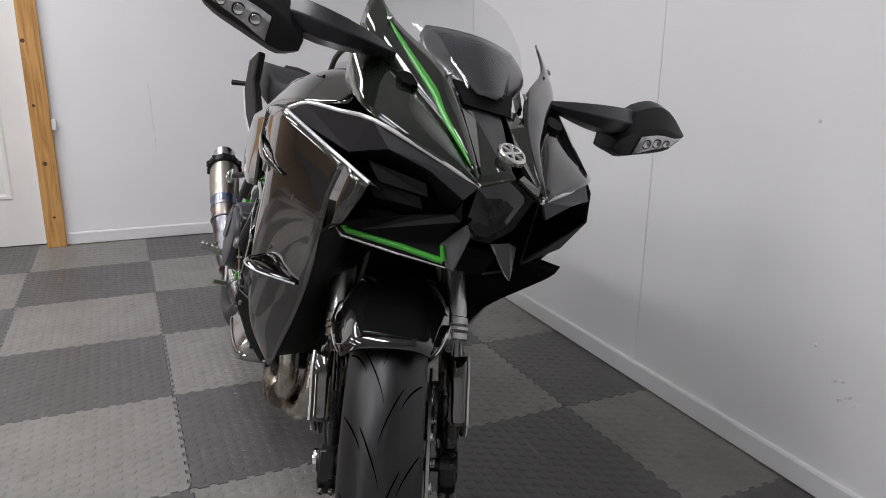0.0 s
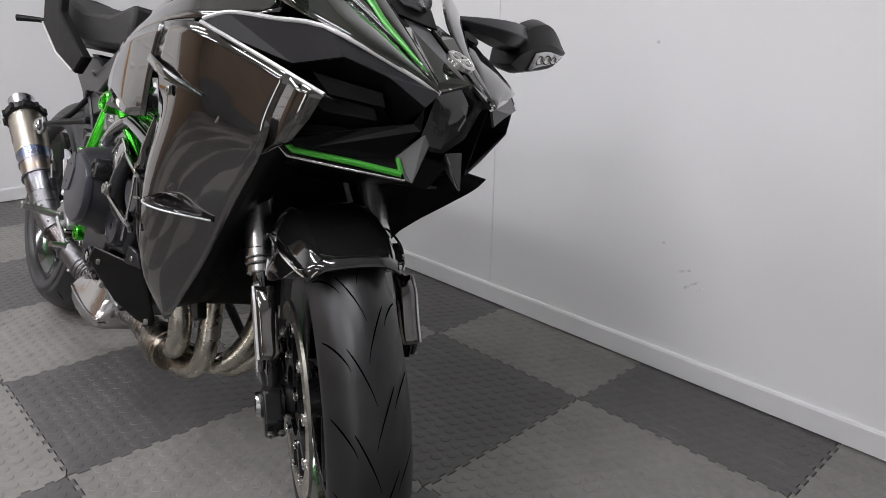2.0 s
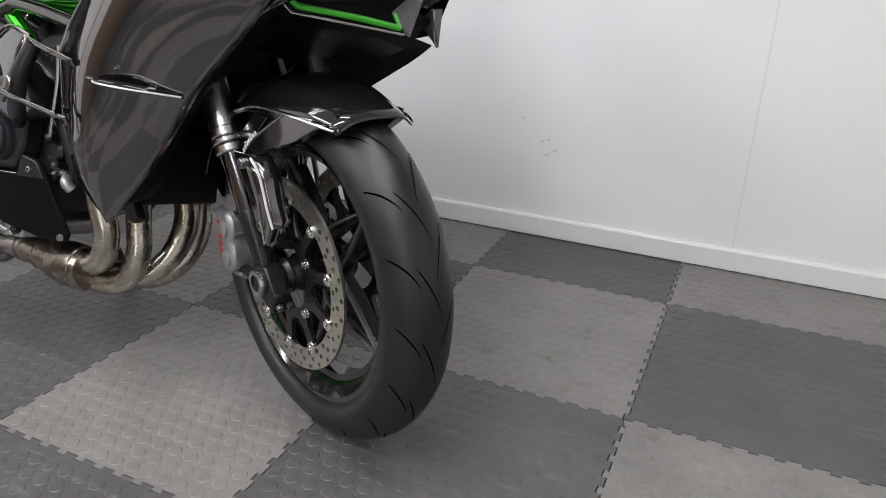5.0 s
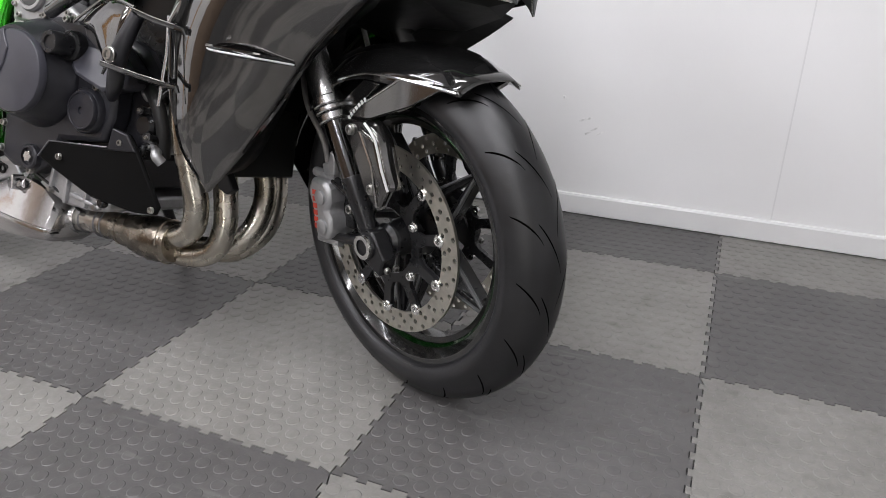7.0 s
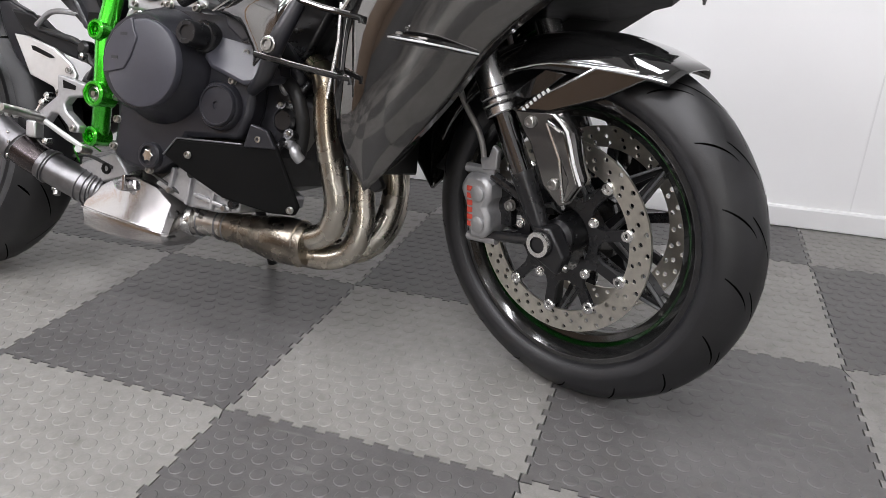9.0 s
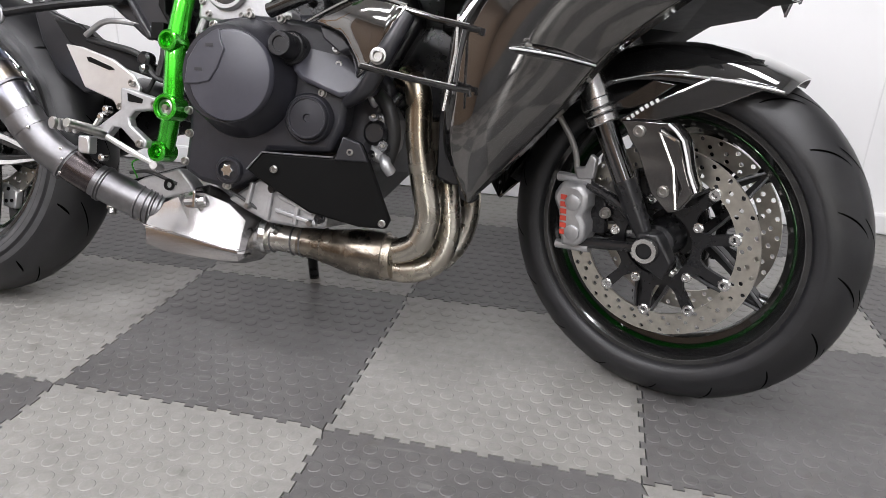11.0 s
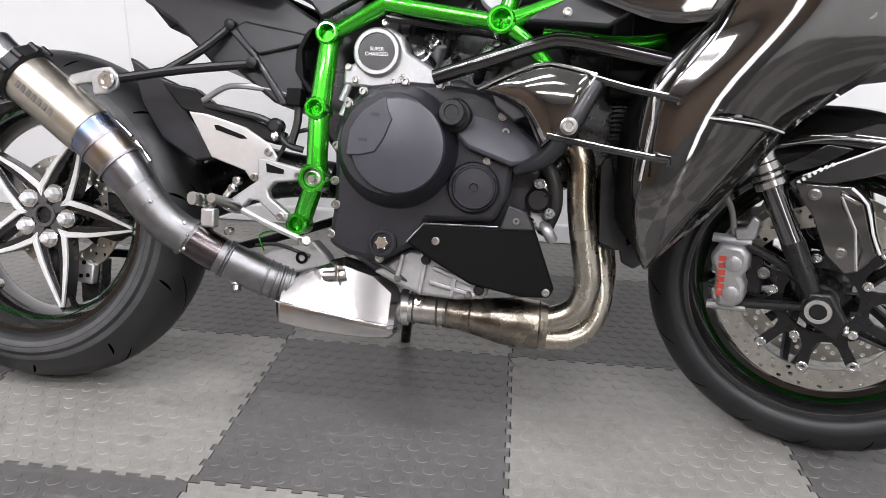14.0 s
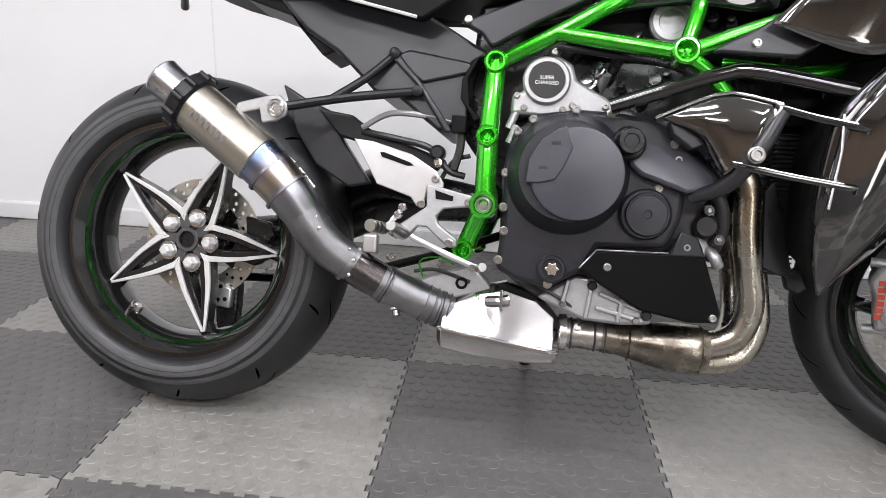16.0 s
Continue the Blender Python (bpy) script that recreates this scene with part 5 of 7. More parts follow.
    bar(ex, "spring", [(.302, -.17, .447), (.272, -.168, .48)], .004, M_STEEL, "", 8, 1)
    a, b_ = Vector((.207, -.195, .488)), Vector((.083, -.205, .581))
    can = bar(ex, "muffler", [a, a.lerp(b_, .02), a.lerp(b_, .98), b_], [.042, .0455, .0455, .043], M_CAN, "brushed titanium round muffler", 32, 1)
    d = (b_ - a).normalized()
    bar(can, "end_clamp", [b_ - d * .012, b_ - d * .008, b_ + d * .012, b_ + d * .016], [.048, .053, .053, .049], M_MATTE, "black muffler end clamp", 32, 1)
    for k in range(10):
        aa = 2 * math.pi * k / 10
        rr = ring(b_ + d * .002, d, .0525, 10)[k]
        bm = B()
        tube(bm, [rr - d * .01, rr + d * .01], .006, 8, 1)
        part("clamp_rib", bm, M_MATTE, can)
    bar(can, "tail_sleeve", [b_ + d * .016, b_ + d * .05, b_ + d * .066, b_ + d * .07], [.033, .033, .035, .032], M_BLUED, "blued tail sleeve", 28, 1)
    turned(can, "tail_bore", [(.028, 0), (.028, -.03), (0, -.03)], b_ + d * .0705, d, M_BLACK, "", 24)
    # lettering on the can as bars
    ax1 = d.cross(Vector((0, 1, 0))).normalized()
    for i in range(7):
        p = a.lerp(b_, .34 + i * .075) + Vector((0, -.0452, 0)) + ax1 * (.004 if ax1.z < 0 else -.004)
        bm = B()
        box(bm, (-.004, -.0006, -.006), (.003, .0006, .006), Matrix.Translation(p) @ Matrix.Rotation(math.atan2(-d.z, d.x), 4, "Y"))
        part("letter_bar", bm, M_PIPE_GREY, can, "grey letter mark", smooth=0)
    # hanger: silver eye bracket on the can and two black stays to the subframe
    plate(can, "hanger_plate", [(.155, .562), (.165, .585), (.215, .598), (.238, .602), (.256, .585), (.252, .566), (.235, .556), (.21, .552), (.205, .575), (.175, .568), (.20, .535), (.185, .535)], -.200, -.190, M_ALU, "silver muffler hanger", .003)
    turned(can, "hanger_bolt", [(.015, 0), (.015, .005), (.012, .008), (.008, .008), (.007, .004), (0, .004)], (.236, -.202, .578), (0, -1, 0), M_STEEL, "", 28)
    bar(bike, "muffler_stay", [(.25, -.192, .583), (.35, -.17, .606), (.47, -.145, .626)], .0082, M_MATTE, "black muffler stay", 10, 4)
    bar(bike, "muffler_stay", [(.325, -.175, .602), (.38, -.155, .645), (.425, -.14, .69)], .0075, M_MATTE, "black muffler stay", 10, 3)
    for p in ((.47, -.15, .626), (.425, -.145, .69)):
        turned(bike, "stay_boss", [(.0095, .012), (.0095, -.008), (.006, -.010), (0, -.010)], p, (0, 1, 0), M_MATTE, "", 16)
    return ex


exhaust()


# ---- fairing ----
MID = -0.004          # the nose's middle line


def other(p):
    """The same place on the left of the nose."""
    return (p[0], 2 * MID - p[1], p[2])


def both(make):
    make(lambda p: p)
    make(other)


B_CREST, C_MID, D_HL, A_TIP = (1.378, -0.284, 0.838), (1.562, -0.198, 0.861), (1.654, -0.055, 0.812), (1.576, -0.185, 0.775)
I_HL, J_HL = (1.657, -0.006, 0.834), (1.647, 0.042, 0.811)
E_WING, F_WING, G_WING = (1.480, -0.226, 0.717), (1.516, -0.184, 0.684), (1.621, -0.055, 0.686)


def along(P, u):
    """The place u spans along a smooth line through P."""
    P = [Vector(p) for p in P]
    i = min(int(u), len(P) - 2)
    t, p1, p2 = u - i, P[i], P[i + 1]
    p0 = P[i - 1] if i else 2 * p1 - p2
    p3 = P[i + 2] if i + 2 < len(P) else 2 * p2 - p1
    return .5 * (2 * p1 + (p2 - p0) * t + (2 * p0 - 5 * p1 + 4 * p2 - p3) * t * t + (3 * p1 - p0 - 3 * p2 + p3) * t ** 3)


def side_fairing(m):
    """Dark mirror-paint flank: lower leg, shoulder and inner liner."""
    right = m((0, -.1, 0))[1] < 0
    rear = [(1.147, -.157, .329), (1.119, -.197, .400), (1.117, -.218, .480), (1.128, -.234, .585), (1.195, -.254, .690)]
    ridge = [(1.149, -.160, .327), (1.158, -.212, .408), (1.176, -.237, .487), (1.212, -.255, .588), (1.300, -.273, .698)]
    fold = [(1.152, -.159, .329), (1.192, -.198, .405), (1.237, -.214, .481), (1.297, -.226, .578), (1.400, -.246, .691)]
    front = [(1.155, -.155, .333), (1.225, -.162, .405), (1.290, -.167, .482), (1.358, -.176, .572), (1.487, -.211, .676)]
    if right:
        rear_, ridge_, fold_, front_ = rear + [(1.235, -.284, .762), (1.275, -.293, .836)], ridge + [(1.356, -.281, .767), B_CREST], fold + [(1.436, -.250, .752), (1.472, -.243, .812)], front + [(1.510, -.216, .733), (1.532, -.212, .790)]
    else:
        rear_, ridge_, fold_, front_ = rear, ridge, fold[:4] + [(1.400, -.246, .720)], front[:4] + [(1.487, -.209, .735)]
    rows = [[m(p) for p in line] for line in zip(*(catmull(sec, 4) for sec in zip(rear_, ridge_, fold_, front_)))]
    root = skin(bike, "side_fairing", rows, M_CHROME, "dark mirror-black side fairing" if right else "dark side fairing", 1, 4, .004, 50)
    # upper tip and the overlapping rear of the shoulder, up to the sharp crest
    crest = [(1.080, -.288, .800), (1.160, -.296, .815), (1.275, -.293, .836), B_CREST, (1.472, -.243, .812), (1.532, -.212, .790), A_TIP]
    if right:
        skin(root, "shoulder_tip", [[(1.487, -.211, .676), (1.510, -.216, .733), (1.532, -.212, .790)], [(1.538, -.196, .708), (1.561, -.192, .738), A_TIP]], M_CHROME, "", 1, 4, .004, 26)
        skin(root, "shoulder_panel", [[(1.008, -.278, .724), (1.118, -.281, .686), (1.198, -.273, .689)], [(1.030, -.283, .750), (1.140, -.290, .765), (1.236, -.286, .762)], crest[:3]], M_CHROME, "glossy upper fairing shoulder", 4, 5, .004, 26)
    # inner lip of the crest, and the black liner that closes the leg towards the fork
    lip = [(x + .004, y + .022, z - .005) for x, y, z in crest]
    if right:
        skin(root, "crest_lip", [[m(p) for p in r] for r in (crest, lip)], M_GLOSS, "", 1, 4, .003)
    inner = [(1.175, -.10, .372), (1.20, -.09, .405), (1.24, -.09, .482), (1.29, -.09, .572), (1.42, -.09, .676), (1.49, -.08, .72)]
    skin(root, "inner_liner", [[m((1.185, -.158, .362))] + [m(p) for p in front[1:]] + [m((1.538, -.196, .708))], [m(p) for p in inner]], M_BLACK, "black inner fairing liner", 2, 3, .003)
    back = [(1.13, -.13, .375), (1.10, -.14, .402), (1.095, -.15, .478), (1.10, -.16, .575), (1.15, -.18, .69)]
    skin(root, "rear_flange", [[m(p) for p in rear], [m(p) for p in back]], M_BLACK, "", 1, 3, .003)
    # rolled rear edge that catches the lamps
    edge = [(1.119, -.197, .400), (1.116, -.218, .480), (1.127, -.235, .585), (1.150, -.245, .632), (1.196, -.256, .692)]
    bm = B()
    tube(bm, [m((x + .004, y + .002, z)) for x, y, z in edge], [.003, .011, .014, .012, .005], 16, 6)
    part("rolled_edge", bm, M_GLOSS, root, "rolled gloss rear edge", smooth=60)
    if not right:
        return root
    # creased blade beside the shoulder's screw
    blade = [[m(p) for p in r] for r in ([(1.21, -.289, .793), (1.31, -.294, .768), (1.394, -.270, .741)], [(1.22, -.290, .776), (1.31, -.294, .752), (1.394, -.269, .738)])]
    skin(root, "shoulder_blade", blade, M_GREEN_BLACK, "", 2, 4, .003, 20)
    for p, r in (((1.411, -.246, .714), .0085), ((1.311, -.283, .737), .0075)):
        bolt(root, m(p), (0, -1 if right else 1, 0), r, .005)
    # little chrome winglet low on the flank
    w = [[m(p) for p in r] for r in (
        [(1.210, -.252, .561), (1.235, -.262, .561), (1.28, -.240, .559), (1.326, -.186, .556)],
        [(1.208, -.248, .558), (1.240, -.270, .553), (1.285, -.252, .550), (1.330, -.192, .550)],
        [(1.210, -.246, .556), (1.235, -.252, .550), (1.28, -.230, .548), (1.326, -.180, .549)])]
    wl = skin(root, "winglet", w, M_GLOSS, "small gloss winglet", 2, 4, .0015, 25)
    # Pale bar paints the highlight on the blade's leading edge.
    bar(wl, "blade_highlight", [m((1.208, -.249, .559)), m((1.240, -.2705, .5535)), m((1.285, -.2525, .5505)), m((1.330, -.1925, .550))], .0016, M_CUT, "", 6, 4)
    bolt(wl, m((1.240, -.280, .558)), (0, 0, 1), .005, .003)
    return root


both(side_fairing)


def nose(mfun):
    m = mfun
    right = m((0, -.1, 0))[1] < 0
    CM = C_MID if right else (1.556, -.178, .862)
    P1, P2, P3, P4 = (1.522, -0.208, 0.808), (1.589, -0.174, 0.828), (1.625, -0.123, 0.815), (1.649, -0.072, 0.788)
    # satin cowl facet under the highlight strip
    cowl = facet(bike, "nose_cowl", [[m(B_CREST), m((1.420, -0.262, 0.858)), m(CM), m(P2), m(P1)][0 if right else 2:], [m(CM), m(D_HL), m(P4), m(P3), m(P2)]], M_SATIN, "satin dark grey nose cowl with deep intake", .004)
    # Pale strips stand for the lamp highlight along the cowl's edges.
    if right:
        bar(cowl, "edge_highlight", [m((1.384, -0.285, 0.840)), m((1.485, -0.238, 0.808)), m(A_TIP)], .0030, M_CUT, "", 8, 2)
    bar(cowl, "edge_highlight", ([m((1.384, -0.282, 0.845)), m((1.422, -0.262, 0.860)), m((1.495, -0.230, 0.861))] if right else []) + [m(CM), m((1.612, -0.126, 0.838)), m(D_HL)], .0032, M_CUT, "pale strip for the highlight along the edge", 8, 3)
    if not right:
        return nose_top(m, cowl, right)
    # deep black intake: walls and floor behind the opening
    F1, F2, F3, F4, F5 = (1.469, -0.194, 0.788), (1.532, -0.149, 0.801), (1.572, -0.093, 0.786), (1.583, -0.060, 0.754), (1.490, -0.162, 0.719)
    facet(cowl, "intake", [[m(P1), m(P2), m(F2), m(F1)], [m(P2), m(P3), m(F3), m(F2)], [m(P3), m(P4), m(F4), m(F3)], [m(F1), m(F2), m(F3), m(F4), m(F5)], [m(B_CREST), m(P1), m(F1)], [m(A_TIP), m((1.428, -0.250, 0.825)), m(B_CREST), m(F1)], [m(A_TIP), m(F1), m(F5), m((1.539, -0.197, 0.710))], [m(F5), m(F4), m((1.608, -0.066, 0.742)), m((1.539, -0.197, 0.710))]], M_BLACK, "black air intake", .003)
    # stepped vanes inside
    for k, (a, b_, c, d) in enumerate((((1.530, -0.182, 0.804), (1.603, -0.113, 0.795), (1.607, -0.107, 0.777), (1.555, -0.164, 0.778)), ((1.522, -0.182, 0.780), (1.588, -0.110, 0.773), (1.592, -0.104, 0.757), (1.547, -0.163, 0.754)))):
        facet(cowl, "intake_vane", [[m(a), m(b_), m(c), m(d)], [m(b_), m((b_[0] - .03, b_[1] + .02, b_[2])), m((c[0] - .03, c[1] + .02, c[2])), m(c)]], M_BLACK, "", .003, .001)
    # lower lip from the wing to the lamp
    facet(cowl, "intake_lip", [[m((1.539, -0.197, 0.710)), m((1.588, -0.117, 0.745)), m((1.628, -0.069, 0.765)), m(P4), m((1.640, -0.062, 0.758)), m((1.613, -0.070, 0.727)), m((1.546, -0.168, 0.704))]], M_BLACK, "", .004)
    # winglet with its green line
    TOPI, TOPO, INN = (1.560, -0.083, 0.724), (1.489, -0.209, 0.726), (1.612, -0.053, 0.735)
    wing = facet(cowl, "nose_wing", [[m(E_WING), m(F_WING), m((1.535, -0.158, 0.710)), m(TOPO)], [m(F_WING), m(G_WING), m((1.598, -0.065, 0.714)), m((1.535, -0.158, 0.710))], [m(TOPO), m((1.535, -0.158, 0.710)), m((1.598, -0.065, 0.714)), m(INN), m((1.549, -0.135, 0.739))], [m(F_WING), m((1.489, -0.161, 0.679)), m((1.581, -0.050, 0.679)), m(G_WING)], [m(E_WING), m((1.461, -0.189, 0.705)), m((1.489, -0.161, 0.679)), m(F_WING)]], M_BLACK, "matte black nose wing with a green line", .004)
    g = [(1.490, -0.211, 0.722), (1.520, -0.182, 0.694), (1.575, -0.114, 0.695), (1.616, -0.061, 0.693)]
    bar(wing, "green_line", [m(p) for p in g], .0048, M_STRIPE, "green pinstripe", 8, 1)
    bar(wing, "green_line", [m((1.616, -0.061, 0.693)), m((1.605, -0.064, 0.713))], .004, M_STRIPE, "", 8, 1)
    # Steel bar in place of the bright reflection on the wing's rim.
    bar(wing, "wing_highlight", [m((1.482, -0.217, 0.719)), m((1.516, -0.187, 0.684)), m((1.573, -0.119, 0.684)), m((1.621, -0.057, 0.685))], .002, M_STEEL, "", 6, 1)
    # grey chin fin beside the lamp
    facet(cowl, "chin_fin", [[m((1.612, -0.055, 0.735)), m((1.633, -0.048, 0.754)), m((1.636, -0.039, 0.741)), m((1.625, -0.046, 0.684)), m(G_WING), m((1.599, -0.064, 0.714))]], M_FIN, "grey chin fin", .005)
    return nose_top(m, cowl, right)


def nose_top(m, cowl, right):
    # upper cowl with the long green stripe, up to the screen
    T0, T1, T2, T3 = (1.290, -0.166, 1.080), (1.376, -0.146, 1.024), (1.466, -0.082, 0.968), (1.532, -0.060, 0.912)
    S0, S1, S2, S3 = (1.332, -0.190, 1.008), (1.417, -0.170, 0.962), (1.498, -0.124, 0.918), (1.562, -0.088, 0.876)
    U0, U1, U2, U3 = (1.396, -0.208, 0.910), (1.468, -0.206, 0.888), (1.530, -0.200, 0.871), C_MID
    tip = (1.644, -0.054, 0.824)
    rowT = [T0, T1, T2, T3, tip]
    rowR = [(a_[0] * .45 + c_[0] * .55 + .004, a_[1] * .45 + c_[1] * .55 - .004, a_[2] * .45 + c_[2] * .55 + .003) for a_, c_ in zip(rowT, [S0, S1, S2, S3, (1.647, -0.058, 0.814)])]
    rowS = [S0, S1, S2, S3, (1.647, -0.056, 0.816)]
    rowM = [(a_[0] * .5 + c_[0] * .5 + .006, a_[1] * .5 + c_[1] * .5 - .006, a_[2] * .5 + c_[2] * .5 + .002) for a_, c_ in zip(rowS, [U0, U1, U2, (1.590, -0.163, 0.856), D_HL])]
    rowU = [U0, U1, U2, (1.590, -0.163, 0.852), D_HL]
    # Same paint on both sides; the left copies use plain black to look shaded.
    stay = skin(cowl, "screen_stay", [[m(p) for p in r] for r in (rowT, rowR, rowS)], M_GREEN_BLACK if right else M_GLOSS, "green-black upper cowl, its left copy plain black for shade", 3, 4, .004, 40)
    skin(cowl, "cheek_panel", [[m(p) for p in r] for r in (rowS, rowM, rowU)], M_GREEN_BLACK if right else M_GLOSS, "green-black cheek panel, its left copy plain black for shade", 3, 4, .004, 40)
    bm = B()
    line = []
    for u, f, w in () if not right else ((.70, .12, .02), (1.0, .34, .06), (1.35, .60, .11), (1.85, 1.03, .18), (2.35, 1.2, .24), (2.6, 1.38, .26), (2.9, 1.58, .26), (3.4, 1.6, .28), (3.8, 1.35, .12)):
        line.append([Vector(m(along([along(r, u) for r in (rowT, rowR, rowS)], f + d * w) + Vector((.0022, -.003, .0028)))) for d in (-1, 0, 1)])
    if line:
        quad_grid(bm, [list(r) for r in zip(*[catmull(c_, 3) for c_ in zip(*line)])])
        part("green_stripe", bm, M_STRIPE, stay, "tapering green stripe", smooth=60, solid=.0015)
    for p in ((1.381, -0.158, 1.026), (1.480, -0.072, 0.962)):
        bolt(stay, m(p), (.6, -.5 if right else .5, .6), .0052, .003)
    # block beside the lamp line
    facet(cowl, "nose_plate", [[m(T3), m((1.535, -0.035, 0.902)), m((1.644, -0.019, 0.840)), m(I_HL), m((1.642, -0.052, 0.826))], [m(I_HL), m(D_HL), m((1.647, -0.058, 0.814)), m((1.642, -0.052, 0.826))], [m((1.484, -0.066, 0.931)), m((1.485, -0.037, 0.932)), m((1.535, -0.035, 0.902)), m(T3)]], M_GREEN_BLACK, "", .004)
    return cowl


both(nose)

L1, L2, L3, L4, L5 = (1.650, 0.046, 0.811), (1.560, 0.166, 0.868), (1.570, 0.180, 0.842), (1.533, 0.215, 0.792), (1.604, 0.072, 0.711)
facet(bike, "left_intake", [[L1, L2, (1.464, 0.133, 0.835), (1.534, 0.040, 0.786)], [L2, L3, (1.462, 0.143, 0.797), (1.464, 0.133, 0.835)], [L3, L4, (1.462, 0.143, 0.759), (1.462, 0.143, 0.797)], [L4, L5, (1.522, 0.050, 0.702), (1.462, 0.143, 0.759)], [L5, L1, (1.534, 0.040, 0.786), (1.522, 0.050, 0.702)], [(1.534, 0.040, 0.786), (1.464, 0.133, 0.835), (1.462, 0.143, 0.797), (1.462, 0.143, 0.759), (1.522, 0.050, 0.702)]], M_BLACK, "deep black left intake", .004)
facet(bike, "left_cheek", [[L4, L5, (1.495, .205, .735)], [L4, (1.495, .205, .735), (1.36, .19, .70), (1.40, .20, .80)], [L3, L4, (1.40, .20, .80), (1.42, .20, .84)], [L5, (1.495, .205, .735), (1.42, .09, .676), (1.53, .06, .69)]], M_BLACK, "black left cheek under the intake", .004)

# middle of the nose and the round emblem
cn = facet(bike, "nose_centre", [[(1.535, -0.035, 0.902), (1.529, 0.017, 0.902), (1.643, -0.007, 0.840), (1.644, -0.019, 0.840)], [(1.485, -0.037, 0.932), (1.479, 0.022, 0.932), (1.529, 0.017, 0.902), (1.535, -0.035, 0.902)], [(1.644, -0.019, 0.840), (1.643, -0.007, 0.840), I_HL]], M_SATIN, "satin grey nose ridge", .004)
emb = turned(cn, "emblem", [(.0225, -.002), (.0225, .005), (.020, .007), (.0175, .007), (.0165, .004), (.0165, -.002)], (1.627, -0.008, 0.864), (.55, 0, .84), M_STEEL, "round silver emblem", 32, closed=True)
for k in range(3):
    a = k * math.pi / 3 + .4
    d1 = Vector((0, 1, 0)) * math.cos(a) + Vector((-.84, 0, .55)) * math.sin(a)
    c = Vector((1.627, -0.008, 0.864)) + Vector((.55, 0, .84)) * .004
    bar(emb, "emblem_bar", [c - d1 * .0175, c + d1 * .0175], .0028, M_STEEL, "", 8, 1)

# headlamp: a sunken dark lens with projector
lens = [D_HL, I_HL, J_HL, (1.646, 0.022, 0.762), (1.633, -0.003, 0.734), (1.624, -0.023, 0.733), (1.621, -0.042, 0.741), (1.638, -0.050, 0.767)]
lens = [(x - .006, y, z) for x, y, z in lens]
bm = B()
c = Vector((1.631, -0.009, 0.779))
rings = [[Vector(p).lerp(c, s) + Vector((d, 0, 0)) for p in lens] for s, d in ((0, 0), (.1, -.006), (.2, -.004), (.55, .004))]
vs = quad_grid(bm, rings, close_v=True)
bm.faces.new(vs[-1])
lamp = part("headlamp", bm, M_LENS, bike, "dark unlit headlamp lens", smooth=20)
turned(lamp, "projector", [(.024, -.004), (.0245, .001), (.020, .003), (.012, .0045), (0, .005)], (1.631, -0.011, 0.779), (.94, 0, -.2), M_LENS, "round projector lens", 32)
for y, z in ((.045, .792), (.036, .757)):
    turned(lamp, "lamp_screw", [(.0045, 0), (.0045, .004), (0, .005)], (1.562, y, z), (1, 0, 0), M_STEEL, "", 10)
# pointed grey chin spike under the lamp on the left
facet(bike, "chin_spike", [[(1.633, -0.003, 0.734), (1.634, 0.026, 0.741), (1.623, 0.050, 0.685), (1.618, 0.040, 0.693)], [(1.634, 0.026, 0.741), (1.601, 0.057, 0.734), (1.623, 0.050, 0.685)], [(1.633, -0.003, 0.734), (1.618, 0.040, 0.693), (1.594, 0.027, 0.721)]], M_FIN, "pointed grey chin spike", .003)
# Bright bar laid on as the spike's edge highlight.
bar(bike, "spike_highlight", [(1.633, 0.000, 0.733), (1.621, 0.040, 0.693), (1.622, 0.050, 0.686)], .0022, M_STEEL, "", 6, 1)
# chin underside: black pan between the wings
facet(bike, "chin_pan", [[(1.581, -0.050, 0.679), (1.625, -0.042, 0.721), (1.623, 0.016, 0.721), (1.574, 0.028, 0.678)], [(1.489, -0.161, 0.679), (1.581, -0.050, 0.679), (1.574, 0.028, 0.678), (1.460, 0.152, 0.675)], [(1.489, -0.161, 0.679), (1.460, 0.152, 0.675), (1.304, 0.140, 0.646), (1.329, -0.137, 0.649)]], M_BLACK, "black chin pan", .004)
# black bulkhead inside the nose
facet(bike, "inner_bulkhead", [[(1.457, -0.199, 0.890), (1.415, 0.197, 0.893), (1.443, 0.123, 0.674), (1.466, -0.132, 0.677)], [(1.457, -0.199, 0.890), (1.415, 0.197, 0.893), (1.142, 0.179, 0.860), (1.179, -0.182, 0.860)]], M_BLACK, "", .01)


# Black sheet added inside the nose to hide the wall behind a gap.
facet(bike, "nose_gap_fill", [[(1.46, -.11, .925), (1.46, .10, .925), (1.50, .10, .79), (1.50, -.11, .79)]], M_BLACK, "", .01)
# Made-up black sheet in place of the dark hollow behind the fork.
facet(bike, "fork_gap_fill", [[(1.229, -0.206, 0.726), (1.196, 0.161, 0.723), (1.180, 0.148, 0.480), (1.204, -0.188, 0.485)]], M_BLACK, "black sheet added for the dark gap behind the fork", .006)


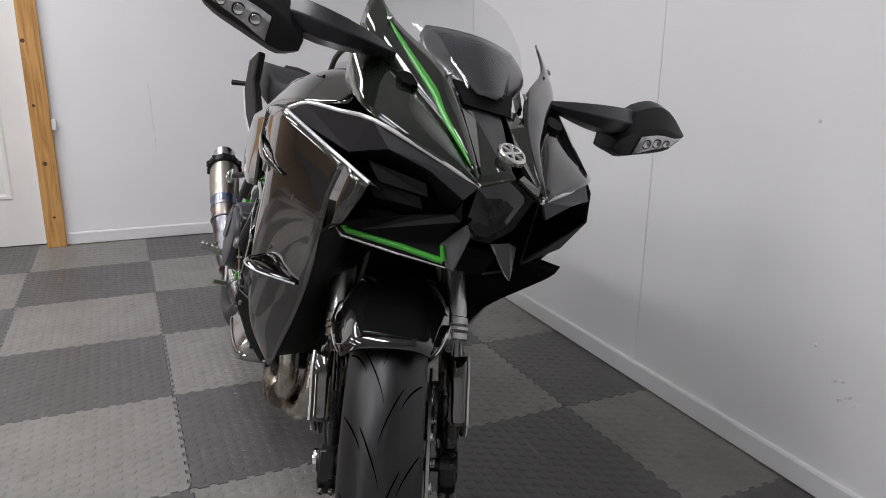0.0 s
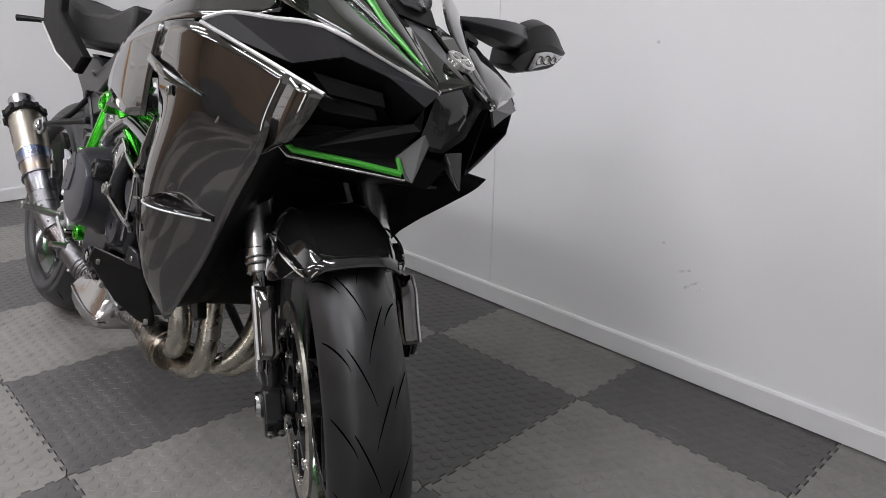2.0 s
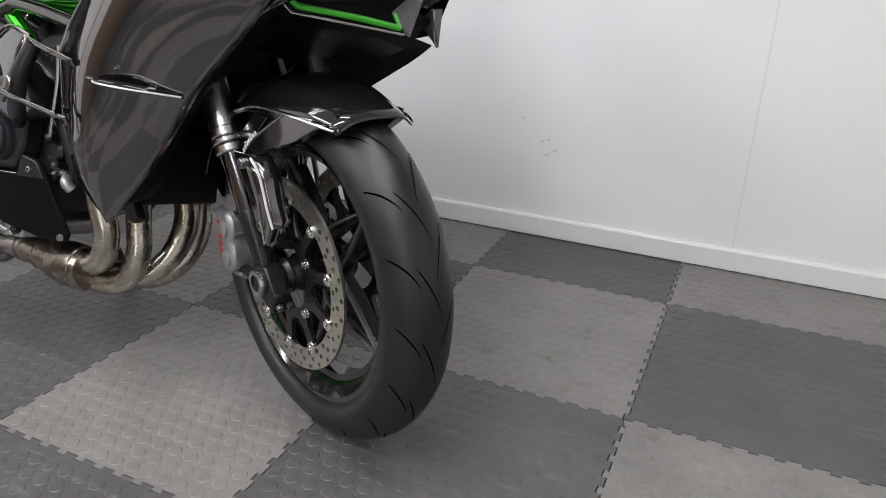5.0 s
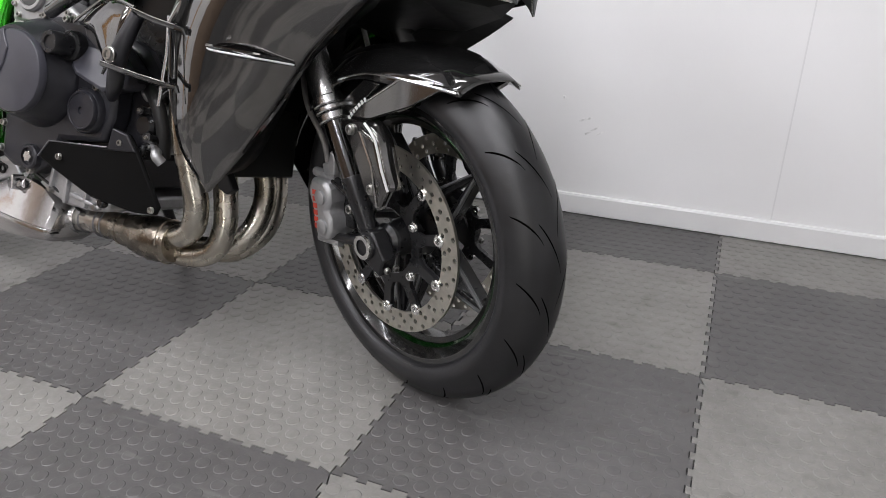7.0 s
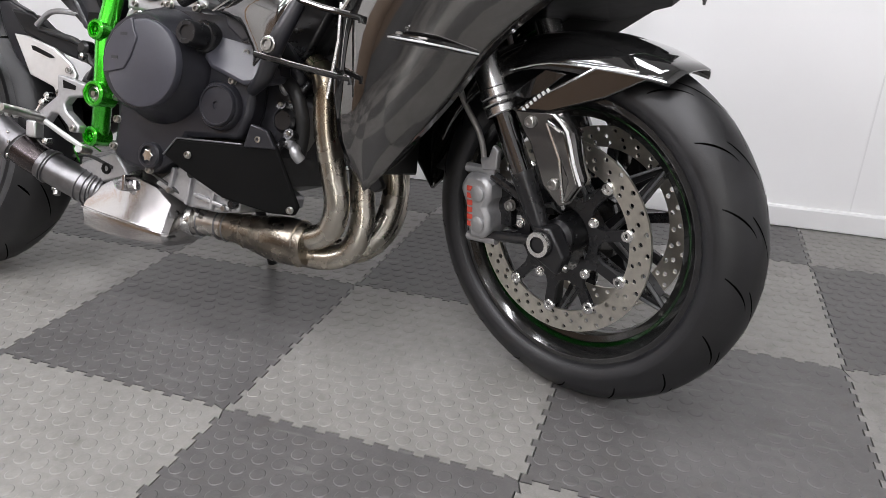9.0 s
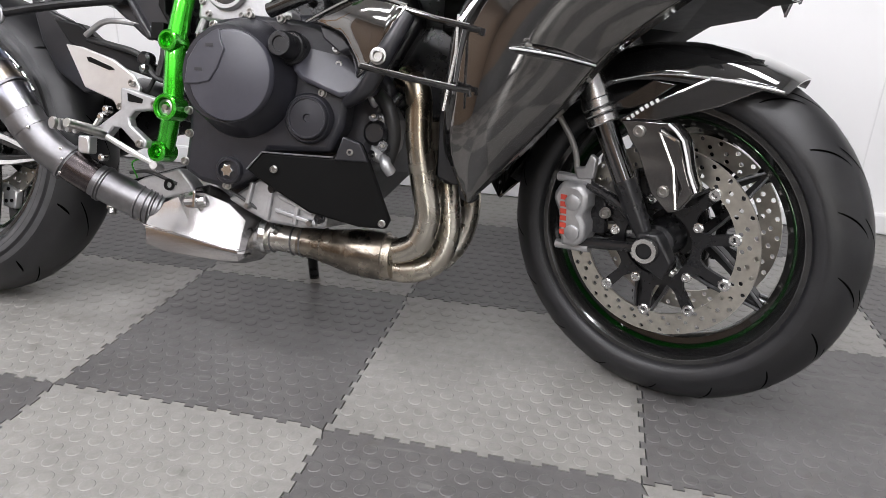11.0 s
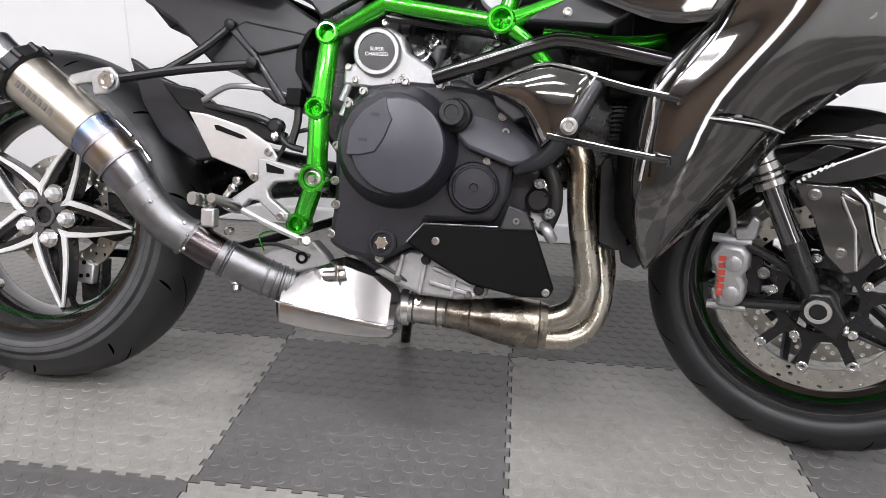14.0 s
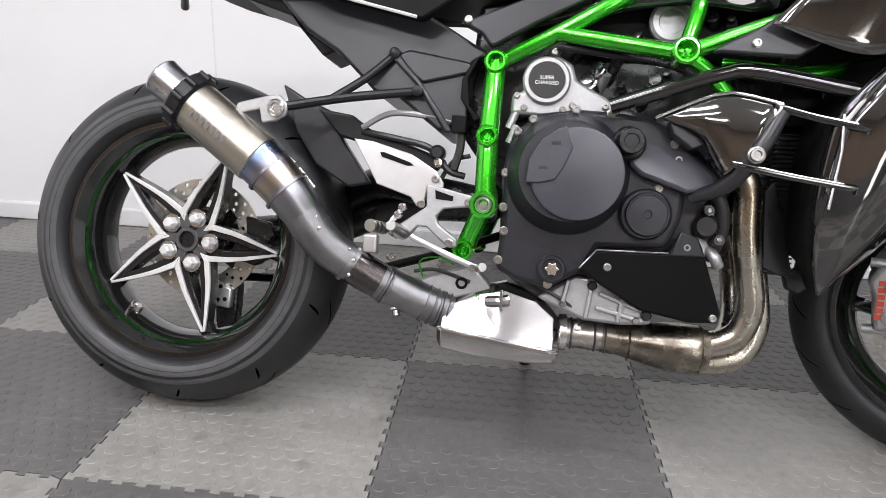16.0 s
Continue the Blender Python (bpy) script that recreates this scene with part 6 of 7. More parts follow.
# ---- screen and cockpit ----
def screen():
    rows = []
    for i in range(9):
        s = i / 8
        x, z = 1.500 - .165 * s - .05 * s * s, .950 + .195 * s - .02 * s * s
        w = .096 + .066 * math.sin(min(1, s * 1.2) * math.pi / 2)
        rows.append([(x - .10 * abs(q) ** 2 - .02 * abs(q), MID + q * w, z - .012 * abs(q) ** 2.5 + (.02 * (1 - abs(q)) * 0)) for q in [k / 6 for k in range(-6, 7)]])
    sc = skin(bike, "windscreen", rows, M_SCREEN, "clear curved windscreen", 2, 2, 0, 60)
    sc.visible_shadow = False
    # grey instrument shroud behind the screen
    rows = []
    for i in range(6):
        s = i / 5
        x, z = 1.488 - .10 * s, .944 + .098 * s
        w = .045 + .055 * math.sin(s * math.pi * .75)
        rows.append([(x - .03 * q * q, MID + q * w, z - .006 * q * q) for q in [k / 5 for k in range(-5, 6)]])
    skin(bike, "instrument_shroud", rows, M_SMOKE, "smoked grey instrument shroud", 2, 2, .004, 50)
    facet(bike, "screen_base", [[(1.514, -0.050, 0.920), (1.505, 0.038, 0.921), (1.462, 0.052, 0.956), (1.472, -0.062, 0.955)]], M_BLACK, "", .004)
    return sc


screen()


def mirror(m):
    """Mirror on a flat stalk, with the clear turn signal in its nose."""
    right = m((0, -.1, 0))[1] < 0
    whole = m
    m = lambda p: whole((p[0] + .022, p[1] - .050, p[2] + .018))
    # stalk: a tapering blade from the nose to the head
    rows = []
    for i in range(7):
        s = i / 6
        y = -.098 - .185 * s
        x = 1.398 + .022 * math.sin(s * math.pi) - .008 * s
        z = .957 + .046 * s - .014 * s * s
        hgt, dep = .010 + .034 * math.sin(min(1, s * 1.3) * math.pi / 2), .016 + .022 * math.sin(s * math.pi * .9)
        rows.append([m((x + dep * ca, y, z - hgt * .6 + hgt * sa)) for ca, sa in ((-1, .1), (-.3, .55), (.5, .6), (1, .05), (.6, -.45), (-.4, -.6))])
    bm = B()
    vs = quad_grid(bm, rows, close_v=True)
    bm.faces.new(vs[0])
    bm.faces.new(list(reversed(vs[-1])))
    st = part("mirror", bm, M_SATIN, bike, "black mirror on a flat stalk with clear turn signal" , smooth=25, bevel=.002)
    # head: a faceted pod, blunt by the stalk and pointed outside
    def section(q):
        top = along(((-.006, 0, 0), (.034, 0, 0), (.048, 0, 0), (.052, 0, 0), (.044, 0, 0), (.024, 0, 0), (-.004, 0, 0)), q * 6)[0]
        low = along(((-.040, 0, 0), (-.056, 0, 0), (-.055, 0, 0), (-.052, 0, 0), (-.049, 0, 0), (-.042, 0, 0), (-.018, 0, 0)), q * 6)[0]
        z0, h, g = .949 + .036 * q, top - low, 1 - .6 * q ** 2.5
        return [(1.390 - .01 * q + dx * g, -.247 - .168 * q, z0 + low + h * f) for dx, f in ((-.036, .08), (-.036, .85), (-.012, 1), (.022, .90), (.043, .52), (.041, .45), (.023, .05), (0, 0))]

    bm = B()
    vs = quad_grid(bm, [[m(p) for p in section(k / 12)] for k in range(13)], close_v=True)
    bm.faces.new(vs[0])
    bm.faces.new(list(reversed(vs[-1])))
    part("mirror_head", bm, M_MATTE, st, "matte black faceted mirror head", smooth=30, bevel=.002)
    # clear lens let into the lower front facet, with three round cells behind it
    rows = []
    for k in range(7):
        sec = section(.30 + .107 * k)
        a, b_ = Vector(sec[5]), Vector(sec[6])
        rows.append([m(a.lerp(b_, f) + Vector((.0016, 0, -.0012))) for f in (.10, .40, .70, .94 - .06 * k)])
    bm = B()
    quad_grid(bm, rows)
    ln = part("signal_lens", bm, M_LAMP, st, "clear turn signal lens", smooth=30, solid=.002)
    for q, r in ((.42, .0085), (.57, .0085), (.72, .0070)):
        sec = section(q)
        c = Vector(sec[5]).lerp(Vector(sec[6]), .48) + Vector((.003, 0, -.002))
        turned(ln, "signal_cell", [(r, 0), (r * .85, .002), (r * .5, .0005), (0, .0005)], m(c), (.9, 0, -.4), M_STEEL, "", 16)
        turned(ln, "cell_rim", [(r * 1.15, .0), (r * 1.15, .0012), (r, .0016), (r, 0)], m(c), (.9, 0, -.4), M_DARKMETAL, "", 16)
    # base on the cowl
    bar(st, "mirror_base", [whole((1.485, -0.138, 0.936)), whole((1.462, -0.138, 0.904)), whole((1.442, -0.147, 0.877))], .017, M_BLACK, "", 10, 3)
    return st


both(mirror)


def cockpit_panel(m):
    """Dark gloss inner panel between the fairing's crest, the tank and the mirror's foot."""
    low = [(1.06, -.284, .797), (1.17, -.290, .820), (1.28, -.286, .842), (1.378, -.272, .850), (1.47, -.215, .874)]
    mid = [(1.05, -.246, .850), (1.16, -.250, .880), (1.27, -.240, .904), (1.360, -.218, .908), (1.45, -.190, .900)]
    top = [(1.05, -.190, .885), (1.15, -.190, .918), (1.25, -.180, .936), (1.340, -.165, .940), (1.42, -.150, .930)]
    p = skin(bike, "cockpit_panel", [[m(q) for q in r] for r in (low, mid, top)], M_CHROME, "dark gloss panel beside the cockpit", 4, 4, .003, 60)
    bar(p, "panel_rib", [m(q) for q in ((1.10, -.250, .860), (1.22, -.248, .893), (1.33, -.228, .908))], .0035, M_GLOSS, "", 8, 4)
    bar(p, "cable_loop", [m(q) for q in ((1.33, -.150, .945), (1.25, -.165, .985), (1.14, -.17, .965), (1.06, -.16, .93))], .0055, M_HOSE, "", 8, 5)
    bar(p, "cable_loop", [m(q) for q in ((1.36, -.135, .950), (1.27, -.150, 1.005), (1.17, -.15, .985), (1.10, -.13, .95))], .0045, M_HOSE, "", 8, 5)
    return p


both(cockpit_panel)


def handlebar(m):
    s = 1 if m((0, -.1, 0))[1] < 0 else -1
    b_ = bar(bike, "handlebar", [(1.17, -.10 * s, .865), (1.14, -.18 * s, .85), (1.12, -.23 * s, .84)], .014, M_DARKMETAL, "black clip-on bar", 14, 3, STEER)
    bar(b_, "reservoir", [(1.19, -.13 * s, .86), (1.19, -.13 * s, .90)], .018, M_BLACK, "", 16, 1, STEER)
    return b_


both(handlebar)
bm = B()
box(bm, (-.06, -.12, -.012), (.05, .12, .012), Matrix.Translation((1.145, 0, .91)) @ Matrix.Rotation(-RAKE, 4, "Y"))
part("top_clamp", bm, M_DARKMETAL, bike, "black top fork clamp", xf=STEER, bevel=.008)


def tank():
    rows = []
    for i in range(11):
        s = i / 10
        x = 1.10 - .56 * s
        top = .915 + .085 * math.sin((.15 + .75 * (1 - s)) * math.pi * .62) - .06 * s * s
        w = .07 + .125 * math.sin(min(1, .25 + (1 - s) * 1.1) * math.pi / 2)
        bot = .80 + .01 * s
        rows.append([(x, w * q, bot + (top - bot) * (1 - abs(q) ** 3.6)) for q in [k / 8 for k in range(-8, 9)]])
    t = skin(bike, "fuel_tank", rows, M_GREEN_BLACK, "dark gloss fuel tank", 2, 1, .004, 50)
    for s in (-1, 1):
        skin(t, "tank_rail", [[(1.06, s * .165, .80), (.90, s * .172, .835), (.76, s * .14, .82), (.62, s * .10, .79)], [(1.04, s * .18, .78), (.90, s * .19, .80), (.76, s * .16, .785), (.62, s * .12, .76)], [(1.03, s * .175, .765), (.90, s * .185, .775), (.76, s * .155, .76), (.62, s * .115, .74)]], M_GLOSS, "", 2, 4, .004)
    turned(t, "filler_cap", [(.0, .018), (.03, .018), (.034, .012), (.034, -.02)], (.86, 0, .965), (.12, 0, 1), M_SATIN, "", 28)
    return t


tank()


# ---- tail, seat and subframe ----
def tail():
    rows = []
    for i in range(9):
        s = i / 8
        x = .56 - .74 * s
        top = .855 + (.12 * max(0, s - .3) / .7)
        w = .105 + .035 * math.sin(s * math.pi) - .05 * s * s
        bot = max(.812, top - .06 - .05 * math.sin(s * math.pi))
        rows.append([(x, w * ca, (top + bot) / 2 + (top - bot) / 2 * sa) for ca, sa in ((-.9, -1), (-1.05, -.1), (-.8, .9), (0, 1.05), (.8, .9), (1.05, -.1), (.9, -1), (0, -.9))])
    bm = B()
    quad_grid(bm, [[catmull(c, 2)[k] for c in zip(*rows)] for k in range(17)], close_v=True)
    t = part("tail_cowl", bm, M_BLACK, bike, "slim black tail cowl", smooth=35)
    rows = [[(.54 - .3 * s, y, .872 - .01 * math.sin(s * math.pi) + .02 * s - .01 * (y / .1) ** 2) for y in (-.10, -.05, 0, .05, .10)] for s in (0, .25, .5, .75, 1)]
    skin(t, "seat_pad", rows, M_SEAT, "black vinyl seat pad", 3, 2, .03, 50)
    for s in (-1, 1):
        bar(t, "tail_signal", [(-.10, s * .07, .88), (-.14, s * .17, .868), (-.163, s * .215, .86)], [.007, .008, .010], M_MATTE, "", 10, 1)
    # raised side panels and the seat between them
    for s in (-1, 1):
        sp = plate(t, "tail_side", [(.085, .945), (.120, .848), (.300, .772), (.480, .733), (.54, .775), (.40, .83), (.27, .885), (.25, .972)], s * .180, s * .204, M_BLACK, "black tail side panel", .006)
        # Pale line drawn where the panel's lower edge shows a highlight.
        bar(sp, "side_highlight", [(.118, s * .2045, .852), (.300, s * .2045, .776), (.470, s * .2045, .738)], .003, M_CUT, "", 6, 1)
    plate(t, "seat_base", [(.66, .81), (.66, .915), (.50, .89), (.28, .90), (.08, .945), (-.10, .96), (-.10, .91), (.1, .84), (.3, .815)], -.148, .148, M_SEAT, "black seat base", .012)
    # number-plate hanger left out of view: short black tail guard
    plate(bike, "rear_guard", [(0.112, 0.800), (0.186, 0.801), (0.234, 0.744), (0.298, 0.709), (0.271, 0.697), (0.217, 0.754), (0.205, 0.770)], -.07, .05, M_MATTE, "matte black tail underside", .004)
    # satin side cover between seat and frame
    sc = plate(bike, "subframe_cover", [(0.206, 0.783), (0.257, 0.729), (0.318, 0.692), (0.391, 0.623), (0.432, 0.617), (0.508, 0.561), (0.560, 0.580), (0.558, 0.654), (0.562, 0.681), (0.591, 0.699), (0.564, 0.713), (0.520, 0.739), (0.463, 0.769), (0.416, 0.787)], -.135, .10, M_SATIN, "dark satin side cover under the seat", .006)
    plate(sc, "cover_crease", [(0.449, 0.699), (0.557, 0.681), (0.565, 0.671), (0.553, 0.661), (0.476, 0.642), (0.417, 0.684)], -.143, -.13, M_SATIN, "", .004)
    plate(sc, "cover_rib", [(0.427, 0.696), (0.470, 0.647), (0.536, 0.560), (0.522, 0.556), (0.466, 0.637), (0.417, 0.684)], -.148, -.13, M_SATIN, "", .004)
    plate(sc, "cover_dark", [(0.575, 0.691), (0.556, 0.652), (0.561, 0.604), (0.584, 0.583), (0.571, 0.580), (0.545, 0.617), (0.546, 0.652), (0.565, 0.686)], -.15, -.11, M_BLACK, "", .002)
    # grey seat-rail panel above the frame tube
    up = plate(bike, "seat_rail_panel", [(0.539, 0.741), (0.554, 0.745), (0.646, 0.783), (0.709, 0.816), (0.806, 0.858), (0.802, 0.804), (0.749, 0.784), (0.664, 0.741), (0.603, 0.705), (0.593, 0.702), (0.576, 0.723)], -.175, -.15, M_SATIN, "dark grey side panel under the tank", .004)
    bolt(up, (.553, -.177, .744), (0, -1, 0), .0062, .005)
    return t


tail()

# silver and black parts round the foot peg
def rearset():
    hp = plate(bike, "heel_plate", [(0.366, 0.537), (0.400, 0.534), (0.470, 0.515), (0.514, 0.489), (0.529, 0.468), (0.526, 0.455), (0.501, 0.461), (0.496, 0.430), (0.484, 0.426), (0.472, 0.442), (0.411, 0.461), (0.398, 0.484)], -.168, -.160, M_SILVER, "silver heel guard plate", .002)
    plate(hp, "slot", [(0.414, 0.516), (0.422, 0.516), (0.468, 0.501), (0.475, 0.496), (0.463, 0.495), (0.418, 0.508)], -.1695, -.167, M_BLACK, "dark slot", 0)
    for p in [(0.514, -0.169, 0.475), (0.492, -0.169, 0.431)]:
        bolt(hp, p, (0, -1, 0), .0065, .006)
    br = plate(bike, "footrest_bracket", [(0.501, 0.465), (0.514, 0.464), (0.583, 0.449), (0.585, 0.432), (0.533, 0.425), (0.521, 0.412), (0.525, 0.399), (0.560, 0.374), (0.558, 0.361), (0.544, 0.360), (0.506, 0.392), (0.490, 0.393), (0.469, 0.367), (0.451, 0.371), (0.446, 0.385), (0.504, 0.427)], -.185, -.165, M_ALU, "cast grey footrest bracket", .003)
    plate(br, "bracket_window", [(0.517, 0.456), (0.549, 0.447), (0.548, 0.439), (0.519, 0.441)], -.1862, -.184, M_BLACK, "", 0)
    for p in [(0.575, -0.185, 0.439), (0.547, -0.185, 0.368)]:
        bolt(br, p, (0, -1, 0), .0068, .006)
    bar(br, "footrest", [(0.468, -0.185, 0.380), (0.465, -0.225, 0.387), (0.461, -0.265, 0.393)], [.0095, .009, .008], M_BOLT, "grey foot peg", 12, 2)
    for k in range(4):
        p = Vector((.440 - k * .004, -.215 - k * .013, .386 + k * .0015))
        bar(br, "peg_knurl", [p, p + Vector((-.002, -.006, 0))], .0105, M_BOLT, "", 12, 1)
    bar(br, "brake_pedal", [(0.481, -0.190, 0.375), (0.539, -0.192, 0.351), (0.598, -0.195, 0.330)], [.0055, .006, .0045], M_SILVER, "bare brake pedal", 12, 2, flat=.7)
    bolt(br, (.591, -.200, .331), (0, -1, 0), .0065, .006)
    bar(br, "pedal_toe", [(.598, -.195, .330), (.609, -.230, .335)], .007, M_BOLT, "", 10, 1)
    # Pale block added for a bright rectangle here; no known part.
    bm = B()
    p = Vector((0.403, -0.150, 0.355))
    box(bm, (p.x - .013, -.158, p.z - .016), (p.x + .013, -.135, p.z + .018))
    part("pale_block", bm, M_SILVER, br, "pale silver block beside the footrest", bevel=.004)
    for q in [(0.436, -0.170, 0.387), (0.453, -0.170, 0.410), (0.459, -0.165, 0.424), (0.441, -0.150, 0.335)]:
        turned(br, "link_joint", [(.007, .008), (.007, -.006), (.004, -.009), (0, -.009)], q, (0, 1, 0), M_STEEL, "", 12)
    bar(br, "master_rod", [(0.456, -0.165, 0.418), (0.436, -0.170, 0.387), (0.455, -0.170, 0.373)], .006, M_STEEL, "", 8, 2)
    plate(bike, "lower_bracket", [(0.483, 0.290), (0.508, 0.304), (0.583, 0.329), (0.612, 0.301), (0.619, 0.289), (0.552, 0.267), (0.525, 0.278)], -.12, -.08, M_ALU, "grey lower frame bracket", .004)
    turned(bike, "bracket_hole", [(.011, -.12), (.011, -.1235), (.006, -.1235), (.006, -.119), (0, -.119)], (.566, 0, .296), (0, 1, 0), M_BLACK, "", 16)
    # chain guard blade between wheel and peg, and the swingarm behind
    plate(bike, "hugger_blade", [(0.201, 0.640), (0.252, 0.611), (0.293, 0.596), (0.329, 0.533), (0.379, 0.464), (0.338, 0.455), (0.272, 0.494), (0.232, 0.554)], -.085, -.06, M_SATIN, "dark grey blade beside the rear tyre", .004)
    plate(bike, "linkage_cover", [(0.279, 0.594), (0.344, 0.585), (0.377, 0.562), (0.517, 0.515), (0.505, 0.492), (0.433, 0.510), (0.346, 0.540), (0.322, 0.546)], -.11, -.08, M_MATTE, "black swingarm cover", .004)
    bar(bike, "swingarm", [(.60, .09, .44), (.40, .13, .43), (.2, .14, .36), (.02, .125, .325)], [.035, .04, .045, .05], M_DARKMETAL, "black single-sided swingarm", 16, 5)
    bar(bike, "swingarm_brace", [(.60, -.05, .44), (.47, -.03, .46), (.36, .05, .47), (.25, .12, .42)], [.03, .03, .032, .03], M_DARKMETAL, "", 14, 5)
    bar(bike, "chain_run", [(.66, .105, .395), (.3, .11, .27), (.02, .112, .248)], .009, M_BLACK, "black drive chain", 8, 2)
    plate(bike, "caliper_plate", [(.07, .30), (.13, .285), (.165, .31), (.15, .34), (.09, .345)], .0, .03, M_DARKMETAL, "rear brake caliper plate", .004)
    # hoses and wires
    for pts, r, mt in (([(0.368, -0.120, 0.562), (0.421, -0.130, 0.588), (0.492, -0.130, 0.586), (0.533, -0.130, 0.578)], .0055, M_ALU), ([(0.366, -0.110, 0.556), (0.432, -0.120, 0.545), (0.496, -0.130, 0.530), (0.529, -0.130, 0.494), (0.558, -0.120, 0.485)], .006, M_HOSE), ([(0.548, -0.130, 0.574), (0.548, -0.130, 0.533), (0.539, -0.130, 0.495)], .0075, M_HOSE), ([(0.566, -0.120, 0.522), (0.536, -0.120, 0.510), (0.509, -0.120, 0.464)], .004, M_HOSE), ([(0.495, -0.120, 0.302), (0.490, -0.130, 0.331), (0.525, -0.130, 0.340), (0.549, -0.120, 0.327)], .0016, M_GREEN), ([(0.479, -0.120, 0.311), (0.519, -0.120, 0.316), (0.581, -0.120, 0.299)], .0035, M_HOSE)):
        bar(bike, "cable_run", pts, r, mt, "cable or hose behind the foot rest", 8, 5)
    turned(bike, "cable_joint", [(.014, .012), (.014, -.006), (.009, -.011), (0, -.011)], (0.509, -0.130, 0.523), (0, 1, 0), M_DARKMETAL, "", 14)
    turned(bike, "cable_nut", [(.009, .012), (.009, -.008), (.005, -.011), (0, -.011)], (0.514, -0.135, 0.505), (.3, 1, 0), M_STEEL, "", 8)
    bm = B()
    p = Vector((0.545, -0.130, 0.576))
    box(bm, (p.x - .013, -.15, p.z - .018), (p.x + .013, -.12, p.z + .012))
    part("connector", bm, M_BLACK, bike, "black cable connector", bevel=.002)


rearset()


# ---- radiator, side bars and the chrome cover ahead of the engine ----
def radiator():
    bm = B()
    box(bm, (1.085, -.088, .35), (1.125, .12, .62))
    core = part("radiator", bm, M_CORE, bike, "dark finned radiator", bevel=.004)
    for k in range(34):
        z = .355 + k * .0078
        bm = B()
        box(bm, (1.081, -.094, z), (1.127, -.086, z + .0028))
        part("fin", bm, M_MATTE, core, smooth=0)
    plate(core, "radiator_edge", [(1.071, 0.491), (1.087, 0.510), (1.128, 0.351), (1.106, 0.350), (1.078, 0.361)], -.100, -.089, M_MATTE, "black ribbed radiator edge", .002)
    plate(core, "lower_tab", [(1.115, 0.350), (1.135, 0.366), (1.154, 0.330), (1.140, 0.320), (1.121, 0.328)], -.10, -.08, M_MATTE, "", .003)
    bm = B()
    box(bm, (1.07, -.13, .60), (1.14, -.04, .80))
    part("side_shroud", bm, M_BLACK, core, "black shroud", bevel=.006)
    # Added plate keeps the white wall from showing past the shroud.
    plate(core, "shroud_gap_fill", [(1.10, .655), (1.10, .775), (1.20, .80), (1.225, .74), (1.19, .66)], -.150, -.142, M_BLACK, "black plate added to fill a gap", .003)
    # two open chromed bars across the gap, with the upright between
    for pts in ([(1.033, -0.238, 0.611), (1.095, -0.245, 0.595), (1.146, -0.252, 0.585), (1.163, -0.252, 0.582), (1.163, -0.250, 0.576)], [(0.977, -0.240, 0.521), (1.065, -0.246, 0.506), (1.134, -0.252, 0.496), (1.155, -0.252, 0.494), (1.155, -0.250, 0.486)]):
        bar(bike, "side_bar", pts, .0046, M_GLOSS, "thin gloss black crash bar", 10, 1)
        # The bar's highlight is a separate bright strip laid along it.
        bar(bike, "bar_highlight", [(x + .001, y - .0035, z + .004) for x, y, z in pts[:3]], .0011, M_STEEL, "", 6, 1)
    bar(bike, "side_bar_upright", [(1.128, -0.250, 0.603), (1.129, -0.250, 0.549), (1.121, -0.250, 0.486), (1.118, -0.250, 0.462)], .0026, M_FORK, "thin upright between the bars", 8, 1)
    bar(bike, "side_bar_upright", [(1.194, -0.250, 0.683), (1.162, -0.250, 0.640), (1.132, -0.250, 0.594)], .0042, M_STEEL, "", 8, 1)
    # mirror-finish air duct cover and its strut
    cov = skin(bike, "duct_cover", [[(0.866, -0.200, 0.592), (0.925, -0.212, 0.620), (0.975, -0.222, 0.633), (1.046, -0.238, 0.616)], [(0.903, -0.212, 0.581), (0.941, -0.228, 0.592), (0.983, -0.236, 0.601), (1.031, -0.245, 0.588)], [(0.938, -0.212, 0.564), (0.953, -0.226, 0.550), (0.980, -0.236, 0.545), (1.014, -0.242, 0.549)], [(0.952, -0.205, 0.541), (0.960, -0.215, 0.526), (0.965, -0.225, 0.514), (0.970, -0.232, 0.504)]], M_CHROME, "brown-tinted mirror duct cover", 3, 3, .004, 40)
    # Steel bars imitate the bright reflections on the cover's edges.
    bar(cov, "duct_highlight", [(0.865, -0.207, 0.591), (0.924, -0.217, 0.619), (0.974, -0.228, 0.632), (1.045, -0.241, 0.615)], .0026, M_STEEL, "", 6, 2)
    bar(cov, "duct_highlight", [(1.042, -0.243, 0.611), (1.009, -0.243, 0.555)], .003, M_STEEL, "", 6, 1)
    plate(cov, "duct_foot", [(0.888, 0.587), (0.936, 0.572), (0.946, 0.553), (0.925, 0.545), (0.894, 0.567)], -.205, -.17, M_SATIN, "", .003)
    strut = bar(bike, "strut", [(1.046, -0.235, 0.604), (1.015, -0.238, 0.544), (0.981, -0.215, 0.493), (0.935, -0.180, 0.469)], [.012, .015, .014, .010], M_SATIN, "dark grey strut down to the engine cover", 14, 4)
    turned(strut, "strut_bolt", [(.013, 0), (.013, .003), (.0105, .004), (.0095, .008), (.0065, .008), (.0055, .004), (0, .004)], (1.009, -.252, .536), (0, -1, 0), M_BOLT, "large pale strut bolt", 28)
    # dark side panel by the upper frame node
    sp = plate(bike, "frame_side_panel", [(0.933, 0.686), (0.950, 0.699), (0.993, 0.722), (1.033, 0.750), (1.073, 0.780), (1.123, 0.809), (1.153, 0.801), (1.056, 0.731), (1.094, 0.714), (1.080, 0.698), (1.055, 0.682)], -.258, -.242, M_SATIN, "dark grey panel over the green frame", .004)
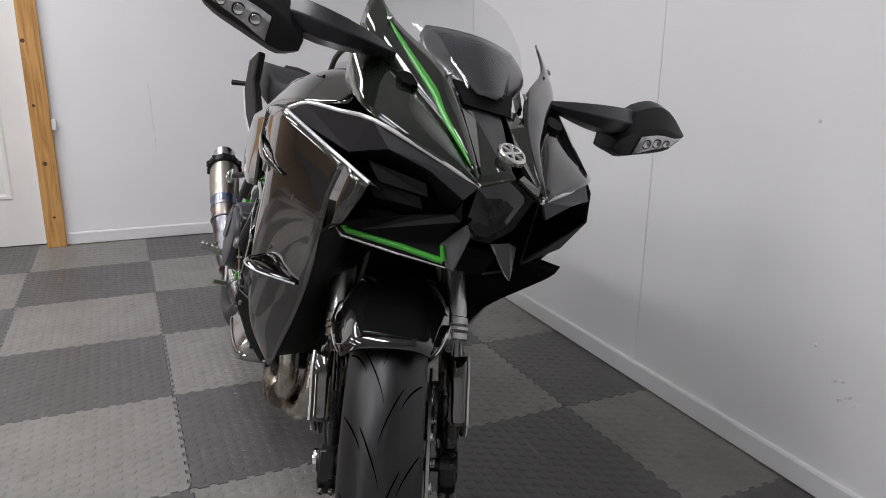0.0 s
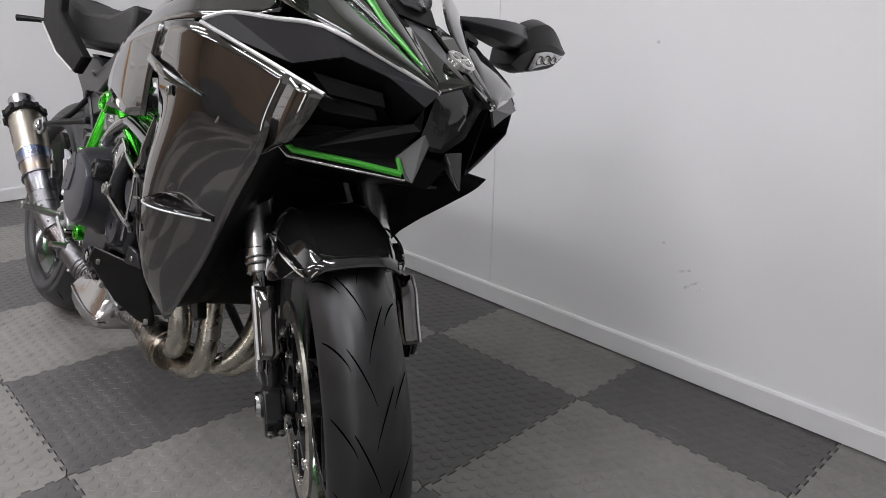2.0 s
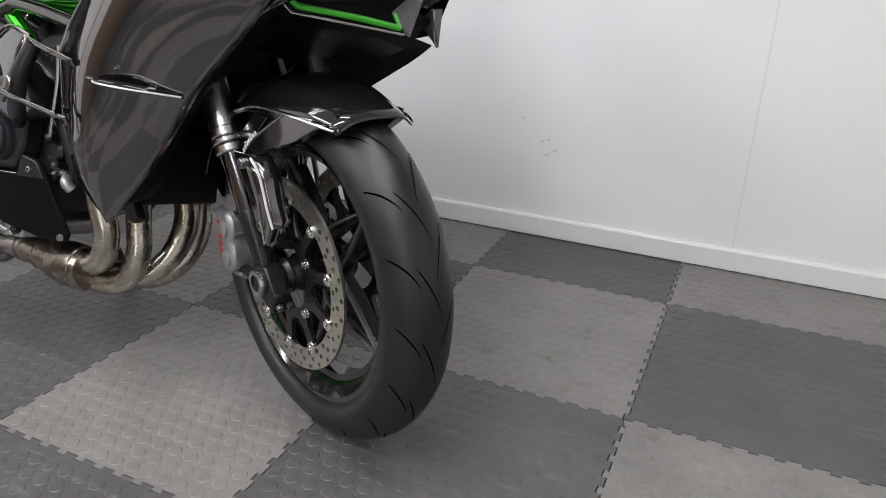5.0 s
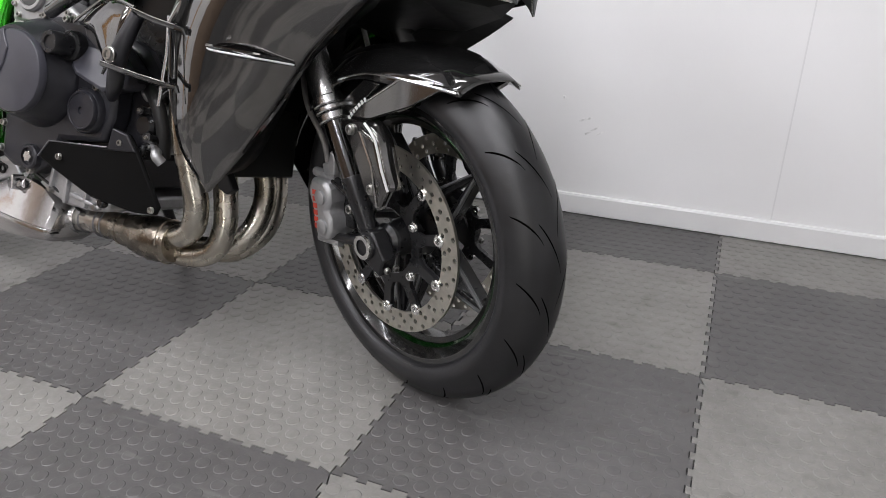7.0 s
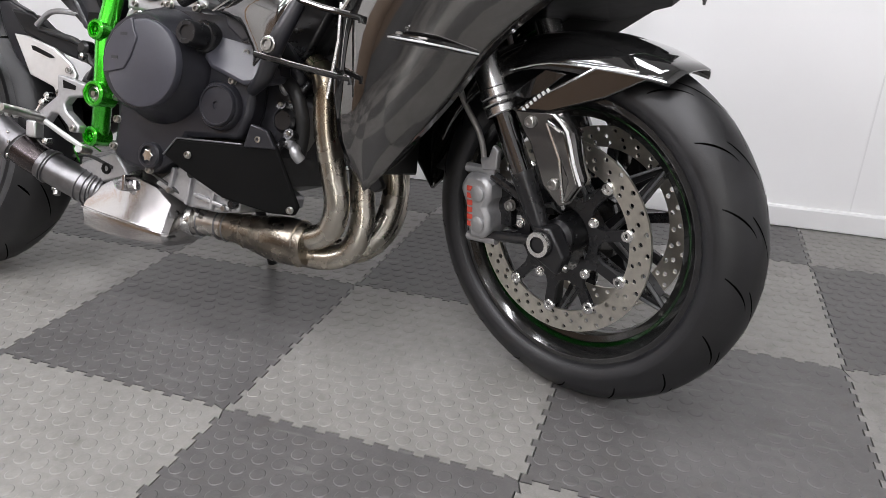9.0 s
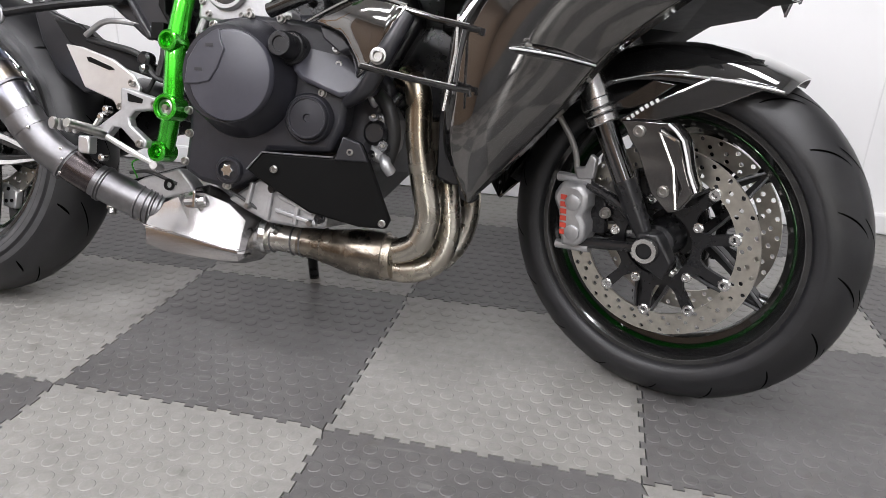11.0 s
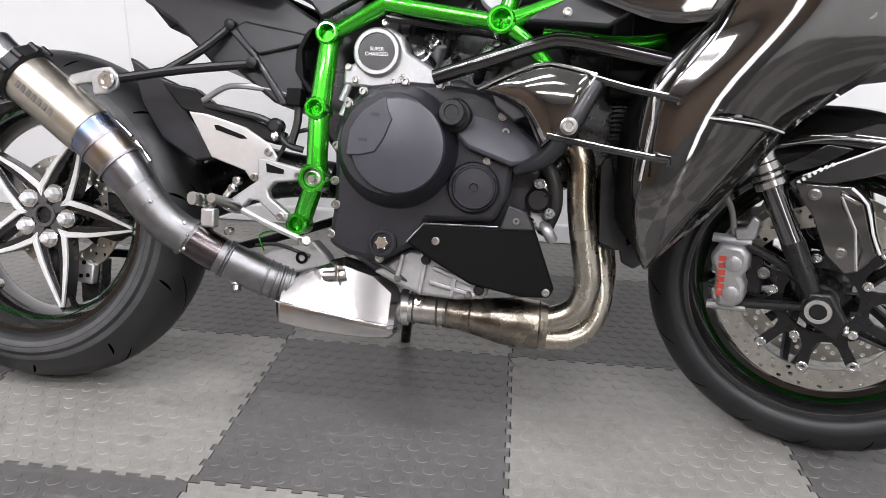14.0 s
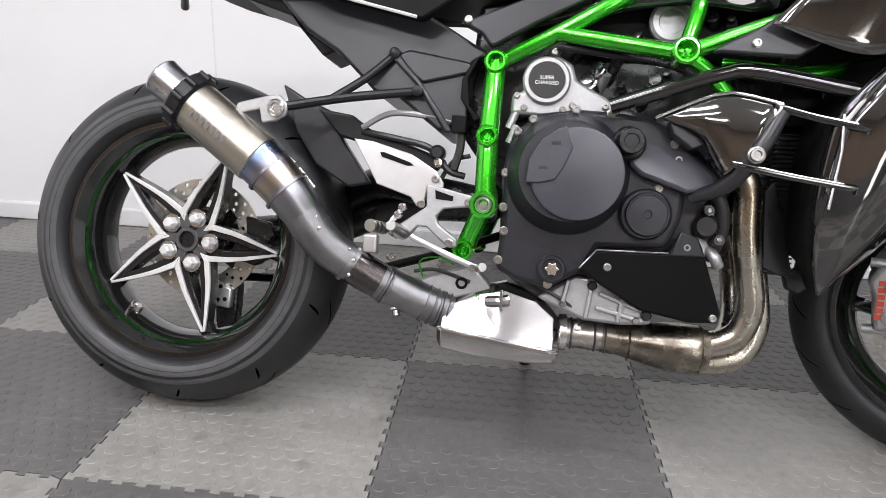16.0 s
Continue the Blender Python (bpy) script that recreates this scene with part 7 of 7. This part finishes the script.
    bolt(sp, (0.994, -0.259, 0.700), (0, -1, 0), .0062, .005)
    # black air box bulk behind
    bm = B()
    box(bm, (.74, -.13, .70), (1.10, .15, .80))
    part("air_box", bm, M_BLACK, bike, "black air box", bevel=.02)
    # One dark plate added as backing for the dim space behind the trellis.
    plate(bike, "dark_backing", [(.545, .56), (.56, .80), (.70, .83), (1.16, .82), (1.16, .58), (1.08, .46), (.95, .44), (.75, .44), (.62, .46)], -.07, .09, M_DARKMETAL, "dark backing plate for the depth behind the frame", .01)
    turned(bike, "injector_cap", [(.036, 0), (.036, .012), (.031, .016), (.022, .016), (.020, .011), (0, .011)], (0.887, -0.140, 0.758), (0, -1, 0), M_ALU, "round grey cap inside the frame", 30)
    bar(bike, "fuel_rail", [(0.704, -0.170, 0.705), (0.790, -0.175, 0.695), (0.888, -0.180, 0.679), (0.919, -0.180, 0.664)], .006, M_DARKMETAL, "black rail", 10, 3)
    for p, r in zip([(0.774, -0.130, 0.681), (0.759, -0.130, 0.659), (0.870, -0.140, 0.660), (0.887, -0.140, 0.673), (0.816, -0.120, 0.654), (0.950, -0.150, 0.770), (0.979, -0.160, 0.759), (0.836, -0.130, 0.737), (0.772, -0.130, 0.726), (0.854, -0.120, 0.758)], (.015, .019, .017, .012, .011, .013, .011, .014, .012, .010)):
        turned(bike, "sensor_plug", [(r * .8, .03), (r * .8, .004), (r * .62, .002), (r * .62, -.008), (r * .3, -.009), (0, -.009)], p, (.35, 1, -.5), M_FORK if r > .0135 else M_DARKMETAL, "small plug or sensor", 12)


radiator()

# side stand on the hidden left
bar(bike, "side_stand", [(.72, .16, .27), (.70, .24, .16), (.685, .305, .075)], [.014, .012, .012], M_DARKMETAL, "black side stand", 12, 2)


# ---- floor tiles: interlocking squares with dovetail teeth and raised coins ----
def tile_mesh(name, material):
    teeth, depth, gap = 12, 0.0085, 0.0013
    pitch = S / teeth
    side = []
    for k in range(teeth):
        a = k * pitch
        side += [(a + pitch * 0.0 + 0.002, 0), (a + pitch * 0.5 - 0.001, 0), (a + pitch * 0.5 - 0.003, 1), (a + pitch * 1.0 + 0.002, 1)]
    line = [(u, d) for u, d in side if 0.003 < u < S - 0.003]
    out = [(gap, gap)]
    out += [(u, d * depth + gap) for u, d in line]            # south: notches
    out += [(S - gap, gap)]
    out += [(S + d * depth - gap, u) for u, d in line]        # east: tabs
    out += [(S - gap, S - gap)]
    out += [(u, S + d * depth - gap) for u, d in reversed(line)]   # north: tabs
    out += [(gap, S - gap)]
    out += [(d * depth + gap, u) for u, d in reversed(line)]  # west: notches
    verts, faces = [], []
    n = len(out)
    verts += [(x, y, 0.0) for x, y in out] + [(x, y, -0.008) for x, y in out]
    faces.append(tuple(range(n)))
    faces += [(i, i + n, (i + 1) % n + n, (i + 1) % n) for i in range(n)]
    coins, rows_, seg = 14, 16, 12
    step = (S - 0.026) / coins
    for i in range(coins):
        for j in range(rows_):
            cx, cy = 0.013 + step * (i + (0.27 if j % 2 else 0.73)), 0.013 + (S - 0.026) / rows_ * (j + 0.5)
            base = len(verts)
            for r, z in ((0.0128, 0.0), (0.0114, 0.0009), (0.0080, 0.0011)):
                verts += [(cx + r * math.cos(2 * math.pi * k / seg), cy + r * math.sin(2 * math.pi * k / seg), z) for k in range(seg)]
            for q in (0, 1):
                faces += [(base + q * seg + k, base + q * seg + (k + 1) % seg, base + (q + 1) * seg + (k + 1) % seg, base + (q + 1) * seg + k) for k in range(seg)]
            faces.append(tuple(base + 2 * seg + k for k in range(seg)))
    me = bpy.data.meshes.new(name)
    me.from_pydata(verts, [], faces)
    me.materials.append(material)
    me.update()
    me.shade_smooth()
    me.set_sharp_from_angle(angle=radians(30))
    return me


LIGHT, DARK = tile_mesh("light_tile", M_LIGHT_TILE), tile_mesh("dark_tile", M_DARK_TILE)
for i in range(-6, 6):
    for j in range(-8, 3):
        t = new("tile", LIGHT if (i + j) % 2 == 0 else DARK)
        t.location = (i * S, j * S, 0)
        t.parent = floor
